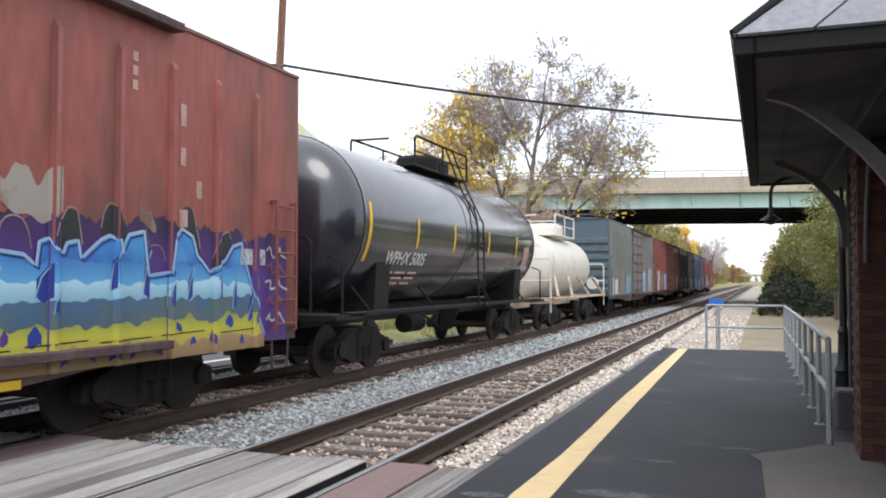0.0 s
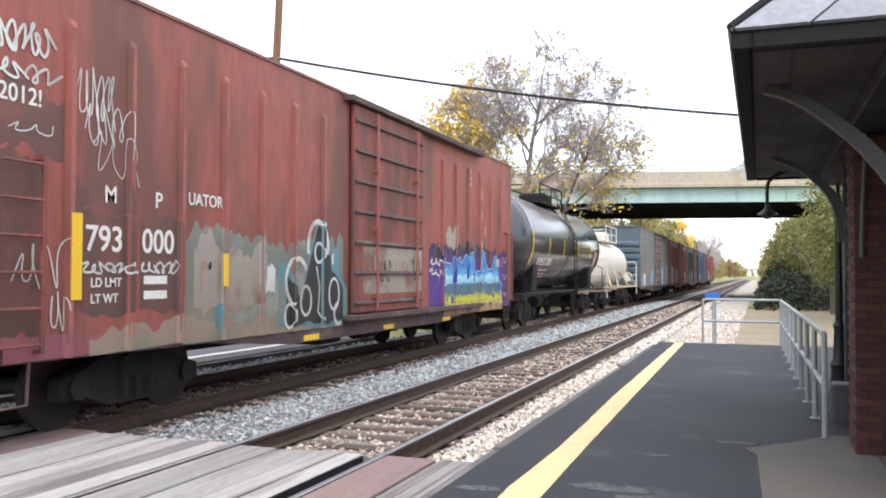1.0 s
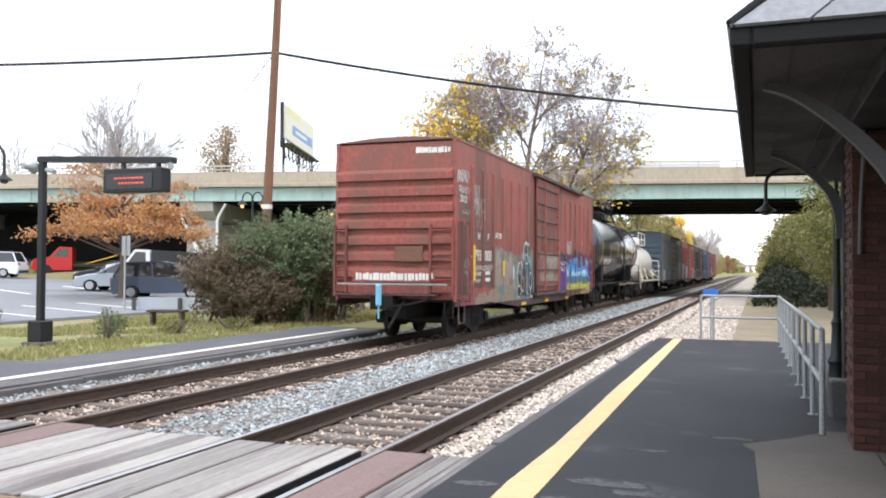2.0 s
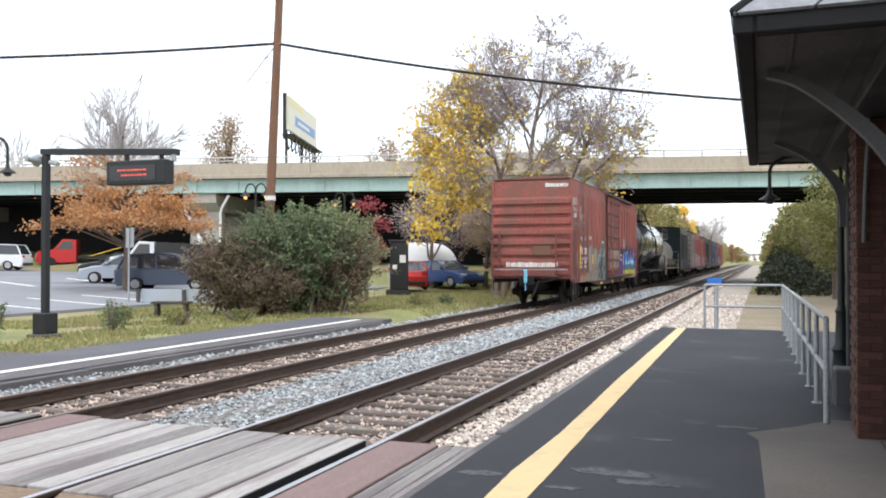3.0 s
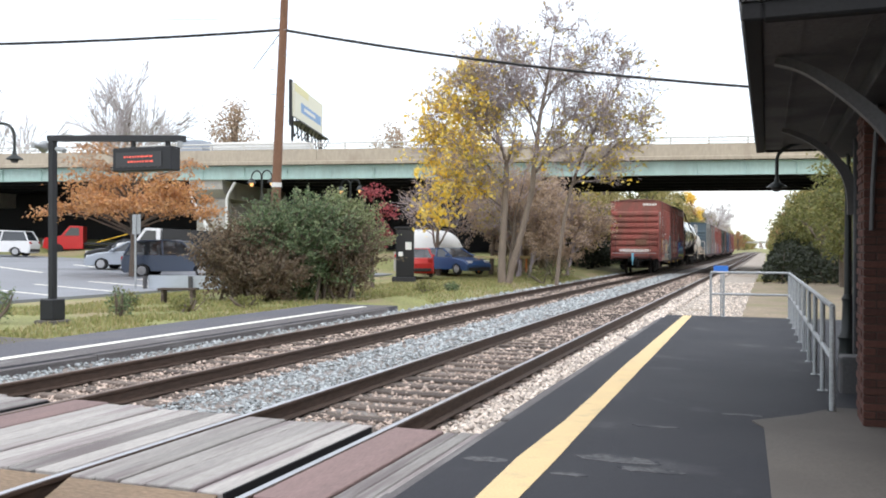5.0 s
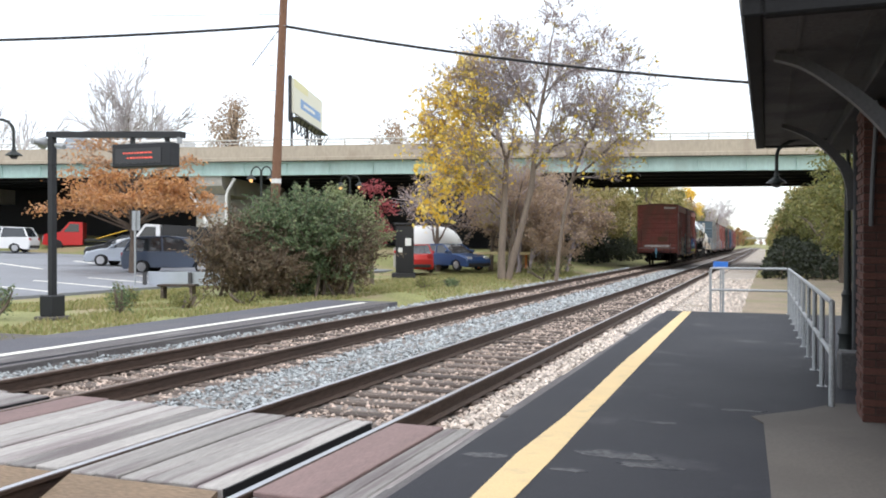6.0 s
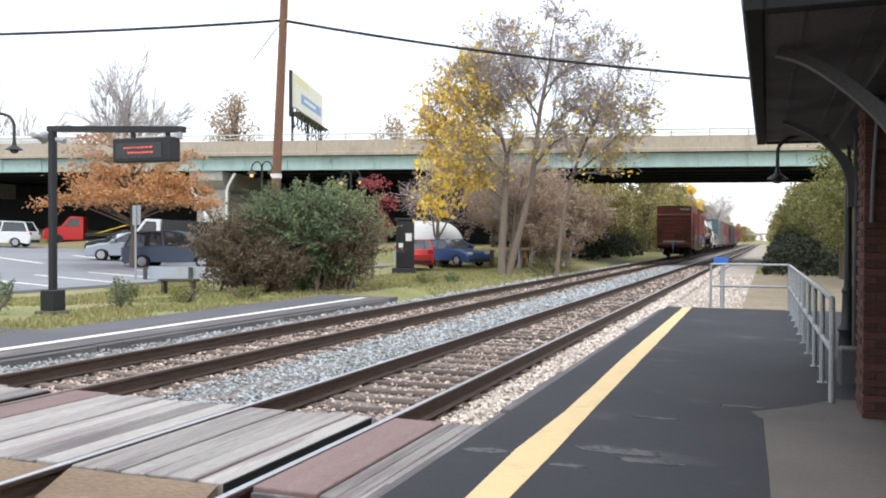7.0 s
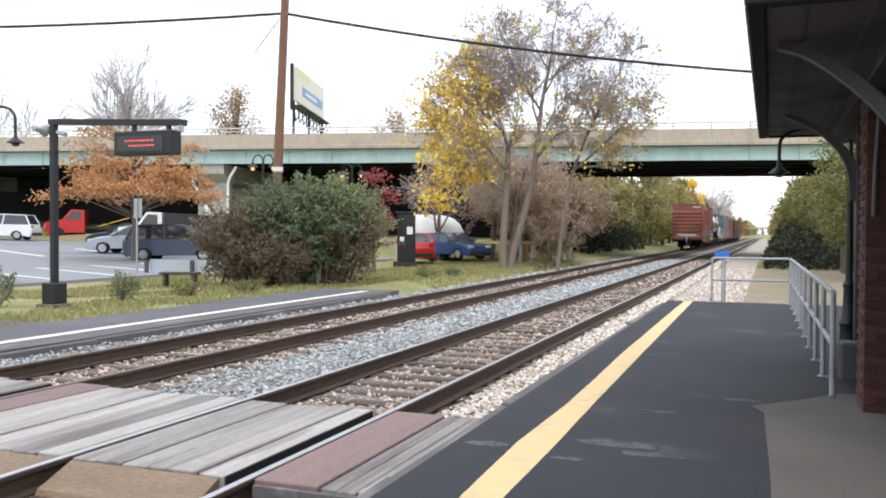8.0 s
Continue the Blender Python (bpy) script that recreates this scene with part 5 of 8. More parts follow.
def dome_rails(t, y0, y1, half, z0, z1, m, name="top_platform"):
    s = Solid().box(-half, half, y0, y1, z0, z0 + 0.05, 0.01)
    part(name, s, m, t, smooth=False)
    s = Solid()
    for x in (-half, half):
        s.path([(x, y0, z0), (x, y0, z1 - 0.06), (x, y0 + 0.06, z1), (x, y1 - 0.06, z1), (x, y1, z1 - 0.06), (x, y1, z0)], 0.028, 6)
        s.tube((x, y0, (z0 + z1) / 2), (x, y1, (z0 + z1) / 2), 0.02, n=6)
        s.tube((x, (y0 + y1) / 2, z0), (x, (y0 + y1) / 2, z1), 0.024, n=6)
    for y in (y0, y1):
        s.tube((-half, y, z1 - 0.03), (half * 0.2, y, z1 - 0.03), 0.024, n=6)
    part("hand_rail", s, m, t)


def black_tank(y):
    t = thing("tank_car", pose(X_FAR, y, 0), "glossy black tank car with yellow reflector strips", "freight car", "cars of the freight train")
    r, zc, L = 1.47, 2.62, 13.4
    tank = part("tank", Solid().lathe(tank_profile(r, 0.35, L - 0.35, 0.75), (0, 0, zc), "y", 40), M_TANK_BLACK, t, "glossy black tank shell")
    for yy in (1.1, 6.35, L - 1.1):
        rings = Solid().lathe([(r - 0.01, yy - 0.03), (r + 0.012, yy - 0.025), (r + 0.012, yy + 0.025), (r - 0.01, yy + 0.03)], (0, 0, zc), "y", 40)
        part("weld_seam", rings, M_TANK_BLACK, t)
    s = Solid()
    for sg in (-1, 1):
        a, b = sorted((sg * 1.3, sg * 1.5))
        s.box(a, b, 0.5, L - 0.5, 1.02, 1.09, 0.01)
        for yy in (1.4, 4.4, 8.3, 11.3):
            s.tube((sg * 1.42, yy, 1.07), (sg * 1.2, yy - 0.3, 1.5), 0.025, n=6)
    s.box(-0.35, 0.35, 0.0, L, 0.8, 1.12)
    s.box(-1.5, 1.5, 0.0, 1.0, 0.98, 1.06).box(-1.5, 1.5, L - 1.0, L, 0.98, 1.06)
    part("frame", s, M_UNDER, t, smooth=False)
    for yy in (2.2, L - 2.2):
        for sg in (-1, 1):
            s = Solid().prism([(sg * 0.2, 1.0), (sg * 1.25, 1.05), (sg * 1.3, 2.0), (sg * 1.15, 1.75), (sg * 0.6, 1.3)], "y", yy - 0.3, yy + 0.3)
            part("saddle", s, M_UNDER, t, smooth=False)
    dome_rails(t, 5.0, 8.4, 0.75, zc + r - 0.06, zc + r + 0.58, M_UNDER)
    part("valve_dome", Solid().lathe([(0.0, 0), (0.5, 0), (0.5, 0.4), (0.45, 0.47), (0.0, 0.48)], (0, 7.0, zc + r - 0.06), "z", 20).box(-0.5, 0.5, 7.2, 7.8, zc + r - 0.05, zc + r + 0.35, 0.03), M_UNDER, t)
    s = Solid()
    for yy in (6.9, 7.35):
        s.path([(0.75, yy, zc + r + 0.55), (1.1, yy, zc + 1.15), (1.52, yy, zc + 0.3), (1.56, yy, 1.0)], 0.022, 6)
    for i in range(9):
        z = 1.2 + i * 0.3
        x = 1.56 if z < zc + 0.3 else 1.56 - 0.47 * (z - zc - 0.3) / 0.85
        s.tube((x, 6.9, z), (x, 7.35, z), 0.014, n=6)
    part("ladder", s, M_UNDER, t)

    def on_shell(name, y0, y1, a0, a1, m, label=""):
        s = Solid()
        n = 8
        for i in range(n + 1):
            a = radians(a0 + (a1 - a0) * i / n)
            x, z = (r + 0.006) * math.cos(a), zc + (r + 0.006) * math.sin(a)
            s.v += [(x, y0, z), (x, y1, z)]
            if i:
                s.f.append((2 * i - 2, 2 * i - 1, 2 * i + 1, 2 * i))
        return part(name, s, m, t, label, smooth=False, fix=False)

    on_shell("reflector", 1.25, 1.36, -28, 12, M_REFLECT, "yellow reflector strip")
    for yy in (3.4, 5.5, 7.95, 10.4):
        on_shell("reflector", yy, yy + 0.09, -16, 6, M_REFLECT, "yellow reflector strip")
    on_shell("placard", 11.25, 11.75, -26, -4, M_FADED, "faded placard")
    lettering("lettering", "WPHX 5005", 0.36, M_LETTER, t, pose(1.295, 2.2, 1.9, 114, 0, 90))
    for k in range(3):
        for q in range(3):
            part("lettering_bar", Solid().box(0.002 + math.sqrt(r * r - (zc - 1.75 + 0.1 * q) ** 2), 0.012 + math.sqrt(r * r - (zc - 1.75 + 0.1 * q) ** 2), 2.3 + 0.62 * k, 2.8 + 0.6 * k, 1.73 - 0.1 * q, 1.77 - 0.1 * q), M_FADED, t, smooth=False)
    part("end_rail", Solid().path([(-1.0, 0.1, 1.1), (-1.0, 0.1, 2.2), (-0.9, 0.1, 2.3), (0.9, 0.1, 2.3), (1.0, 0.1, 2.2), (1.0, 0.1, 1.1)], 0.022, 6), M_UNDER, t)
    for yy in (0.3, L - 0.3):
        part("end_rail", Solid().path([(1.45, yy, 1.08), (1.45, yy, 1.9), (1.2, yy, 2.0)], 0.02, 6), M_UNDER, t)
    coupler(t, 0, -1)
    coupler(t, L, 1)
    bogie(t, 1.9, True)
    bogie(t, L - 1.9, True)
    part("brake_gear", Solid().lathe([(0.0, -0.4), (0.2, -0.4), (0.2, 0.4), (0.0, 0.4)], (0.5, 5.4, 0.7), "y", 12).prism([(0.7, 1.0), (0.75, 0.5), (0.95, 0.5), (1.2, 1.0)], "y", 6.6, 6.68).tube((0.7, 6.6, 0.55), (0.9, 4.9, 0.95), 0.03, n=6), M_UNDER, t)
    TRAIN.append((t, y))


black_tank(11.5)


def white_tank(y):
    t = thing("tank_car", pose(X_FAR, y, 0), "short cream-white tank car with rust-streaked frame", "freight car", "cars of the freight train")
    r, zc, L = 1.1, 2.12, 10.0
    part("tank", Solid().lathe(tank_profile(r, 0.7, L - 1.3, 0.6), (0, 0, zc), "y", 36), M_TANK_WHITE, t, "cream-white tank shell")
    s = Solid().box(-0.3, 0.3, 0, L, 0.72, 1.02)
    for sg in (-1, 1):
        a, b = sorted((sg * 1.3, sg * 1.42))
        s.box(a, b, 0.1, L - 0.1, 0.98, 1.06, 0.01)
        for yy in (1.2, 3.4, 6.6, 9.6):
            s.tube((sg * 1.38, yy, 1.04), (sg * 1.05, yy + (0.8 if yy < 5 else -0.8), 1.75), 0.05, n=6)
    s.box(-1.42, 1.42, 0, 0.5, 0.98, 1.05).box(-1.42, 1.42, L - 0.5, L, 0.98, 1.05)
    part("frame", s, M_CREAM_RUST, t, "rust-streaked cream frame", smooth=False)
    for yy in (0.15, L - 0.15):
        s = Solid()
        for sg in (-1, 1):
            s.path([(sg * 1.36, yy, 0.6), (sg * 1.36, yy, 2.2), (sg * 1.3, yy, 2.3), (sg * 0.5, yy, 2.3)], 0.03, 6)
        s.tube((-1.36, yy, 1.6), (1.36, yy, 1.6), 0.025, n=6)
        part("end_rail", s, M_TANK_WHITE, t)
    dome_rails(t, 3.0, 6.2, 0.85, zc + r - 0.03, zc + r + 0.72, M_TANK_WHITE)
    part("valve_dome", Solid().lathe([(0.0, 0), (0.7, 0), (0.7, 0.45), (0.55, 0.6), (0.0, 0.62)], (0, 4.9, zc + r - 0.12), "z", 20), M_TANK_WHITE, t)
    part("brake_wheel", Solid().lathe([(0.0, -0.02), (0.24, -0.02), (0.26, 0.0), (0.24, 0.02), (0.0, 0.02)], (0.9, L - 0.2, 1.5), "y", 14), M_TANK_WHITE, t)
    coupler(t, 0, -1)
    coupler(t, L, 1)
    bogie(t, 1.8, False)
    bogie(t, L - 1.8, False)
    TRAIN.append((t, y))


white_tank(26.2)

FAR_CARS = []
for y, sm, em, lab, top in ((37.0, M_CAR_GREY, M_CAR_TEAL, "grey boxcar with blue-grey corrugated end and pale graffiti", 4.25), (53.9, M_CAR_RED2, M_CAR_RED2, "red boxcar with pale graffiti, colour dulled for haze", 4.2),
                            (70.8, M_CAR_DARK, M_CAR_DARK, "black-green boxcar farther up the train", 4.2),
                            (87.7, M_CAR_BLUE, M_CAR_BLUE, "blue boxcar farther up the train, colour dulled for haze", 4.2), (104.6, M_CAR_RED2, M_CAR_RED2, "red boxcar far up the train, colour dulled for haze", 4.15)):
    t, half, ribs = boxcar(y, 15.8, sm, em, lab, top, roof_m=em)
    rng = random.Random(int(y))
    for k in range(7):
        a = 0.5 + k * 2.0 + rng.uniform(0, 0.4)
        h = rng.uniform(1.6, 2.3)
        if 6.2 < a < 9.6:
            continue
        sprayed("graffiti", t, (P_WHITE, P_BEIGE, P_PALE)[k % 3], half, ribs, a, a + rng.uniform(0.7, 1.5), lambda yy: 1.0, lambda yy, h=h: h + 0.25 * noise.noise((yy * 4, k, 0)), 0.004, 0.05)
    FAR_CARS.append(t)


# ---- station canopy and its furniture ----
def station():
    ex, y0, y1, zs = -0.145, 5.42, 13.0, 3.0
    xr = 3.4
    t = thing("station_canopy", pose(0, 0, 0), "dark station canopy with slate hip roof and curved brackets", "station canopy")
    part("soffit", Solid().box(ex + 0.12, xr, y0 + 0.1, y1 - 0.1, zs - 0.03, zs, 0), M_SOFFIT, t, "dark boarded canopy underside", smooth=False)
    for i in range(9):
        x = ex + 0.32 + i * 0.4
        part("soffit_batten", Solid().box(x, x + 0.03, y0 + 0.12, y1 - 0.12, zs - 0.042, zs - 0.031), M_SOFFIT, t, smooth=False)
    for a in ((ex, ex + 0.12, y0, y1), (ex + 0.121, xr, y0, y0 + 0.1), (ex + 0.121, xr, y1 - 0.1, y1)):
        part("gutter", Solid().box(*a, zs - 0.055, zs + 0.06, 0.015), M_CANOPY_EDGE, t, "black gutter along the eave", smooth=False)
    # slate planes: a steep near slope, a slope above the platform edge, a far slope
    ridge_x, rise = 1.9, 1.75
    ny = 1.05
    near = [(ex, y0, zs + 0.06), (xr + 0.6, y0, zs + 0.06), (xr + 0.6, y0 + ny, zs + 0.06 + rise), (ridge_x, y0 + ny, zs + 0.06 + rise)]
    left = [(ex, y1, zs + 0.06), (ex, y0, zs + 0.06), (ridge_x, y0 + ny, zs + 0.06 + rise), (ridge_x, y1 - ny, zs + 0.06 + rise)]
    far = [(xr + 0.6, y1, zs + 0.06), (ex, y1, zs + 0.06), (ridge_x, y1 - ny, zs + 0.06 + rise), (xr + 0.6, y1 - ny, zs + 0.06 + rise)]
    s = Solid()
    for q in (near, left, far):
        s.add(q, [(0, 1, 2, 3)])
    top = [(ridge_x, y0 + ny, zs + 0.06 + rise), (xr + 0.6, y0 + ny, zs + 0.06 + rise), (xr + 0.6, y1 - ny, zs + 0.06 + rise), (ridge_x, y1 - ny, zs + 0.06 + rise)]
    s.add(top, [(0, 1, 2, 3)])
    part("roof_deck", s, M_CANOPY_EDGE, t, smooth=False)

    def slates(q, rows, cols, name):
        a, b, c, d = [Vector(p) for p in q]
        n = (b - a).cross(d - a).normalized()
        if n.z < 0:
            n = -n
        for i in range(rows):
            f0, f1 = i / rows, (i + 1) / rows - 0.008
            pa, pb = a.lerp(d, f0), b.lerp(c, f0)
            qa, qb = a.lerp(d, f1), b.lerp(c, f1)
            for j in range(cols):
                o = 0.5 if i % 2 else 0.0
                g0, g1 = max(0.0, (j - o) / cols), min(1.0, (j + 1 - o) / cols - 0.005)
                if g1 <= g0:
                    continue
                v = [pa.lerp(pb, g0), pa.lerp(pb, g1), qa.lerp(qb, g1), qa.lerp(qb, g0)]
                v = [p + n * (0.03 if k < 2 else 0.016) for k, p in enumerate(v)] + [p + n * 0.004 for p in v]
                sl = Solid().add([tuple(p) for p in v], [(0, 1, 2, 3), (0, 4, 5, 1), (1, 5, 6, 2), (3, 2, 6, 7), (0, 3, 7, 4), (4, 7, 6, 5)])
                part("slate", sl, M_SLATE, t, smooth=False)

    slates(near, 5, 9, "slate")
    slates(left, 5, 14, "slate")
    for p, q in (((ex, y0, zs + 0.08), (ridge_x, y0 + ny, zs + 0.1 + rise)), ((ex, y1, zs + 0.08), (ridge_x, y1 - ny, zs + 0.1 + rise))):
        part("hip_cap", Solid().tube(p, q, 0.035, n=8), M_CANOPY_EDGE, t, "black hip capping")

    def bracket(y, plan):
        pts = []
        for (xa, za), (xb, zb) in zip(plan, plan[1:]):
            pts += [(xa + (xb - xa) * i / 3, za + (zb - za) * i / 3) for i in range(3)]
        pts.append(plan[-1])
        for _ in range(3):
            pts = [pts[0]] + [((pa[0] + 2 * pb[0] + pc[0]) / 4, (pa[1] + 2 * pb[1] + pc[1]) / 4) for pa, pb, pc in zip(pts, pts[1:], pts[2:])] + [pts[-1]]
        n = len(pts) - 1
        s = Solid()
        upper, lower = [], []
        for i, (xa, za) in enumerate(pts):
            (xp, zp), (xn, zn) = pts[max(0, i - 1)], pts[min(n, i + 1)]
            d = Vector((xn - xp, zn - zp)).normalized()
            o = Vector((-d.y, d.x)) * (0.022 + 0.05 * i / n)
            upper.append((xa + o.x, za + o.y))
            lower.append((xa - o.x, za - o.y))
        for k in range(n):
            q = [(p[0], yy, p[1]) for yy in (y - 0.05, y + 0.05) for p in (upper[k], upper[k + 1], lower[k + 1], lower[k])]
            if k == 0:
                s.v += [q[0], q[3], q[4], q[7]]
            s.v += [q[1], q[2], q[5], q[6]]
            a, b = 4 * k, 4 * k + 4
            s.f += [(a, b, b + 1, a + 1), (a + 2, a + 3, b + 3, b + 2), (a, a + 2, b + 2, b), (a + 1, b + 1, b + 3, a + 3)]
        s.f += [(0, 1, 3, 2), (4 * n, 4 * n + 2, 4 * n + 3, 4 * n + 1)]
        part("bracket", s, M_BRACKET, t, "grey curved timber bracket", smooth=False)

    bracket(6.6, [(0.05, 2.93), (0.22, 2.89), (0.4, 2.77), (0.63, 2.58), (0.84, 2.34), (1.0, 2.06), (1.12, 1.78)])
    bracket(10.6, [(0.16, 2.95), (0.38, 2.87), (0.58, 2.74), (0.74, 2.57), (0.84, 2.42), (0.9, 2.2), (0.91, 1.98)])
    part("post", Solid().box(1.1, 1.3, 6.5, 6.7, PLAT + 0.012, zs - 0.035, 0.015), M_CANOPY, t, "dark timber post", smooth=False)
    part("post", Solid().box(0.9, 1.08, 10.5, 10.7, PLAT, zs - 0.035, 0.015), M_CANOPY, t, "dark timber post", smooth=False)
    part("cross_beam", Solid().box(0.72, 1.2, y0 + 0.3, y1 - 0.3, zs - 0.185, zs - 0.045, 0.01), M_CANOPY, t, smooth=False)
    part("downpipe", Solid().path([(0.86, 8.03, zs - 0.2), (0.86, 8.02, 2.7), (0.83, 8.03, 2.15), (0.82, 8.04, 1.75)], 0.018, 8), M_BRACKET, t, "grey downpipe")
    # brick pier
    p = thing("brick_pier", pose(0, 0, 0), "red-brown brick pier under the canopy", "brick pier")
    bx0, bx1, by0, by1 = 0.765, 1.56, 8.08, 8.64
    part("core", Solid().box(bx0 + 0.012, bx1 - 0.012, by0 + 0.012, by1 - 0.012, PLAT - 0.1, zs - 0.2), M_MORTAR, p, smooth=False)
    stretch = Solid().box(0, 0.2, 0, 0.1, 0, 0.057, 0.004).mesh("brick", False)
    stretch.materials.append(M_BRICK)
    half_b = Solid().box(0, 0.095, 0, 0.1, 0, 0.057, 0.004).mesh("brick", False)
    half_b.materials.append(M_BRICK)
    for r in range(40):
        z = PLAT + 0.014 + r * 0.067
        off = 0.105 if r % 2 else 0.0
        x = bx0
        if r % 2:
            b = new("brick", half_b)
            b.parent = p
            b.matrix_basis = pose(x, by0, z)
            x += 0.105
        while x < bx1 - 0.05:
            full = x + 0.2 <= bx1 + 0.01
            b = new("brick", stretch if full else half_b)
            b.parent = p
            b.matrix_basis = pose(x, by0, z)
            x += 0.21 if full else 0.105
        y = by0 + (0.21 if r % 2 else 0.105)
        while y < by1 - 0.05:
            b = new("brick", stretch)
            b.parent = p
            b.matrix_basis = pose(bx0 + 0.1, y, z, 0, 0, 90)
            y += 0.21


station()
# added wall out of view, there to shade the brick pier
setting("wall_station", Solid().box(1.62, 1.87, -6.0, 13.0, -0.3, 3.02), M_BRICK, "added unseen brick wall that keeps light off the pier", "wall")


def railing(points, label, posts):
    t = thing("railing", pose(0, 0, 0), label, "railing", "platform railings")
    zb, zt = PLAT, 1.06
    for z in (zt, 0.58):
        for (x0, y0), (x1, y1) in zip(points, points[1:]):
            part("rail_bar", Solid().tube((x0, y0, z), (x1, y1, z), 0.026, n=10), M_GALV, t)
    for x, y in posts:
        part("post", Solid().tube((x, y, zb), (x, y, zt), 0.027, n=10), M_GALV, t)
        part("base_plate", Solid().box(x - 0.05, x + 0.05, y - 0.05, y + 0.05, zb, zb + 0.012, 0.004), M_GALV, t, smooth=False)
    return t


n_post = 10
railing([(0.57, 8.77), (0.45, 20.02)], "galvanised pipe railing along the platform back", [(0.57 - 0.12 * i / (n_post - 1), 8.77 + 11.25 * i / (n_post - 1)) for i in range(n_post)])
railing([(0.42, 20.08), (-1.17, 20.08)], "galvanised pipe railing across the platform end", [(-1.17, 20.08), (-0.9, 20.09)])

ledge = thing("concrete_ledge", pose(0, 0, 0), "low grey concrete ledge behind the railing", "ledge")
part("ledge_block", Solid().box(0.72, 1.6, 9.9, 10.25, -0.2, 0.46, 0.02), M_BRACKET, ledge, smooth=False)


def sign_post():
    t = thing("small_sign", pose(-0.98, 20.6, 0), "small bright blue sign on a thin post", "sign")
    part("post", Solid().tube((0, 0, -0.1), (0, 0, 1.05), 0.02, n=8), M_GALV, t)
    part("plate", Solid().box(-0.16, 0.16, -0.03, -0.015, 1.05, 1.2, 0.004), mat("bright_blue_sign", (0.03, 0.16, 0.55), 0.5, vary=0.08, bump=0), t, "bright blue plate", smooth=False)


sign_post()


# ---- lamps ----
M_LIT = mat("warm_lamp_glass", (1.0, 0.55, 0.2), 0.4, vary=0.05, bump=0, glow=1.1)


def goose_lamp(x, y, z0, top, reach, label, sg=-1, lit=False):
    """An old-style lamp post with a hook and a hanging shade."""
    t = thing("street_lamp", pose(x, y, z0), label, "street lamp", "hooked platform lamps")
    h = top - z0
    part("base", Solid().lathe([(0.0, 0), (0.15, 0), (0.15, 0.1), (0.12, 0.16), (0.1, 0.45), (0.125, 0.5), (0.08, 0.57), (0.065, 0.95), (0.08, 1.0), (0.05, 1.06), (0.0, 1.08)], n=16), M_DARK_GREEN, t)
    part("post", Solid().lathe([(0.0, 1.05), (0.048, 1.05), (0.038, h - 0.25), (0.0, h - 0.22)], n=12), M_DARK_GREEN, t)
    pts = [(0, 0, h - 0.3), (0, 0, h - 0.12)]
    for i in range(11):
        a = math.pi * i / 10
        pts.append((sg * reach / 2 * (1 - math.cos(a)), 0, h - 0.12 + 0.22 * math.sin(a)))
    pts.append((sg * reach, 0, h - 0.38))
    part("hook_arm", Solid().path(pts, 0.024, 8), M_DARK_GREEN, t)
    part("shade", Solid().lathe([(0.0, 0.12), (0.025, 0.12), (0.04, 0.06), (0.06, 0.045), (0.125, 0.0), (0.135, -0.015), (0.07, -0.012), (0.06, -0.04), (0.0, -0.045)], (sg * reach, 0, h - 0.48), n=20), M_DARK_GREEN, t)
    part("lamp_glass", Solid().lathe([(0.0, -0.04), (0.06, -0.04), (0.045, -0.065), (0.0, -0.075)], (sg * reach, 0, h - 0.48), n=14), M_LIT if lit else M_BRACKET, t)
    return t


goose_lamp(0.98, 12.25, -0.05, 2.9, 0.86, "dark green lamp post with hooked arm behind the railing")
goose_lamp(-11.95, 10.55, 0.0, 3.5, 0.62, "dark lamp post with hooked arm on the far platform", sg=1)


def twin_lamp(x, y, z0, top):
    t = thing("twin_lamp", pose(x, y, z0), "dark lamp post with two hooked arms and lit lamps", "street lamp", "car park lamps")
    h = top - z0
    part("post", Solid().tube((0, 0, -0.3), (0, 0, h), 0.07, 0.05, 10), M_DARK_GREEN, t)
    for sg in (-1, 1):
        pts = [(0, 0, h - 0.3)]
        for i in range(9):
            a = math.pi * i / 8
            pts.append((sg * 0.55 * (1 - math.cos(a)) * 0.5, 0, h - 0.1 + 0.35 * math.sin(a)))
        part("hook_arm", Solid().path(pts, 0.035, 6), M_DARK_GREEN, t)
        part("shade", Solid().lathe([(0.0, 0.2), (0.06, 0.2), (0.2, 0.02), (0.22, -0.02), (0.0, -0.03)], (sg * 0.55, 0, h - 0.3), n=14), M_DARK_GREEN, t)
        part("lamp_glass", Solid().lathe([(0.0, -0.03), (0.09, -0.03), (0.07, -0.14), (0.0, -0.18)], (sg * 0.55, 0, h - 0.3), n=12), M_LIT, t, "glowing warm lamp")
    return t


for x, y, z0, top in ((-21.9, 34.4, 0.1, 4.9), (-20.4, 40.5, 0.1, 4.9)):
    twin_lamp(x, y, z0, top)


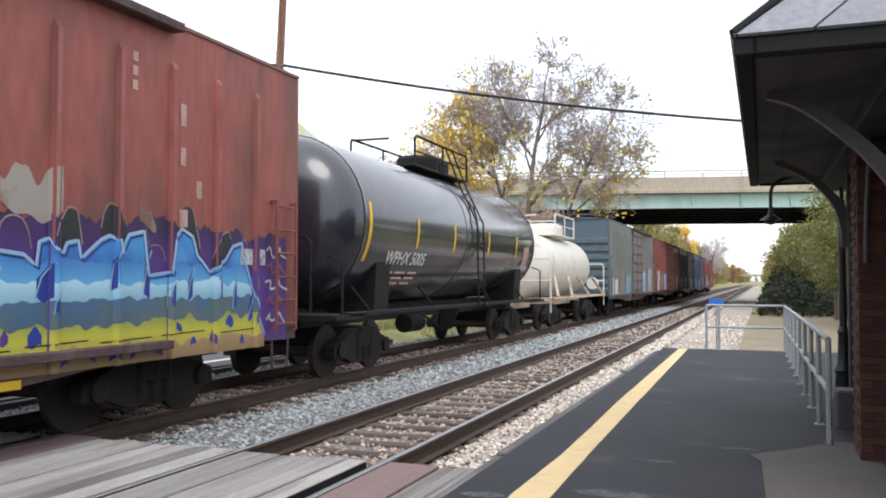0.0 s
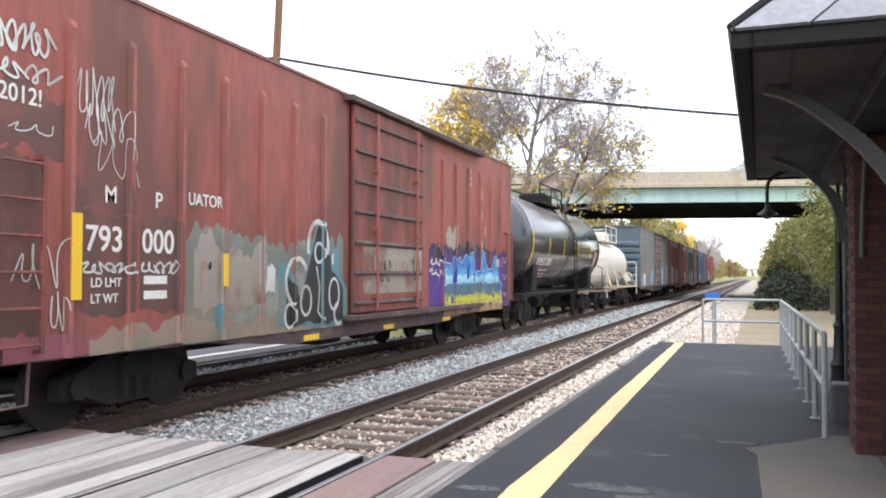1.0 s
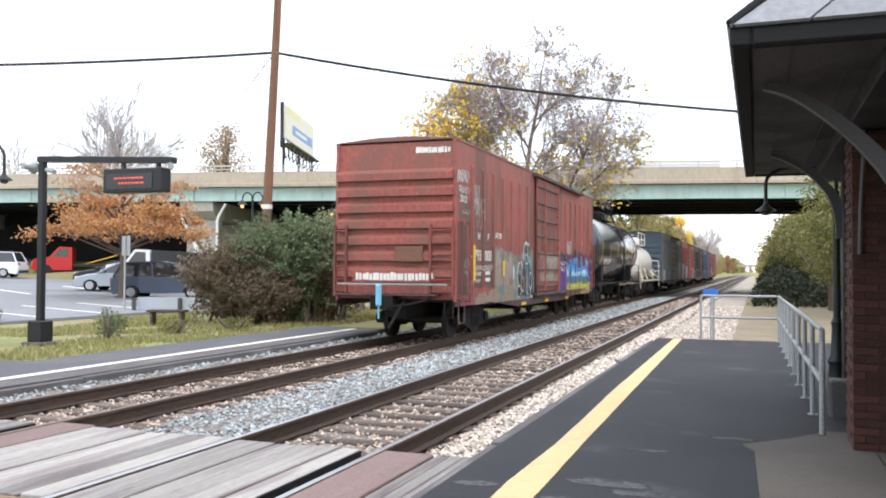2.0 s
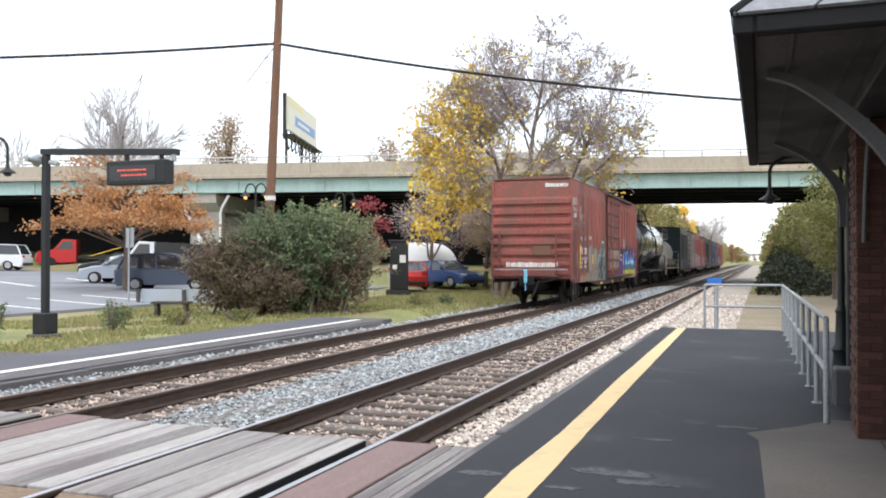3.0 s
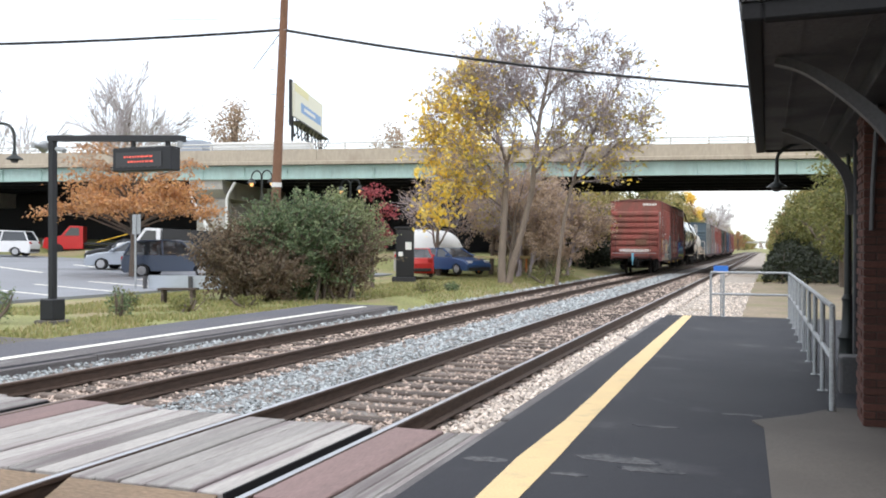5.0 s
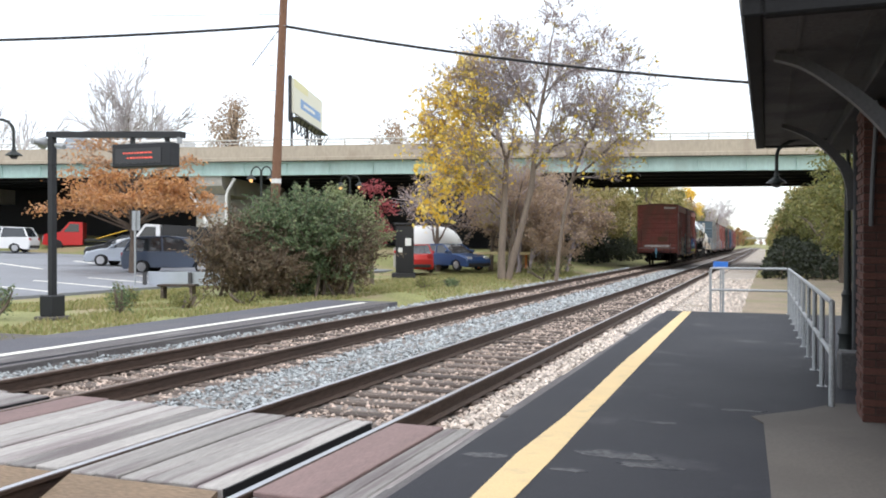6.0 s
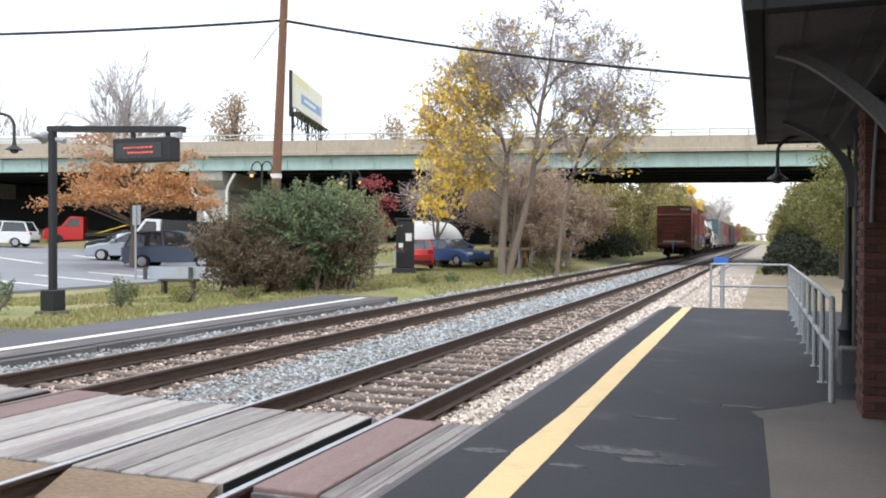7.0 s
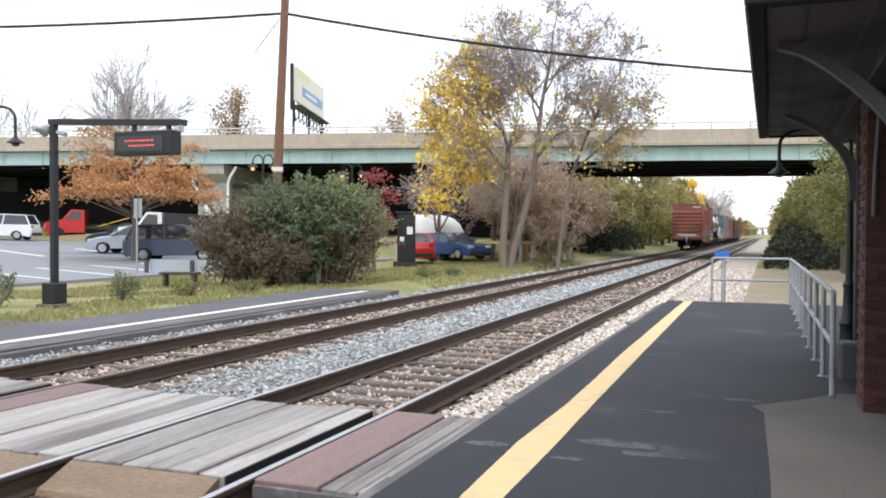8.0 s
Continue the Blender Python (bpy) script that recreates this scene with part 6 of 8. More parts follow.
# ---- departure sign on its gantry ----
def gantry():
    t = thing("sign_gantry", pose(-14.12, 14.14, 0.0), "black steel gantry carrying an electronic departure sign", "sign gantry")
    part("footing", Solid().box(-0.26, 0.26, -0.26, 0.26, -0.3, 0.06, 0.02), M_CONCRETE, t, "concrete footing", smooth=False)
    part("base_cover", Solid().box(-0.18, 0.18, -0.18, 0.18, 0.06, 0.5, 0.02), M_BLACK_STEEL, t, smooth=False)
    part("post", Solid().box(-0.068, 0.068, -0.068, 0.068, 0.48, 3.95, 0.012), M_BLACK_STEEL, t, smooth=False)
    part("arm", Solid().prism([(-0.09, 3.83), (3.33, 3.68), (3.33, 3.8), (-0.09, 3.95)], "y", -0.08, 0.08), M_BLACK_STEEL, t, smooth=False)
    for x in (2.1, 2.95):
        part("hanger", Solid().box(x - 0.04, x + 0.04, -0.03, 0.03, 3.57, 3.74), M_BLACK_STEEL, t, smooth=False)
    b = part("sign_case", Solid().box(1.7, 3.14, -0.15, 0.15, 3.12, 3.6, 0.02), M_BLACK_STEEL, t, "black sign case", smooth=False)
    part("screen", Solid().box(1.8, 2.92, -0.162, -0.15, 3.2, 3.5), mat("dark_sign_screen", (0.035, 0.035, 0.04), 0.35, vary=0.15, bump=0), b, "dark display screen", smooth=False)
    glow = mat("red_display_dots", (0.9, 0.12, 0.08), 0.5, vary=0.1, bump=0, glow=0.35)
    rng = random.Random(4)
    for row in range(2):
        x = 2.0 + 0.1 * row
        while x < 2.72:
            w = rng.uniform(0.03, 0.09)
            s = Solid().box(x, x + w, -0.166, -0.1625, 3.39 - row * 0.1, 3.42 - row * 0.1)
            x += w + 0.025
            part("display_text", s, glow, b, "glowing red unreadable display text", smooth=False)
    part("loudspeaker", Solid().lathe([(0.0, -0.2), (0.05, -0.2), (0.06, -0.05), (0.14, 0.1), (0.13, 0.11), (0.0, 0.02)], (-0.24, -0.1, 3.72), "y", 14).turn(Matrix.Identity(4)), M_GALV, t, "grey horn loudspeaker")
    part("camera_box", Solid().tube((0.16, -0.05, 3.66), (0.42, -0.1, 3.6), 0.05, n=10), M_GALV, t)
    part("tip_light", Solid().lathe([(0.0, 0), (0.05, 0), (0.05, -0.12), (0.0, -0.14)], (3.28, -0.05, 3.69), "z", 10), M_GALV, t)


gantry()


# ---- utility pole and wires ----
def pole():
    t = thing("utility_pole", pose(-14.5, 23.4, 0), "tall brown wooden utility pole", "utility pole")
    part("pole_shaft", Solid().path([(0, 0, -0.3), (0.09, 0.05, 3.2), (0.28, 0.2, 9.0), (0.4, 0.3, 13.0)], [0.16, 0.15, 0.125, 0.11], 12), M_POLE, t)
    part("band", Solid().lathe([(0.15, -0.07), (0.158, -0.07), (0.158, 0.07), (0.15, 0.07)], (0.105, 0.06, 3.55), n=14), M_WHITE, t, "white band")
    s = Solid()
    for i in range(8):
        z = 5.6 + i * 0.4
        sg = 1 if i % 2 else -1
        part("climbing_step", Solid().tube((0.14 + sg * 0.1, 0.1, z), (0.14 + sg * 0.3, 0.1, z), 0.012, n=6), M_GALV, t)


pole()


def cable(name, pts, sag, r, label):
    s = Solid()
    out = []
    for (a, b), g in zip(zip(pts, pts[1:]), sag):
        a, b = Vector(a), Vector(b)
        for i in range(17):
            u = i / 16
            p = a.lerp(b, u)
            p.z -= g * 4 * u * (1 - u)
            out.append(p)
    s.path(out, r, 6)
    ob = part(name, s, M_WIRE, None)
    return tagged(ob, label, "cable")


WX, WY, WZ = -14.24, 23.55, 8.42
cable("overhead_cable", [(-40.0, 13.9, 8.35), (WX, WY, WZ), (8.0, 31.7, 6.3)], (0.5, 0.5), 0.042, "thick black cable slung from the wooden pole")
cable("overhead_cable", [(-40.0, 13.7, 9.1), (WX + 0.05, WY, WZ + 0.35), (-11.5, 19.0, 12.0)], (0.2, 0.0), 0.006, "thin black wire beside the pole")
cable("guy_wire", [(WX, WY, WZ), (WX - 0.9, WY - 0.3, WZ - 1.25)], (0.0,), 0.012, "short stay wire hanging from the pole")


# ---- billboard ----
def billboard():
    t = thing("billboard", pose(0, 0, 0), "roadside billboard with cream and blue poster on steel frame", "billboard")
    a, b = Vector((-53.35, 90.45, 0)), Vector((-58.3, 106.5, 0))
    d = (b - a).normalized()
    n = Vector((d.y, -d.x, 0))
    if n.x < 0:
        n = -n

    def panel(u0, u1, z0, z1, f0, f1):
        v = []
        for f in (f0, f1):
            for u, z in ((u0, z0), (u1, z0), (u1, z1), (u0, z1)):
                p = a.lerp(b, u) + n * f
                v.append((p.x, p.y, z))
        return Solid().add(v, [(0, 1, 2, 3), (7, 6, 5, 4), (0, 4, 5, 1), (1, 5, 6, 2), (2, 6, 7, 3), (3, 7, 4, 0)])

    board = part("board", panel(0, 1, 17.3, 21.4, 0, 0.3), mat("cream_poster", (0.75, 0.73, 0.62), 0.6, vary=0.05, bump=0), t, "cream poster board", smooth=False)
    part("poster_band", panel(0.2, 0.92, 18.3, 19.5, 0.305, 0.32), mat("blue_poster", (0.22, 0.36, 0.62), 0.6, vary=0.1, bump=0), board, "blue poster band", smooth=False)
    part("poster_band", panel(0.0, 0.45, 20.4, 21.4, 0.305, 0.32), mat("pale_yellow_poster", (0.75, 0.7, 0.42), 0.6, vary=0.08, bump=0), board, "pale yellow poster band", smooth=False)
    part("lettering_bar", panel(0.3, 0.7, 18.7, 19.1, 0.325, 0.34), M_WHITE, board, smooth=False)
    part("back_frame", panel(-0.02, 0.02, 16.2, 21.7, -0.35, -0.01), M_BLACK_STEEL, t, "dark steel back frame", smooth=False)
    part("catwalk", panel(-0.02, 1.02, 16.6, 16.75, -0.4, 1.1), M_BLACK_STEEL, t, "dark catwalk", smooth=False)
    for k in range(9):
        q, r = a.lerp(b, k / 8), a.lerp(b, (k + 0.5) / 8)
        part("strut", Solid().tube((q.x, q.y, 17.3), (r.x, r.y, 15.0), 0.09, n=5).tube((r.x, r.y, 15.0), (r.x + n.x, r.y + n.y, 16.6), 0.07, n=5), M_BLACK_STEEL, t)
        if k % 4 == 0:
            part("column", Solid().tube((q.x, q.y, -0.5), (q.x, q.y, 17.3), 0.16, n=8), M_BLACK_STEEL, t)


billboard()


# ---- vehicles ----
M_TYRE = mat("tyre_rubber", (0.015, 0.015, 0.016), 0.85, vary=0.2, bump=0.1)
M_RIM = mat("wheel_rim", (0.5, 0.5, 0.52), 0.35, 0.7, vary=0.15, bump=0)
M_GLASS = glass_mat("car_glass", (0.03, 0.035, 0.04))
M_CAR_TRIM = mat("black_car_trim", (0.02, 0.02, 0.022), 0.6, vary=0.2, bump=0)
M_HEADLAMP = mat("headlamp_glass", (0.6, 0.6, 0.6), 0.15, vary=0.05, bump=0)
M_TAILLAMP = mat("tail_lamp_red", (0.35, 0.01, 0.01), 0.25, vary=0.05, bump=0)
CAR_PAINT = {n: mat("car_paint_" + n, c, 0.4, 0.1, vary=0.06, scale=1, bump=0, coat=0.25) for n, c in (
    ("white", (0.75, 0.75, 0.75)), ("silver", (0.36, 0.4, 0.46)), ("slate_blue", (0.055, 0.075, 0.12)), ("red", (0.5, 0.015, 0.015)), ("blue", (0.03, 0.075, 0.2)), ("black", (0.012, 0.012, 0.014)))}

SHAPES = {  # body outline and glasshouse as (along, height), front at +x
    "sedan": (4.7, 1.45, [(-2.35, 0.35), (-2.38, 0.7), (-2.25, 0.95), (-1.6, 1.0), (0.75, 0.98), (1.6, 0.9), (2.2, 0.75), (2.36, 0.55), (2.34, 0.3)], [(-1.75, 0.97), (-1.0, 1.42), (0.1, 1.45), (1.05, 0.96)]),
    "suv": (4.6, 1.72, [(-2.28, 0.42), (-2.32, 0.8), (-2.2, 1.05), (0.95, 1.06), (1.7, 0.98), (2.2, 0.85), (2.3, 0.6), (2.28, 0.36)], [(-2.15, 1.03), (-1.85, 1.66), (-0.2, 1.72), (0.45, 1.62), (1.2, 1.03)]),
}


def car(kind, colour, x, y, z, heading, label):
    L, H, body, house = SHAPES[kind]
    t = thing("car", pose(x, y, z, 0, 0, heading), label, "car", "parked cars")
    w = 0.9
    m = CAR_PAINT[colour]
    r = 0.33
    wheels = (-L * 0.29, L * 0.31)
    low = [(L / 2 - 0.12, 0.22)]
    for wx in reversed(wheels):
        for i in range(7):
            a = math.pi * i / 6
            low.append((wx + (r + 0.06) * math.cos(a), 0.3 + (r + 0.06) * math.sin(a)))
    low.append((-L / 2 + 0.12, 0.22))
    out = body + low
    s = Solid()
    n = len(out)
    for yy, k in ((-w, 0.0), (-w + 0.08, 1), (w - 0.08, 1), (w, 0.0)):
        for (px, pz) in out:
            f = 1.0 if k else 0.97
            dz = 0 if k or pz < 0.6 else -0.05
            s.v.append((px * f, yy, pz + dz))
    for j in range(3):
        for i in range(n):
            s.f.append((j * n + i, j * n + (i + 1) % n, (j + 1) * n + (i + 1) % n, (j + 1) * n + i))
    s.f += [tuple(range(n)), tuple(range(3 * n, 4 * n))]
    part("body", s, m, t)
    g = Solid()
    h = len(house)
    zmin = house[0][1]
    for sg in (-1, 1):
        for px, pz in house:
            inset = 0.05 + 0.17 * (pz - zmin) / (H - zmin)
            g.v.append((px, sg * (w - inset), pz))
    g.f = [tuple(range(h)), tuple(range(h, 2 * h))] + [(i, i + 1, h + i + 1, h + i) for i in range(h - 1)]
    part("glasshouse", g, M_GLASS, t, "dark window glass", smooth=False)
    roof = Solid()
    tops = [p for p in house if p[1] > zmin + 0.3]
    for sg in (-1, 1):
        roof.prism([(px, pz) for px, pz in tops] + [(px, pz + 0.025) for px, pz in reversed(tops)], "y", -(w - 0.2), (w - 0.2)) if sg > 0 else None
    part("roof_panel", roof, m, t, smooth=False)
    for sg in (-1, 1):
        ys = lambda pz: sg * (w - 0.035 - 0.17 * (pz - zmin) / (H - zmin))
        ends = [(house[0], tops[0]), (house[-1], tops[-1])]
        mid = ((house[0][0] + house[-1][0]) / 2 + 0.1, zmin), ((house[0][0] + house[-1][0]) / 2, H - 0.02)
        for a, b in ends + [mid]:
            part("window_pillar", Solid().tube((a[0], ys(a[1]), a[1]), (b[0], ys(b[1]), b[1]), 0.045, n=6), m, t)
        for a, b in zip(tops, tops[1:]):
            part("roof_rail", Solid().tube((a[0], ys(a[1]), a[1]), (b[0], ys(b[1]), b[1]), 0.035, n=6), m, t)
    for wx in wheels:
        for sg in (-1, 1):
            o = (wx, sg * (w - 0.1), r)
            wh = part("wheel", Solid().lathe([(0.0, -0.1), (r * 0.66, -0.1), (r * 0.9, -0.1), (r, -0.06), (r, 0.06), (r * 0.9, 0.1), (r * 0.66, 0.1), (0.0, 0.1)], o, "y", 20), M_TYRE, t)
            s = Solid().lathe([(0.0, -0.008), (r * 0.62, -0.012), (r * 0.62, 0.012), (0.0, 0.008)], (wx, sg * (w + 0.004), r), "y", 16)
            for i in range(5):
                a = 2 * math.pi * i / 5
                s.tube((wx, sg * (w + 0.02), r), (wx + r * 0.58 * math.cos(a), sg * (w + 0.012), r + r * 0.58 * math.sin(a)), 0.025, n=5)
            part("rim", s, M_RIM, wh, "alloy rim")
    for sg in (-1, 1):
        part("headlight", Solid().box(L / 2 - 0.28, L / 2 - 0.06, sg * 0.62 - 0.17, sg * 0.62 + 0.17, 0.62, 0.78, 0.03), M_HEADLAMP, t)
        part("tail_light", Solid().box(-L / 2 - 0.01, -L / 2 + 0.14, sg * 0.72 - 0.13, sg * 0.72 + 0.13, 0.72, 0.98, 0.03), M_TAILLAMP, t)
        part("mirror", Solid().box(house[-1][0] - 0.35, house[-1][0] - 0.2, sg * 0.98 - 0.09, sg * 0.98 + 0.09, zmin + 0.02, zmin + 0.16, 0.03), m, t)
    part("bumper", Solid().box(L / 2 - 0.2, L / 2 + 0.03, -0.8, 0.8, 0.25, 0.45, 0.05), M_CAR_TRIM, t, smooth=False)
    part("bumper", Solid().box(-L / 2 - 0.03, -L / 2 + 0.2, -0.8, 0.8, 0.3, 0.5, 0.05), M_CAR_TRIM, t, smooth=False)
    return t


def lz(x, y):
    return lot_height(x, y) + 0.03


car("suv", "slate_blue", -25.7, 33.2, lz(-25.7, 33) - 0.06, 20, "dark slate-blue estate car parked in the car park")
car("sedan", "silver", -30.6, 36.2, lz(-30.6, 34), 198, "silver-blue sedan parked in the car park")
car("sedan", "white", -54.5, 44.0, lz(-54.5, 38), 160, "white sedan parked at the far side of the car park")
car("suv", "white", -48.3, 43.8, lz(-48.3, 39.6), 205, "white estate car parked at the far side of the car park")
car("sedan", "black", -36.6, 42.6, lz(-36.6, 42.6), 200, "black sedan parked under the bridge")
car("sedan", "red", -17.3, 41.8, 0.1, 114, "bright red sedan parked behind the bushes")
car("sedan", "blue", -16.6, 45.4, 0.12, -28, "dark blue sedan parked behind the bushes")


def truck(x, y, z, heading, cab, label, bed):
    t = thing("truck", pose(x, y, z, 0, 0, heading), label, "truck", "parked trucks")
    m = CAR_PAINT[cab]
    part("cab", Solid().prism([(0.6, 0.55), (0.6, 2.2), (1.5, 2.25), (2.1, 1.5), (3.2, 1.35), (3.35, 0.6), (2.9, 0.5)], "y", -0.95, 0.95), m, t, smooth=False)
    gl = Solid().prism([(1.56, 2.13), (2.12, 1.52), (2.15, 1.53), (1.6, 2.16)], "y", -0.8, 0.8)
    for sg in (-1, 1):
        a, b = sorted((sg * 0.945, sg * 0.962))
        gl.prism([(0.85, 1.5), (0.85, 2.08), (1.45, 2.1), (1.9, 1.5)], "y", a, b)
    part("windows", gl, M_GLASS, t, "dark cab windows", smooth=False)
    part("chassis", Solid().box(-3.2, 3.0, -0.4, 0.4, 0.55, 0.8, 0.02), M_CAR_TRIM, t, smooth=False)
    if bed == "dump":
        part("dump_body", Solid().prism([(-3.3, 0.95), (0.45, 0.95), (0.45, 2.2), (-3.1, 2.0)], "y", -1.05, 1.05), CAR_PAINT["black"], t, "black dump body", smooth=False)
    elif bed == "flat":
        part("flat_bed", Solid().box(-3.3, 0.5, -1.05, 1.05, 0.85, 1.0, 0.02), M_CAR_TRIM, t, "dark flat bed", smooth=False)
        part("tow_boom", Solid().tube((-0.2, 0, 1.0), (-3.2, 0, 1.9), 0.045, n=8), M_REFLECT, t, "yellow tow boom")
    else:
        part("box_body", Solid().box(-3.3, 0.4, -1.1, 1.1, 0.9, 2.5, 0.05), CAR_PAINT["black"], t, "black box body", smooth=False)
        for i in range(2):
            part("notice_plate", Solid().box(-3.32, -3.305, -0.7 + i * 0.8, -0.35 + i * 0.8, 1.5, 1.95), M_WHITE, t, "white plate", smooth=False)
    for wx in (-2.2, 2.4):
        for sg in (-1, 1):
            part("wheel", Solid().lathe([(0.0, -0.15), (0.3, -0.14), (0.42, -0.13), (0.47, -0.08), (0.47, 0.08), (0.42, 0.13), (0.3, 0.14), (0.0, 0.15)], (wx, sg * 0.9, 0.47), "y", 18), M_TYRE, t)
    part("grille", Solid().box(3.3, 3.4, -0.6, 0.6, 0.7, 1.2, 0.02), M_GALV, t, smooth=False)
    return t


truck(-47.0, 51.0, lz(-47.0, 43.6), 215, "red", "red tow truck with a yellow boom", "flat")
truck(-32.2, 41.6, lz(-32.2, 41.6), 195, "white", "white truck with a black dump body", "dump")


def cabinet():
    t = thing("equipment_cabinet", pose(-15.75, 36.9, 0.0, 0, 0, 22), "tall black equipment cabinet with white plates", "cabinet")
    part("case", Solid().box(-0.42, 0.42, -0.4, 0.4, 0.25, 2.45, 0.03), CAR_PAINT["black"], t, smooth=False)
    part("hood", Solid().box(-0.5, 0.5, -0.48, 0.48, 2.452, 2.55, 0.02), CAR_PAINT["black"], t, smooth=False)
    part("plate", Solid().box(0.02, 0.3, -0.415, -0.402, 1.5, 1.85), M_WHITE, t, "white plate", smooth=False)
    part("plate", Solid().box(-0.3, -0.1, -0.415, -0.402, 1.2, 1.4), M_WHITE, t, "white plate", smooth=False)
    part("plinth", Solid().box(-0.6, 0.5, -0.5, 0.5, -0.2, 0.249, 0.02), M_CAR_TRIM, t, smooth=False)


cabinet()



def shed():
    t = thing("storage_tank", pose(-19.3, 49.0, 0.1), "long grey storage tank with a white rounded top", "tank")
    s = Solid()
    s.prism([(-1.5, -0.1), (1.5, -0.1), (1.5, 1.25), (-1.5, 1.25)], "y", -2.0, 2.4)
    part("tank_body", s, M_PIER, t, smooth=False)
    part("tank_top", Solid().lathe(tank_profile(1.48, -2.2, 2.6, 0.6), (0, 0, 1.1), "y", 28), M_WHITE, t, "white rounded top")


shed()


def barrier(x, y, z, heading, label):
    t = thing("road_barrier", pose(x, y, z, 0, 0, heading), label, "barrier", "barriers by the car park")
    part("bar", Solid().box(-1.6, 1.6, -0.03, 0.03, 0.75, 0.9, 0.01), mat("pale_yellow_barrier", (0.65, 0.55, 0.3), 0.6, vary=0.1), t, smooth=False)
    for sx in (-1.3, 1.3):
        part("leg", Solid().box(sx - 0.05, sx + 0.05, -0.25, 0.25, 0.0, 0.74, 0.01), mat("orange_barrier_leg", (0.7, 0.22, 0.06), 0.6, vary=0.15), t, smooth=False)


barrier(-13.6, 45.5, 0.25, 15, "pale yellow barrier with orange legs on the grass")


def guard_wall():
    t = thing("guard_barrier", pose(-19.7, 25.7, 0.0, 0, 0, 14), "low pale metal guard barrier at the car park edge", "barrier")
    part("panel", Solid().prism([(-0.08, 0.1), (0.02, 0.11), (0.05, 0.24), (-0.02, 0.33), (0.05, 0.44), (0.0, 0.58), (-0.1, 0.58)], "x", -1.2, 2.2), mat("pale_grey_steel", (0.45, 0.49, 0.54), 0.45, 0.2, vary=0.1), t, smooth=False)
    for sx in (-1.3, 0.4, 2.1):
        part("post", Solid().box(sx - 0.06, sx + 0.06, -0.22, -0.1, -0.2, 0.56, 0.01), M_BRACKET, t, smooth=False)


guard_wall()


def parking_sign():
    t = thing("parking_sign", pose(-20.9, 24.7, 0), "grey sign seen from behind on a thin metal post", "sign")
    part("post", Solid().box(-0.035, 0.035, -0.02, 0.02, -0.2, 2.75, 0.005), M_GALV, t, smooth=False)
    part("plate", Solid().box(-0.16, 0.2, 0.025, 0.032, 2.05, 2.75), M_GALV, t, "grey sign plate", smooth=False)


parking_sign()


def bench():
    t = thing("bench", pose(-15.9, 20.6, 0, 0, 0, 18), "low dark bench beside the bushes", "bench")
    part("seat", Solid().box(-0.55, 0.55, -0.2, 0.2, 0.36, 0.42, 0.01), M_TIE, t, smooth=False)
    for sx in (-0.42, 0.42):
        part("leg", Solid().box(sx - 0.04, sx + 0.04, -0.16, 0.16, -0.05, 0.36, 0.008), M_TIE, t, smooth=False)


bench()


def bridge_truck():
    t = thing("road_truck", pose(0, 0, 7.62), "flatbed truck with a pale load crossing the bridge", "truck")
    part("bed", Solid().box(-5.5, 3.2, -1.2, 1.2, 0.9, 1.1, 0.02), M_CAR_TRIM, t, smooth=False)
    part("load", Solid().box(-5.0, 2.2, -1.1, 1.1, 1.1, 1.75, 0.08), M_WHITE, t, "pale low load", smooth=False)
    part("cab", Solid().prism([(-8.2, 0.5), (-8.2, 1.3), (-7.6, 1.55), (-7.2, 1.95), (-5.8, 1.95), (-5.8, 0.5)], "y", -1.1, 1.1), CAR_PAINT["silver"], t, smooth=False)
    for wx in (-7.2, -3.8, 1.2, 2.4):
        for sg in (-1, 1):
            part("wheel", Solid().lathe([(0.0, -0.14), (0.42, -0.13), (0.48, -0.08), (0.48, 0.08), (0.42, 0.13), (0.0, 0.14)], (wx, sg * 1.0, 0.49), "y", 16), M_TYRE, t)
    return t


ROAD_TRUCK = bridge_truck()


def far_bridge():
    t = thing("distant_bridge", pose(0, 520, 0), "small pale bridge over the line far away", "bridge")
    part("deck", Solid().box(-30, 12, 0, 8, 4.4, 5.4), M_PIER, t, smooth=False)
    for x in (-14, 5):
        part("column", Solid().box(x - 1, x + 1, 1, 7, -0.5, 4.4), M_PIER, t, smooth=False)


far_bridge()


# ---- trees, bushes and grass ----
L_YELLOW = leaf_mat("yellow_leaves", [(0.82, 0.54, 0.05), (0.92, 0.68, 0.1), (0.94, 0.78, 0.26), (0.74, 0.5, 0.09)])
L_OLIVE = leaf_mat("olive_yellow_leaves", [(0.42, 0.34, 0.07), (0.56, 0.45, 0.11), (0.34, 0.29, 0.09)])
L_BROWN = leaf_mat("dry_brown_leaves", [(0.42, 0.31, 0.22), (0.52, 0.39, 0.27), (0.34, 0.255, 0.2)])
L_ORANGE = leaf_mat("orange_leaves", [(0.52, 0.26, 0.1), (0.68, 0.38, 0.16), (0.42, 0.2, 0.09), (0.6, 0.38, 0.22)])
L_RED = leaf_mat("crimson_leaves", [(0.3, 0.06, 0.075), (0.4, 0.09, 0.1), (0.22, 0.06, 0.065)])
L_BUSH = leaf_mat("dark_green_leaves", [(0.105, 0.165, 0.08), (0.2, 0.27, 0.13), (0.06, 0.095, 0.05), (0.36, 0.41, 0.22)])
L_BUSH_PALE = leaf_mat("pale_green_leaves", [(0.2, 0.25, 0.11), (0.34, 0.38, 0.19), (0.14, 0.18, 0.08), (0.46, 0.47, 0.27)])
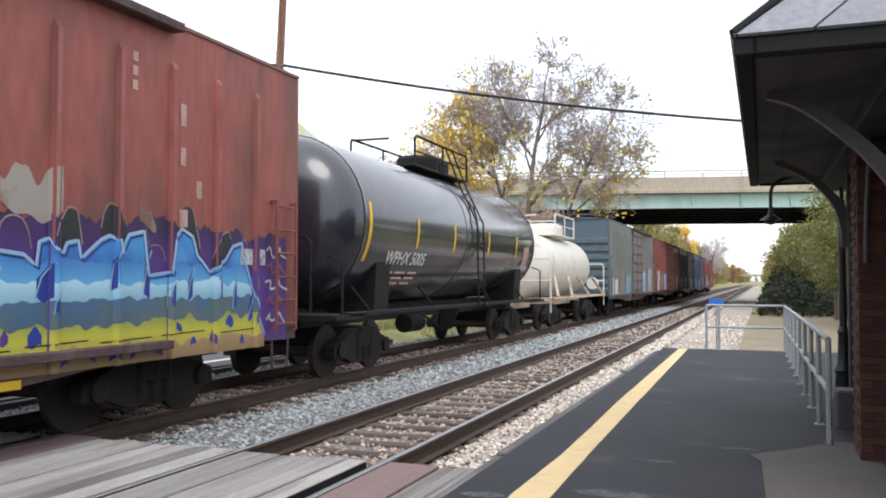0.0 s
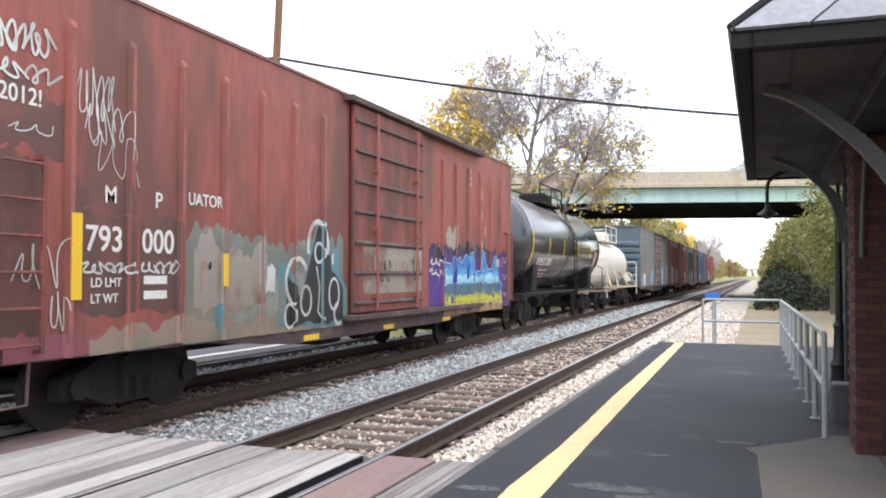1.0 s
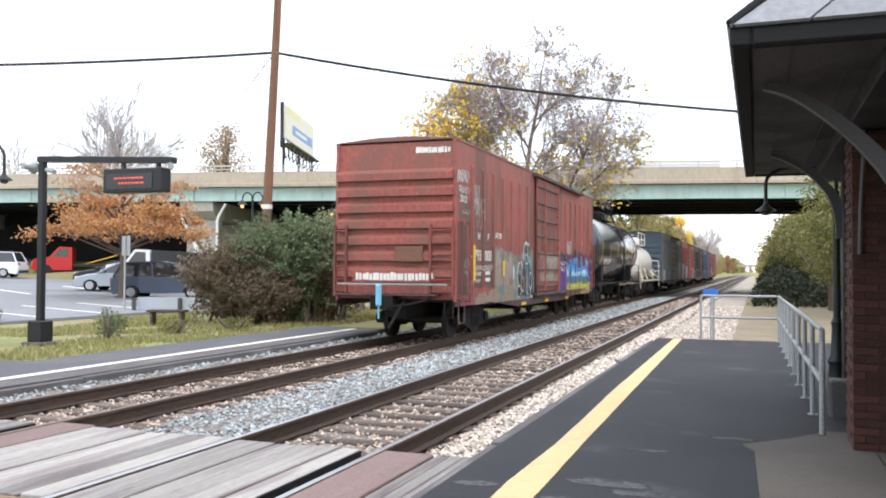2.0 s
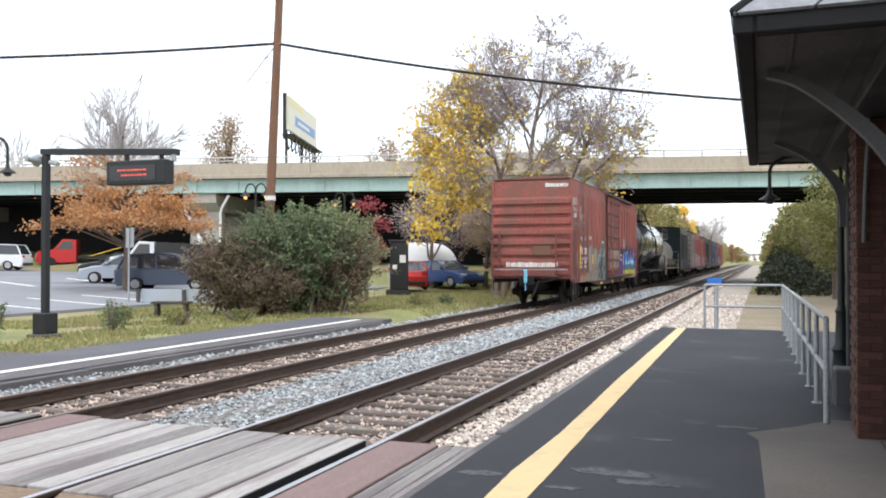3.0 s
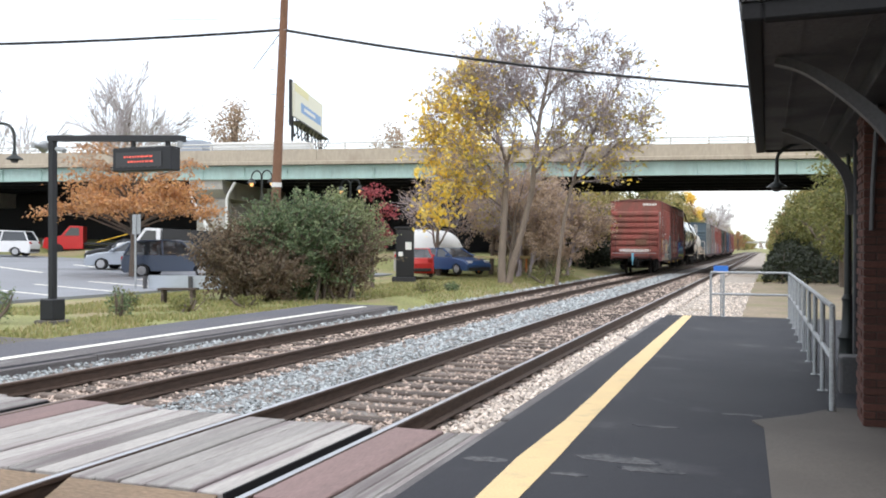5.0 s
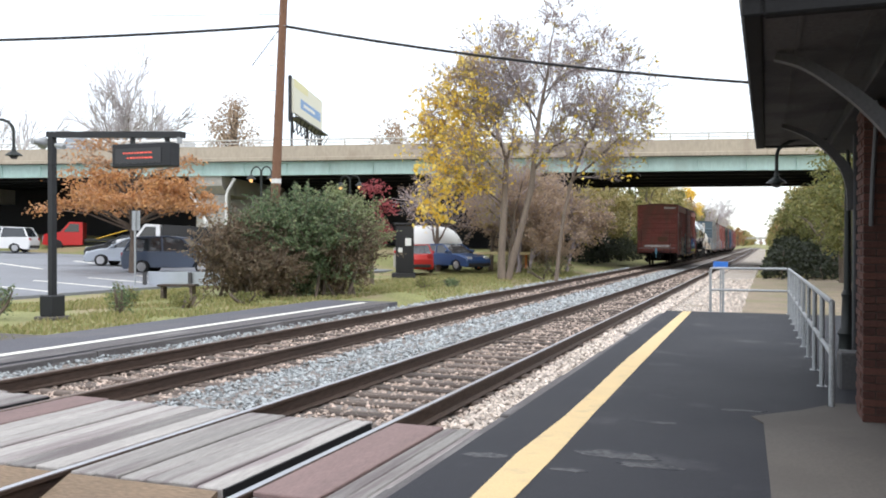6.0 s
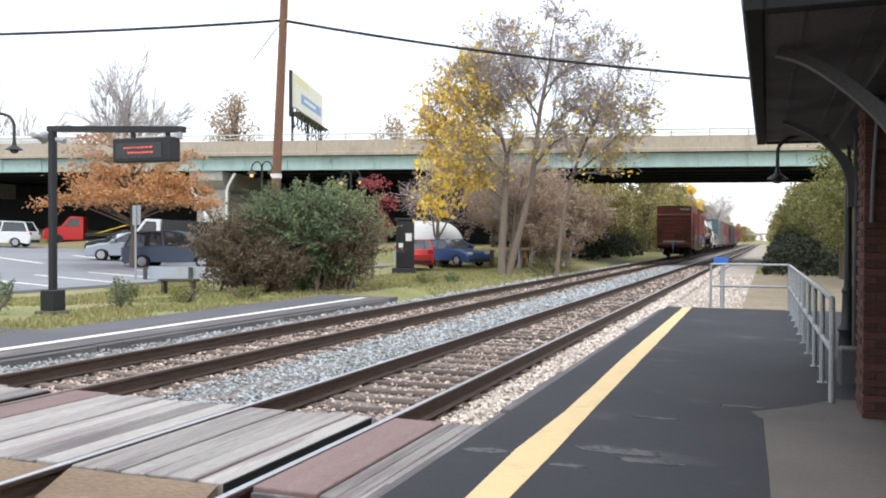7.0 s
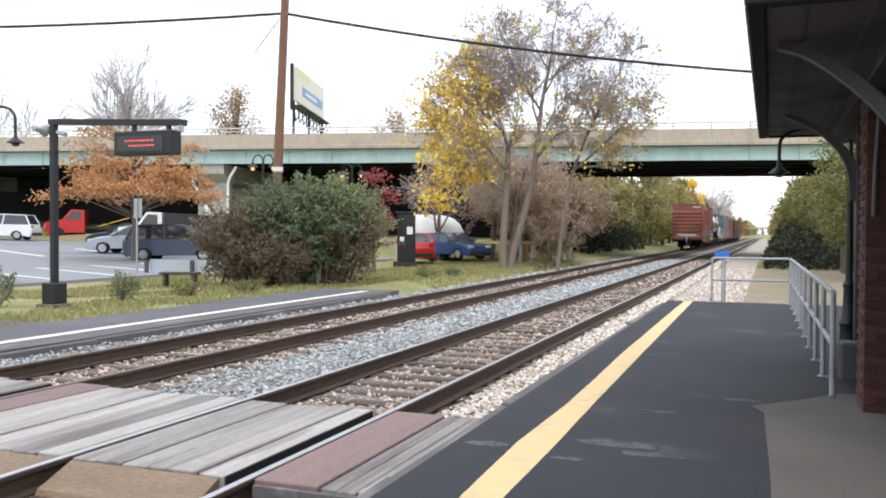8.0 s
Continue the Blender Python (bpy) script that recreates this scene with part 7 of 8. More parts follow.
L_BUSH_BROWN = leaf_mat("red_brown_leaves", [(0.17, 0.115, 0.078), (0.25, 0.175, 0.115), (0.1, 0.08, 0.052), (0.33, 0.27, 0.17)])
L_GREEN = leaf_mat("autumn_green_leaves", [(0.14, 0.155, 0.05), (0.23, 0.24, 0.075), (0.11, 0.12, 0.045), (0.36, 0.31, 0.11)])
L_WOOD = leaf_mat("mixed_wood_leaves", [(0.348, 0.312, 0.12), (0.504, 0.432, 0.18), (0.264, 0.252, 0.108), (0.576, 0.444, 0.192)])
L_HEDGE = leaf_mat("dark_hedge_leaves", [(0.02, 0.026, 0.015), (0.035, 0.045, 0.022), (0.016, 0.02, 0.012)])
L_RUST = leaf_mat("rust_leaves", [(0.34, 0.17, 0.08), (0.42, 0.24, 0.12), (0.28, 0.16, 0.1)])
L_GRASS = leaf_mat("grass_blades", [(0.22, 0.24, 0.08), (0.32, 0.32, 0.12), (0.42, 0.35, 0.18), (0.17, 0.2, 0.07)])


def leaf(s, p, size, rng):
    """One folded leaf: two triangles on a bent midrib."""
    d = Vector((rng.gauss(0, 1), rng.gauss(0, 1), rng.gauss(-0.3, 0.7)))
    if d.length < 1e-3:
        d = Vector((1, 0, 0))
    d.normalize()
    o = d.orthogonal().normalized()
    o.rotate(Matrix.Rotation(rng.uniform(0, 6.28), 3, d))
    u = d.cross(o)
    L, w = size * rng.uniform(0.7, 1.3), size * rng.uniform(0.3, 0.45)
    p = Vector(p)
    m = p + d * (L * 0.45)
    n = len(s.v)
    s.v += [tuple(p), tuple(m + o * w + u * (0.15 * L)), tuple(p + d * L), tuple(m - o * w + u * (0.15 * L))]
    s.f += [(n, n + 1, n + 2), (n, n + 2, n + 3)]


def grow(wood, twigs, tips, p, d, length, radius, level, rng, spec):
    """Grows one limb and its children."""
    p, d = Vector(p), Vector(d).normalized()
    n = 4 if level < 3 else 3
    pts, rs = [p.copy()], [radius]
    for i in range(n):
        d = (d + Vector((rng.gauss(0, 1), rng.gauss(0, 1), rng.gauss(0, 1))) * spec["bend"] + Vector((0, 0, spec["rise"] * (1 if level < 2 else 0.4)))).normalized()
        p = p + d * (length / n)
        pts.append(p.copy())
        rs.append(max(spec.get("thin", 0.006), radius * (1 - 0.55 * (i + 1) / n)))
    target = wood if level < 2 else twigs
    target.path(pts, rs, 8 if level == 0 else (6 if level == 1 else (4 if level == 2 else 3)))
    if level >= spec["levels"]:
        tips.extend(pts[1:])
        return
    kids = spec["kids"][level]
    for k in range(kids):
        f = rng.uniform(spec.get("from", 0.35), 1.0)
        i = min(n - 1, int(f * n))
        q = pts[i].lerp(pts[i + 1], f * n - i)
        side = d.orthogonal().normalized()
        side.rotate(Matrix.Rotation(rng.uniform(0, 6.28), 3, d))
        a = radians(rng.uniform(*spec["angle"]))
        nd = d * math.cos(a) + side * math.sin(a)
        grow(wood, twigs, tips, q, nd, length * rng.uniform(*spec["shrink"]), max(spec.get("thin", 0.007), rs[i] * 0.55), level + 1, rng, spec)
    grow(wood, twigs, tips, pts[-1], d, length * spec["shrink"][1] * 0.9, rs[-1], level + 1, rng, spec)


def near_tree():
    """The tall two-stemmed tree by the far track, half bare, yellow on one side."""
    rng = random.Random(21)
    base = Vector((-11.2, 37.4, -0.05))
    t = thing("tree", pose(*base), "tall twin-trunked tree, half bare, with yellow leaves hanging", "tree")
    spec = dict(levels=5, bend=0.13, rise=0.06, kids=[3, 4, 4, 4, 3], angle=(22, 60), shrink=(0.5, 0.74), thin=0.009)
    wood, twigs, tips = Solid(), Solid(), []
    wood.path([(0, 0, -0.3), (-0.02, 0, 1.2), (0.1, 0, 3.2), (0.2, 0, 5.3)], [0.21, 0.17, 0.145, 0.12], 10)
    wood.path([(0.2, 0.05, -0.3), (0.5, 0.1, 1.0), (0.95, 0.1, 2.6), (1.35, 0.1, 4.2), (1.5, 0.1, 5.7), (1.7, 0.1, 7.4), (2.1, 0.1, 9.3), (2.2, 0.1, 10.6)], [0.17, 0.15, 0.135, 0.125, 0.11, 0.085, 0.06, 0.03], 10)
    wood.path([(2.35, 0.5, -0.3), (2.5, 0.5, 1.2), (2.75, 0.4, 2.9), (3.1, 0.3, 4.4)], [0.1, 0.085, 0.075, 0.07], 8)
    dark = Solid()
    for pts, r in (([(0.2, 0, 5.3), (0.05, -0.1, 6.1), (-0.7, -0.2, 6.9), (-1.6, -0.2, 7.6), (-2.0, -0.2, 7.9)], 0.1), ([(0.15, 0, 4.4), (-0.8, -0.3, 5.6), (-1.7, -0.4, 6.1), (-2.4, -0.4, 6.3)], 0.06), ([(3.1, 0.3, 4.4), (3.7, 0.2, 5.9), (4.4, 0.1, 7.3), (5.2, 0.1, 8.7)], 0.08), ([(1.5, 0.1, 5.0), (2.4, -0.3, 5.9), (3.4, -0.4, 6.3), (4.2, -0.4, 7.2)], 0.07), ([(1.7, 0.1, 7.0), (1.0, -0.2, 8.2), (0.4, -0.2, 9.2), (0.2, -0.2, 9.8)], 0.06), ([(0.1, 0, 3.4), (-0.9, -0.2, 4.2), (-2.0, -0.4, 4.5)], 0.045), ([(0.0, 0, 6.0), (-0.5, 0.2, 7.6), (-1.1, 0.3, 8.8), (-1.5, 0.3, 9.4)], 0.07), ([(2.0, 0.1, 8.4), (3.0, 0.2, 9.2), (4.0, 0.2, 9.6)], 0.05), ([(3.1, 0.3, 4.4), (4.3, 0.4, 5.4), (5.0, 0.4, 6.1), (5.4, 0.4, 6.5)], 0.06)):
        dark.path(pts, [r * (1 - 0.7 * i / (len(pts) - 1)) for i in range(len(pts))], 6)
        for i in range(1, len(pts)):
            u, v = Vector(pts[i - 1]), Vector(pts[i])
            for _ in range(4):
                q = u.lerp(v, rng.random())
                d = (v - u).normalized() + Vector((rng.gauss(0, 0.6), rng.gauss(0, 0.5), rng.gauss(0.1, 0.5)))
                grow(dark, twigs, tips, q, d, rng.uniform(0.8, 1.5), r * 0.4, 2, rng, spec)
    for p, d, L, r in (((1.5, 0.1, 5.6), (0.5, 0, 1), 2.2, 0.06), ((1.6, 0.1, 6.4), (-0.5, 0.3, 1), 2.0, 0.06), ((1.8, 0.1, 7.8), (0.6, -0.2, 1), 2.0, 0.05), ((2.0, 0.1, 8.8), (-0.5, 0.2, 1), 1.7, 0.045), ((2.2, 0.1, 10.4), (0.1, 0, 1), 1.1, 0.03), ((0.2, 0, 5.2), (0.2, 0.4, 1), 2.2, 0.07)):
        grow(dark, twigs, tips, p, d, L, r, 1, rng, spec)
    part("limb", dark, M_BARK, t, "dark spreading limbs", fix=False)
    part("trunk", wood, M_BARK_PALE, t, fix=False)
    tw = part("branchwork", twigs, M_TWIG, t, fix=False)
    yellow, olive, brown = Solid(), Solid(), Solid()
    for p in tips:
        high = max(0.0, min(1.0, (p.z - 6.5) / 2.5)) if p.x > -1.0 else 0.3 * max(0.0, min(1.0, (p.z - 7.5) / 2.0))
        yl = (0.17 if p.x < -0.8 else (0.05 if p.x < 1.0 else 0.02)) * (1 - 0.8 * high)
        if noise.noise(p * 0.9) < -0.05:
            yl *= 0.25
        pick = rng.random()
        if pick < yl:
            for _ in range(rng.randint(2, 4)):
                leaf(yellow, p + Vector((rng.gauss(0, 0.14), rng.gauss(0, 0.14), rng.gauss(-0.1, 0.18))), 0.19, rng)
        elif pick < yl + 0.05 * (1 - 0.85 * high) and noise.noise(p * 0.7 + Vector((9, 0, 0))) > -0.1:
            for _ in range(rng.randint(2, 5)):
                leaf(olive, p + Vector((rng.gauss(0, 0.15), rng.gauss(0, 0.15), rng.gauss(0, 0.15))), 0.16, rng)
        elif pick > 0.94:
            leaf(brown, p, 0.12, rng)
    # the hanging yellow curtain on the open side
    for c in range(112):
        cz = rng.uniform(2.8, 8.7)
        cx = rng.uniform(-3.8, -1.5) if cz < 5.6 else rng.uniform(-3.9, -0.2)
        cy = rng.uniform(-1.4, 1.4)
        if (cz < 3.4 and cx > -2.0) or (cz > 5.6 and rng.random() < 0.55):
            continue
        for _ in range(rng.randint(4, 15)):
            leaf(yellow, (cx + rng.gauss(0, 0.15), cy + rng.gauss(0, 0.2), cz + rng.gauss(0, 0.17)), 0.26, rng)
    part("yellow_foliage", yellow, L_YELLOW, t, "bright yellow leaves", smooth=False, fix=False)
    part("olive_foliage", olive, L_OLIVE, t, smooth=False, fix=False)
    part("dry_foliage", brown, L_BROWN, t, smooth=False, fix=False)
    return len(tips)


near_tree()


def bare_tree(x, y, z, h, seed, label, leaves=None, amount=0.0, size=0.2, spread=(20, 55), kids=(4, 4, 3, 3), bark=None, group="bare trees"):
    rng = random.Random(seed)
    t = thing("tree", pose(x, y, z), label, "tree", group)
    spec = dict(levels=4, bend=0.12, rise=0.07, kids=list(kids), angle=spread, shrink=(0.5, 0.72))
    spec["from"] = 0.4
    spec["thin"] = max(0.006, 0.0016 * h)
    wood, twigs, tips = Solid(), Solid(), []
    grow(wood, twigs, tips, (0, 0, -0.3), (rng.uniform(-0.05, 0.05), rng.uniform(-0.05, 0.05), 1), h * 0.42, h * 0.022, 0, rng, spec)
    part("trunk", wood, bark or M_BARK, t, fix=False)
    # tall far trees take the twigs with haze painted in
    part("branchwork", twigs, M_TWIG_HAZE if h > 12 else M_TWIG, t, fix=False)
    if leaves:
        s = Solid()
        for p in tips:
            k = amount
            while rng.random() < k:
                leaf(s, p + Vector((rng.gauss(0, size), rng.gauss(0, size), rng.gauss(0, size))), size, rng)
                k -= 1
        part("foliage", s, leaves, t, smooth=False, fix=False)
    return t


def leafy_tree(name, h, w, leaves, count, size, seed, label, category="tree", group="", lumps=9, bark=None, base=0.3, m=None):
    """A tapered trunk with limbs into a crown of many leaf clumps with gaps."""
    rng = random.Random(seed)
    t = thing(name, m or pose(0, 0, 0), label, category, group)
    wood, crown = Solid(), Solid()
    top = h * 0.75
    wood.path([(0, 0, -0.4), (rng.uniform(-0.1, 0.1), 0, top * 0.4), (rng.uniform(-0.3, 0.3), rng.uniform(-0.3, 0.3), top)], [h * 0.022, h * 0.018, h * 0.006], 8)
    for k in range(lumps):
        a = rng.uniform(0, 6.28)
        f = rng.random()
        z = h * (base + (1 - base) * f) * 0.92
        rad = w / 2 * math.sqrt(max(0.05, 1 - (2 * f - 0.85) ** 2)) * rng.uniform(0.3, 0.85)
        c = Vector((rad * math.cos(a), rad * math.sin(a), z))
        wood.path([(0, 0, max(0.3, z * 0.55)), tuple(c * 0.5 + Vector((0, 0, z * 0.4))), tuple(c)], [h * 0.009, h * 0.006, 0.01], 5)
        rx, rz = w * rng.uniform(0.14, 0.26), h * rng.uniform(0.07, 0.14)
        for _ in range(count // lumps):
            d = Vector((rng.gauss(0, 1), rng.gauss(0, 1), rng.gauss(0, 1))).normalized() * (rng.random() ** 0.45)
            q = c + Vector((d.x * rx, d.y * rx, d.z * rz))
            if noise.noise(q * (2.2 / max(1.0, w * 0.2))) > -0.22:
                leaf(crown, q, size, rng)
    part("trunk", wood, bark or M_BARK, t, fix=False)
    part("crown", crown, leaves, t, smooth=False, fix=False)
    return t


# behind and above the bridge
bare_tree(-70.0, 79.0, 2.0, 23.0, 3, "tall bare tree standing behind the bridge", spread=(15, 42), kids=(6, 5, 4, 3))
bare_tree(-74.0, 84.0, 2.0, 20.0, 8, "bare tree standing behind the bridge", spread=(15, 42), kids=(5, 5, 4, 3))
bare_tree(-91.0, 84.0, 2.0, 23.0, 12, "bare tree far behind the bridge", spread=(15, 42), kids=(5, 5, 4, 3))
leafy_tree("tree", 18.2, 7.0, L_BROWN, 3000, 0.3, 205, "round brown-leaved tree behind the bridge", group="trees behind the bridge", lumps=26, base=0.62, m=pose(-56.4, 83.2, 0.6))
leafy_tree("tree", 15.0, 6.4, L_BROWN, 2000, 0.3, 206, "low brown tree behind the bridge", group="trees behind the bridge", lumps=18, base=0.6, m=pose(-38.4, 86.9, 0.3))

# orange tree in the car park: wide, layered
rng = random.Random(31)
ot = thing("tree", pose(-26.6, 31.2, 0.2), "spreading tree with dull orange autumn leaves in the car park", "tree")
ow, oc, ob = Solid(), Solid(), Solid()
ow.path([(0, 0, -0.3), (0.1, 0, 1.5), (0, 0, 3.4), (0.1, 0, 5.2)], [0.16, 0.13, 0.1, 0.03], 8)
for k in range(150):
    a = rng.uniform(0, 6.28)
    f = rng.random()
    z = 2.85 + 2.9 * f ** 1.5
    R = 3.9 * math.sqrt(rng.uniform(0.05, 1.0)) * (1 - 0.4 * f ** 1.4)
    c = Vector((R * math.cos(a), R * math.sin(a), z + 0.35 * (1 - R / 3.7) + 0.2 * noise.noise((a, R, z))))
    if k % 3 == 0:
        ow.path([(0, 0, max(1.6, z - 0.9)), tuple(c * 0.5 + Vector((0, 0, z * 0.5 - 0.2))), tuple(c)], [0.05, 0.035, 0.012], 5)
    sp = rng.uniform(0.2, 0.42)
    for _ in range(rng.randint(60, 150) if f < 0.6 else rng.randint(15, 60)):
        g = rng.gauss(0, sp)
        leaf(oc if f < 0.7 or rng.random() < 0.4 else ob, (c.x + g, c.y + rng.gauss(0, sp), c.z - 0.25 * abs(g) + rng.gauss(0, 0.1)), 0.15, rng)
part("upper_crown", ob, L_BROWN, ot, "thin brown upper leaves", smooth=False, fix=False)
part("trunk", ow, M_BARK, ot, fix=False)
part("crown", oc, L_ORANGE, ot, smooth=False, fix=False)

leafy_tree("tree", 4.3, 2.6, L_RED, 2000, 0.13, 41, "small crimson-leaved tree behind the bushes", m=pose(-14.4, 30.5, 0.0), base=0.4)
bare_tree(-17.2, 45.0, 0.2, 7.5, 43, "thin grey-brown leafless tree behind the bushes", L_BROWN, 0.8, 0.1, kids=(5, 5, 3, 3))
bare_tree(-12.3, 42.5, 0.0, 7.5, 44, "thin leafless tree on the grass", L_OLIVE, 0.6, 0.12, kids=(4, 4, 3, 2))
bare_tree(-14.6, 46.5, 0.3, 7.0, 45, "brown scrub tree by the bridge", L_BROWN, 1.6, 0.16, kids=(5, 4, 3, 2))
bare_tree(-13.0, 46.8, 0.1, 5.5, 61, "brown scrub tree by the bridge", L_BROWN, 2.8, 0.15, kids=(5, 5, 4, 2), bark=M_TWIG)
bare_tree(-11.9, 44.6, 0.0, 4.6, 62, "brown scrub tree on the grass by the bridge", L_BROWN, 2.6, 0.14, kids=(5, 5, 4, 2), bark=M_TWIG)
for i, (x, y, h) in enumerate(((-12.7, 45.2, 6.4), (-11.6, 47.2, 6.2), (-13.7, 48.6, 7.4), (-10.9, 49.5, 5.2))):
    bare_tree(x, y, 0.1, h, 71 + i, "pale brown brushy tree before the bridge", L_BROWN, 2.6, 0.15, kids=(6, 5, 4, 3), bark=M_TWIG, spread=(20, 60))
bare_tree(-11.5, 50.0, 0.2, 6.0, 46, "slender sapling near the bridge", L_OLIVE, 0.8, 0.14, kids=(4, 3, 3, 2))
bare_tree(-13.5, 52.5, 0.8, 6.5, 47, "brown scrub tree by the bridge pier", L_BROWN, 1.6, 0.16, kids=(5, 4, 3, 2))


# the large clump of bushes beside the far platform
def bush(x, y, w, d, h, leaves, count, size, seed, label, spikes=0, stems=6):
    rng = random.Random(seed)
    t = thing("bush", pose(x, y, ground_height(x, y)), label, "bush", "bushes beside the far platform")
    wood, crown = Solid(), Solid()
    for k in range(stems):
        a = rng.uniform(0, 6.28)
        wood.path([(rng.uniform(-0.25, 0.25) * w, rng.uniform(-0.2, 0.2) * d, -0.15), (w * 0.25 * math.cos(a), d * 0.25 * math.sin(a), h * 0.35), (w * 0.42 * math.cos(a), d * 0.42 * math.sin(a), h * 0.75)], [0.055, 0.04, 0.012], 5)
    made = 0
    while made < count:
        q = Vector((rng.gauss(0, 1), rng.gauss(0, 1), rng.gauss(0, 1))).normalized()
        rr = rng.random() ** 0.33
        bump_r = 0.82 + 0.5 * noise.noise(q * 2.6 + Vector((seed, 0, 0)))
        wide = 1.0 if q.z > 0 else min(1.25, 0.95 / max(0.45, math.sqrt(1 - q.z * q.z)))
        p = Vector((q.x * w / 2 * rr * bump_r * wide, q.y * d / 2 * rr * bump_r * wide, h * 0.47 + q.z * h * 0.53 * rr * bump_r))
        if p.z < 0.03 or noise.noise(p * 2.3 + Vector((0, seed, 0))) < -0.22:
            made += 0.2
            continue
        leaf(crown, p, size, rng)
        made += 1
    for k in range(spikes):      # long sprays that arch out of the top and sides
        q = Vector((rng.gauss(0, 1), rng.gauss(0, 1), abs(rng.gauss(0.5, 0.8)))).normalized()
        r0 = rng.uniform(0.68, 0.95)
        b = Vector((q.x * w / 2 * r0, q.y * d / 2 * r0, h * 0.42 + q.z * h * 0.5 * r0))
        dr = (q + Vector((rng.gauss(0, 0.35), rng.gauss(0, 0.35), rng.uniform(0.2, 0.9)))).normalized()
        L = rng.uniform(0.35, 0.95) * min(1.0, h / 2.4)
        tip = b + dr * L + Vector((q.x, q.y, 0)) * 0.15 * L - Vector((0, 0, 0.12 * L))
        mid = b + dr * (L * 0.55)
        wood.path([tuple(b - dr * 0.35), tuple(mid), tuple(tip)], [0.014, 0.009, 0.004], 4)
        for i in range(22):
            f = i / 21
            c = b.lerp(mid, f * 2) if f < 0.5 else mid.lerp(tip, f * 2 - 1)
            leaf(crown, c + Vector((rng.gauss(0, 0.035), rng.gauss(0, 0.035), rng.gauss(0, 0.035))), size * (1.25 - 0.5 * f), rng)
    part("stemwork", wood, M_BARK, t, fix=False)
    part("crown", crown, leaves, t, smooth=False, fix=False)
    return t


bush(-14.95, 22.2, 2.6, 2.4, 2.5, L_BUSH_BROWN, 7500, 0.09, 1, "rounded red-brown shrub beside the far platform", 130)
bush(-13.6, 23.3, 4.2, 2.8, 3.2, L_BUSH, 13000, 0.1, 2, "tall dark green spiky bush beside the far platform", 420)
bush(-12.9, 24.5, 3.0, 2.4, 3.35, L_BUSH_PALE, 6500, 0.1, 5, "pale green bush with upright sprays beside the far platform", 330)
bush(-12.4, 23.8, 2.5, 2.0, 2.5, L_BUSH_BROWN, 6500, 0.085, 3, "brown-green shrub beside the far platform", 130)
bush(-13.9, 21.9, 3.0, 1.6, 1.7, L_BUSH_BROWN, 5500, 0.085, 9, "low brown shrub along the foot of the green bush", 120)
bush(-12.4, 47.6, 5.0, 2.6, 2.3, L_BROWN, 4200, 0.13, 6, "dry brown brush by the bridge", 60)
bush(-15.0, 25.2, 3.6, 2.4, 3.2, L_BUSH, 6000, 0.1, 4, "green bush behind the red-brown shrub", 160)
for i, (x, y, w, h) in enumerate(((-13.9, 15.9, 0.7, 0.75), (-15.2, 17.6, 0.9, 0.6), (-13.6, 17.9, 1.2, 0.45), (-15.1, 13.6, 0.8, 0.8), (-12.9, 19.5, 1.3, 0.4), (-11.4, 28.5, 1.0, 0.45), (-11.1, 30.5, 0.8, 0.35), (-10.6, 41.5, 1.6, 0.8), (-10.4, 44.0, 1.8, 1.0), (-11.0, 47.0, 2.2, 1.2))):
    bush(x, y, w, w, h, L_GREEN if i % 3 else L_BUSH, 420, 0.06, 60 + i, "small weedy shrub in the grass", 3, 3)


def grass(name, spots, label, height, blades=None):
    rng = random.Random(len(spots))
    s = Solid()
    for x, y, g in spots:
        z = ground_height(x, y) - 0.01
        a = rng.uniform(0, 6.28)
        h = height * rng.uniform(0.5, 1.3) * g
        w = 0.012 + 0.012 * g
        dx, dy = math.cos(a) * w, math.sin(a) * w
        lx, ly = rng.gauss(0, 0.35) * h, rng.gauss(0, 0.35) * h
        n = len(s.v)
        s.v += [(x - dx, y - dy, z), (x + dx, y + dy, z), (x + lx, y + ly, z + h)]
        s.f.append((n, n + 1, n + 2))
    ob = part(name, s, blades or L_GRASS, None, smooth=False, fix=False)
    return tagged(ob, label, "grass", "", "stuff")


rng = random.Random(77)
spots = []
for _ in range(26000):
    x, y = rng.uniform(-19.5, -11.4), rng.uniform(7, 28)
    if noise.noise((x * 0.5, y * 0.5, 0)) > -0.2:
        spots.append((x, y, 1.0 + 0.8 * max(0, noise.noise((x * 0.35, y * 0.35, 5)))))
for _ in range(16000):
    x, y = rng.uniform(-16, -9.9), rng.uniform(26, 50)
    spots.append((x, y, 1.0))
grass("grass_left", spots, "patchy green and straw-coloured grass beside the far platform", 0.1)
spots = []
for _ in range(9000):
    x, y = rng.uniform(-0.7, 5.0), rng.uniform(20.9, 50)
    if noise.noise((x * 0.6, y * 0.3, 2)) > 0.05 or y > 40:
        spots.append((x, y, 1.0))
grass("grass_right", spots, "dry pale grass behind the platform end", 0.09, leaf_mat("straw_blades", [(0.3, 0.26, 0.12), (0.4, 0.33, 0.18), (0.22, 0.21, 0.08)]))


# woods along the line, past the bridge and beside the near platform
rng = random.Random(99)
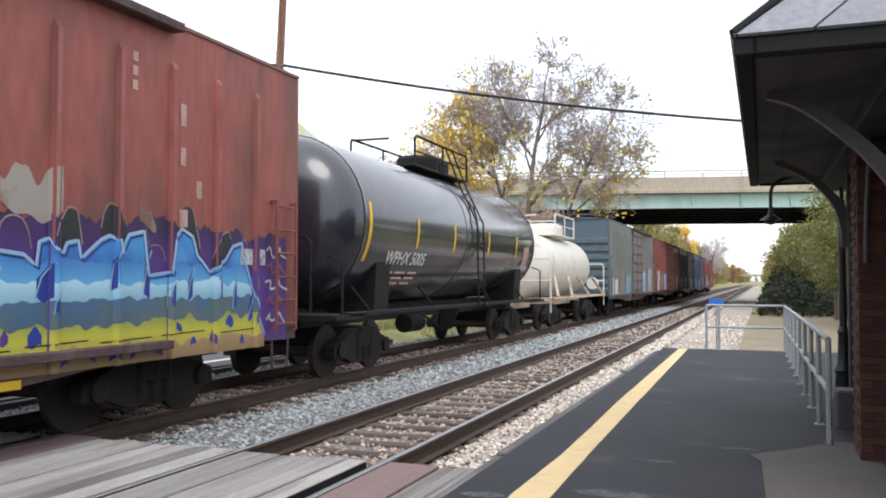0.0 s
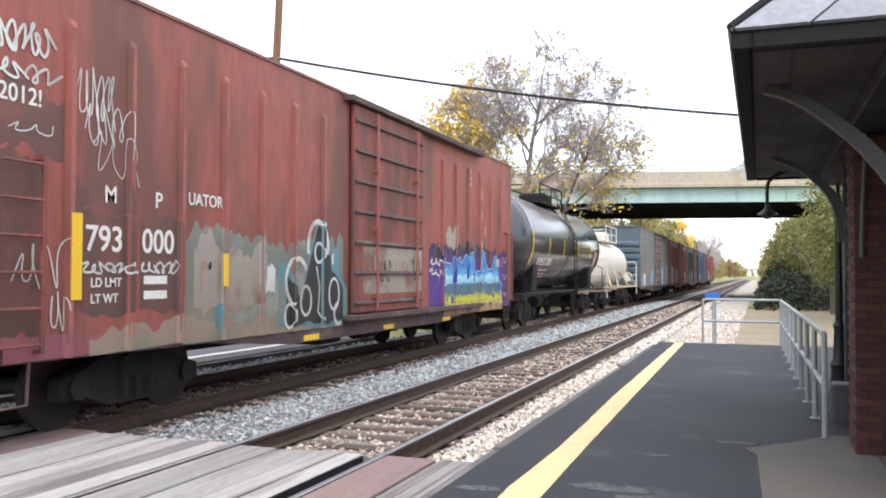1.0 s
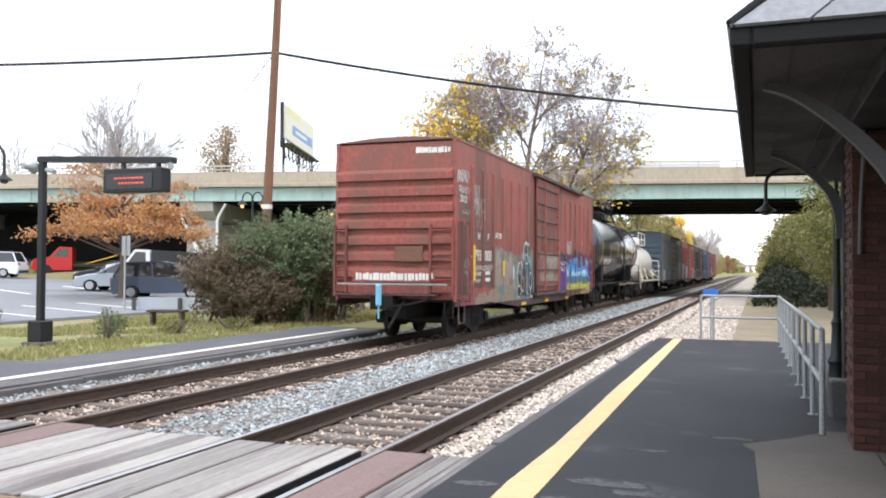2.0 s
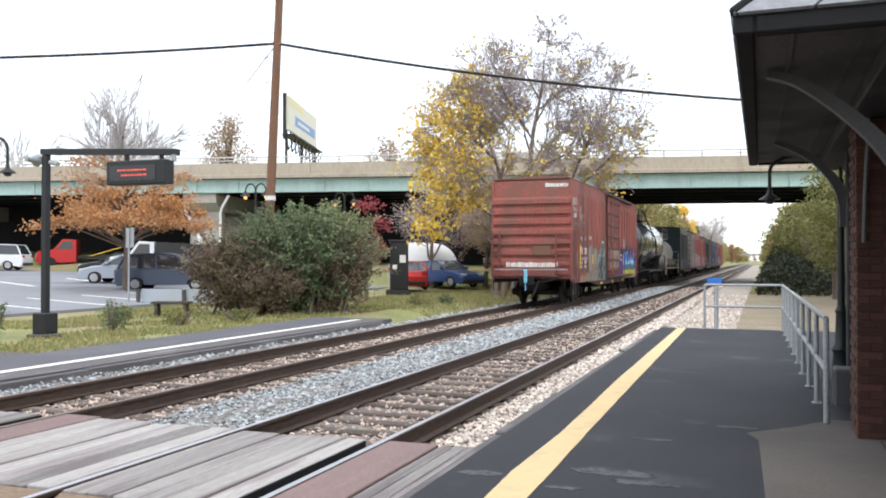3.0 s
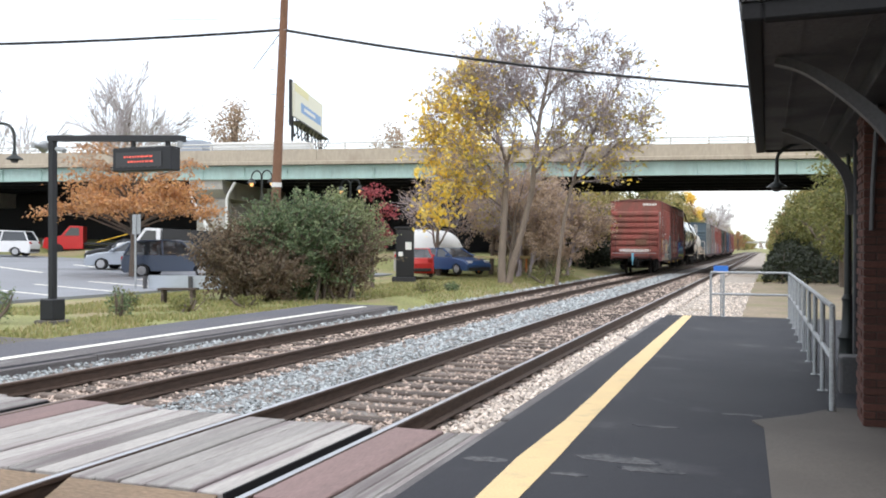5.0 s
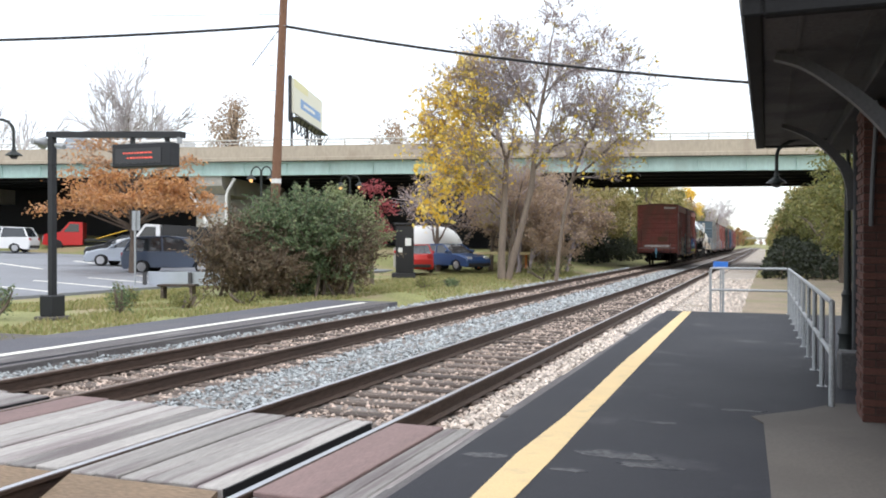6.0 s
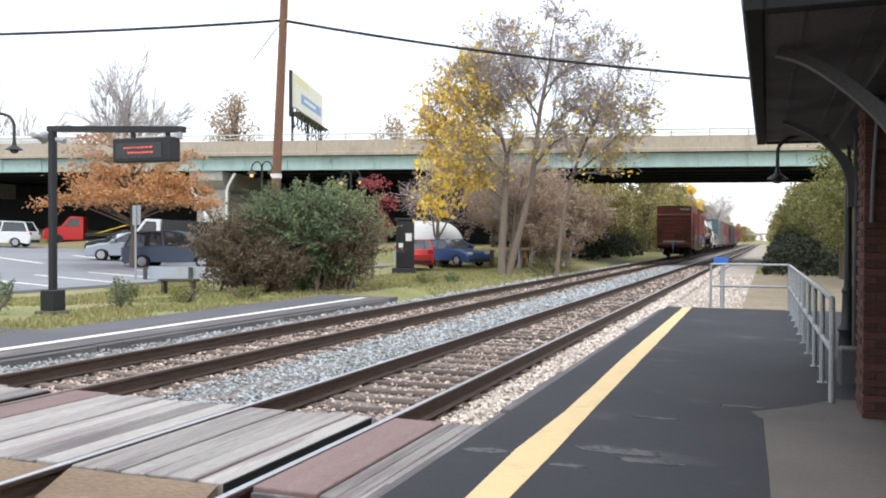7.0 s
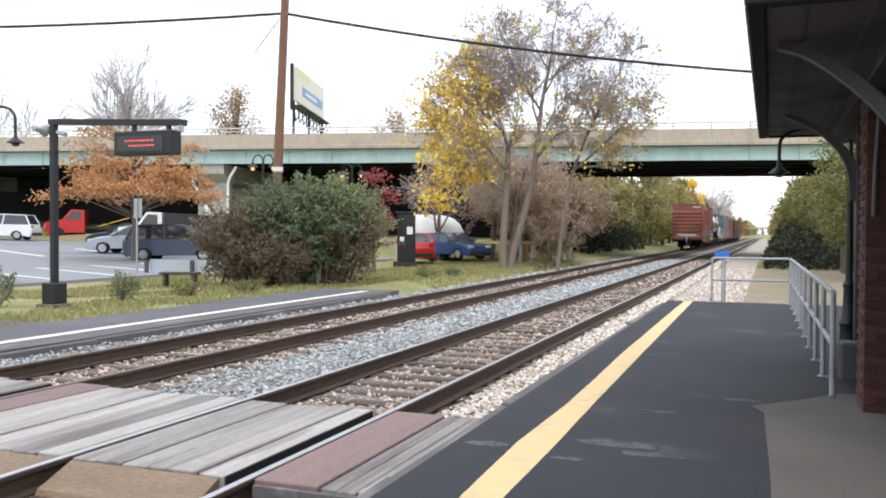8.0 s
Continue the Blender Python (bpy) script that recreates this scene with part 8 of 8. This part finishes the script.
kinds = [leafy_tree("tree", 11.0, 6.5, L_WOOD, 4200, 0.3, 101, "olive and brown woodland tree beside the line", group="woodland trees", lumps=15, base=0.08, m=pose(-14.8, 84, 0.6)),
         leafy_tree("tree", 10.0, 6.0, L_GREEN, 4000, 0.28, 102, "yellow-green woodland tree beside the line", group="woodland trees", lumps=14, base=0.08, m=pose(-13.5, 92, 0.5)),
         leafy_tree("tree", 10.0, 6.0, L_RUST, 3000, 0.3, 103, "rust-orange woodland tree beside the line", group="woodland trees", lumps=13, base=0.1, m=pose(-13.6, 215, 0.3)),
         leafy_tree("tree", 13.0, 7.0, L_YELLOW, 2800, 0.34, 104, "bright yellow tree past the bridge", group="woodland trees", lumps=11, base=0.4, m=pose(-13.6, 176, 0.3))]
for y in range(80, 330, 6):
    for sg in (-1, 1):
        if rng.random() < 0.08:
            continue
        k = rng.choice((0, 0, 1, 1) if y < 150 else (0, 2, 2, 1))
        x = (-13.2 - rng.uniform(0.0, 4.5)) if sg < 0 else (3.2 + rng.uniform(0.0, 4))
        copy_thing(kinds[k], pose(x, y + rng.uniform(-2, 2), 0.2, 0, 0, rng.uniform(0, 360)))
for x, y, k in ((-18, 80, 0), (-21, 86, 1), (-16.5, 88, 0), (-25, 84, 0), (-30, 92, 1), (-19, 100, 1), (-22, 108, 0), (-17, 96, 1), (-12.9, 100, 0), (-12.6, 112, 1), (-13.0, 124, 0), (-12.6, 138, 1), (-13.2, 150, 0)):
    copy_thing(kinds[k], pose(x, y, 0.5, 0, 0, rng.uniform(0, 360)))
for y in range(336, 960, 14):
    for sg in (-1, 1):
        x = (-12.6 - rng.uniform(0.0, 5)) if sg < 0 else (2.6 + rng.uniform(0.0, 5))
        copy_thing(kinds[rng.choice((0, 2, 1, 0))], pose(x, y + rng.uniform(-4, 4), 0.1, 0, 0, rng.uniform(0, 360)))
for x in range(-90, 80, 6):
    copy_thing(kinds[rng.choice((0, 2, 1))], pose(x, 975 + rng.uniform(-8, 8), 0.1, 0, 0, rng.uniform(0, 360)))
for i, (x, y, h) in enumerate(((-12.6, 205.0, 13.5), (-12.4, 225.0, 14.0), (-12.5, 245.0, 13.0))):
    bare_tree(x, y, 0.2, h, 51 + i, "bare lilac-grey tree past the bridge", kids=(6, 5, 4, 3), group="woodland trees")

right_tree = leafy_tree("tree", 6.2, 4.6, L_GREEN, 4200, 0.15, 111, "yellow-green tree behind the platform railing", group="trees behind the railing", lumps=14, base=0.3, m=pose(3.6, 33.0, -0.1))
copy_thing(right_tree, pose(4.9, 28.5, -0.1, 0, 0, 120))
copy_thing(right_tree, pose(3.0, 40.0, -0.1, 0, 0, 210))
copy_thing(right_tree, pose(2.9, 36.5, 0.9, 0, 0, 160))
copy_thing(right_tree, pose(4.6, 38.0, 1.3, 0, 0, 15))
copy_thing(right_tree, pose(2.6, 47.0, -0.1, 0, 0, 300))
copy_thing(right_tree, pose(2.6, 55.0, -0.1, 0, 0, 40))
bare_tree(4.6, 22.0, -0.1, 8.8, 53, "thin tree behind the canopy", L_GREEN, 1.0, 0.14, group="trees behind the railing")


def hedge(x0, x1, y0, y1, h, seed, label, leaves):
    rng = random.Random(seed)
    t = thing("hedge", pose(0, 0, 0), label, "hedge", "dark hedges by the line")
    crown = Solid()
    n = int((x1 - x0) * (y1 - y0) * h * 26)
    for _ in range(min(n, 9000)):
        x, y = rng.uniform(x0, x1), rng.uniform(y0, y1)
        lim = h * (0.75 + 0.35 * noise.noise((x * 0.5, y * 0.5, seed)))
        e = min(1.0, min(x - x0, x1 - x, y - y0, y1 - y) / 0.8)
        z = rng.random() ** 0.7 * lim * (0.45 + 0.55 * max(0.0, e))
        leaf(crown, (x, y, ground_height(x, y) + z), 0.26, rng)
    for k in range(8):
        x, y = rng.uniform(x0 + 0.4, x1 - 0.4), rng.uniform(y0 + 0.4, y1 - 0.4)
        part("stem", Solid().tube((x, y, ground_height(x, y) - 0.2), (x + 0.1, y, ground_height(x, y) + h * 0.6), 0.05, 0.02, 5), M_BARK, t, fix=False)
    part("crown", crown, leaves, t, smooth=False, fix=False)


hedge(-0.1, 4.0, 42, 54, 2.3, 5, "dark hedge beside the gravel path", L_HEDGE)
hedge(0.2, 4.5, 54, 76, 3.2, 6, "dark hedge running on beside the line", L_HEDGE)
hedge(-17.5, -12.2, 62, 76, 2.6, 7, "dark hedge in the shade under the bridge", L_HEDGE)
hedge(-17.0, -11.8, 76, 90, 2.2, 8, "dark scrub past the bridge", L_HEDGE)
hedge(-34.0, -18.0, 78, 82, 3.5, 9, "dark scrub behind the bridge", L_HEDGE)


def motions():
    for car, y in TRAIN:
        walk(car, [(t, pose(X_FAR, y + SPEED * t + d, 0)) for t, d in ((0.0, 0.3), (0.5, 0.02), (1.0, -0.3), (1.2, -0.24), (2.3, 0.15), (2.5, 0.15), (4.0, 0.15), (6.0, 0.1), (8.0, 0.0))])
    ang = math.degrees(math.atan(BS))
    rows = []
    for t, x in ((0.0, 16.0), (1.2, 4.0), (3.5, -20.5), (4.5, -29.5), (8.0, -62.0)):
        px, py = bridge_point(x, 4.2)
        rows.append((t, pose(px, py, 7.62, 0, 0, ang)))
    walk(ROAD_TRUCK, rows)
    for w, r, x, y, z in WHEELS:
        step = SPEED / FPS / r
        walk(w, [(i / FPS, pose(x, y, z, -math.degrees(step * i), 0, 0)) for i in range(0, int(8 * FPS) + 1)])


motions()
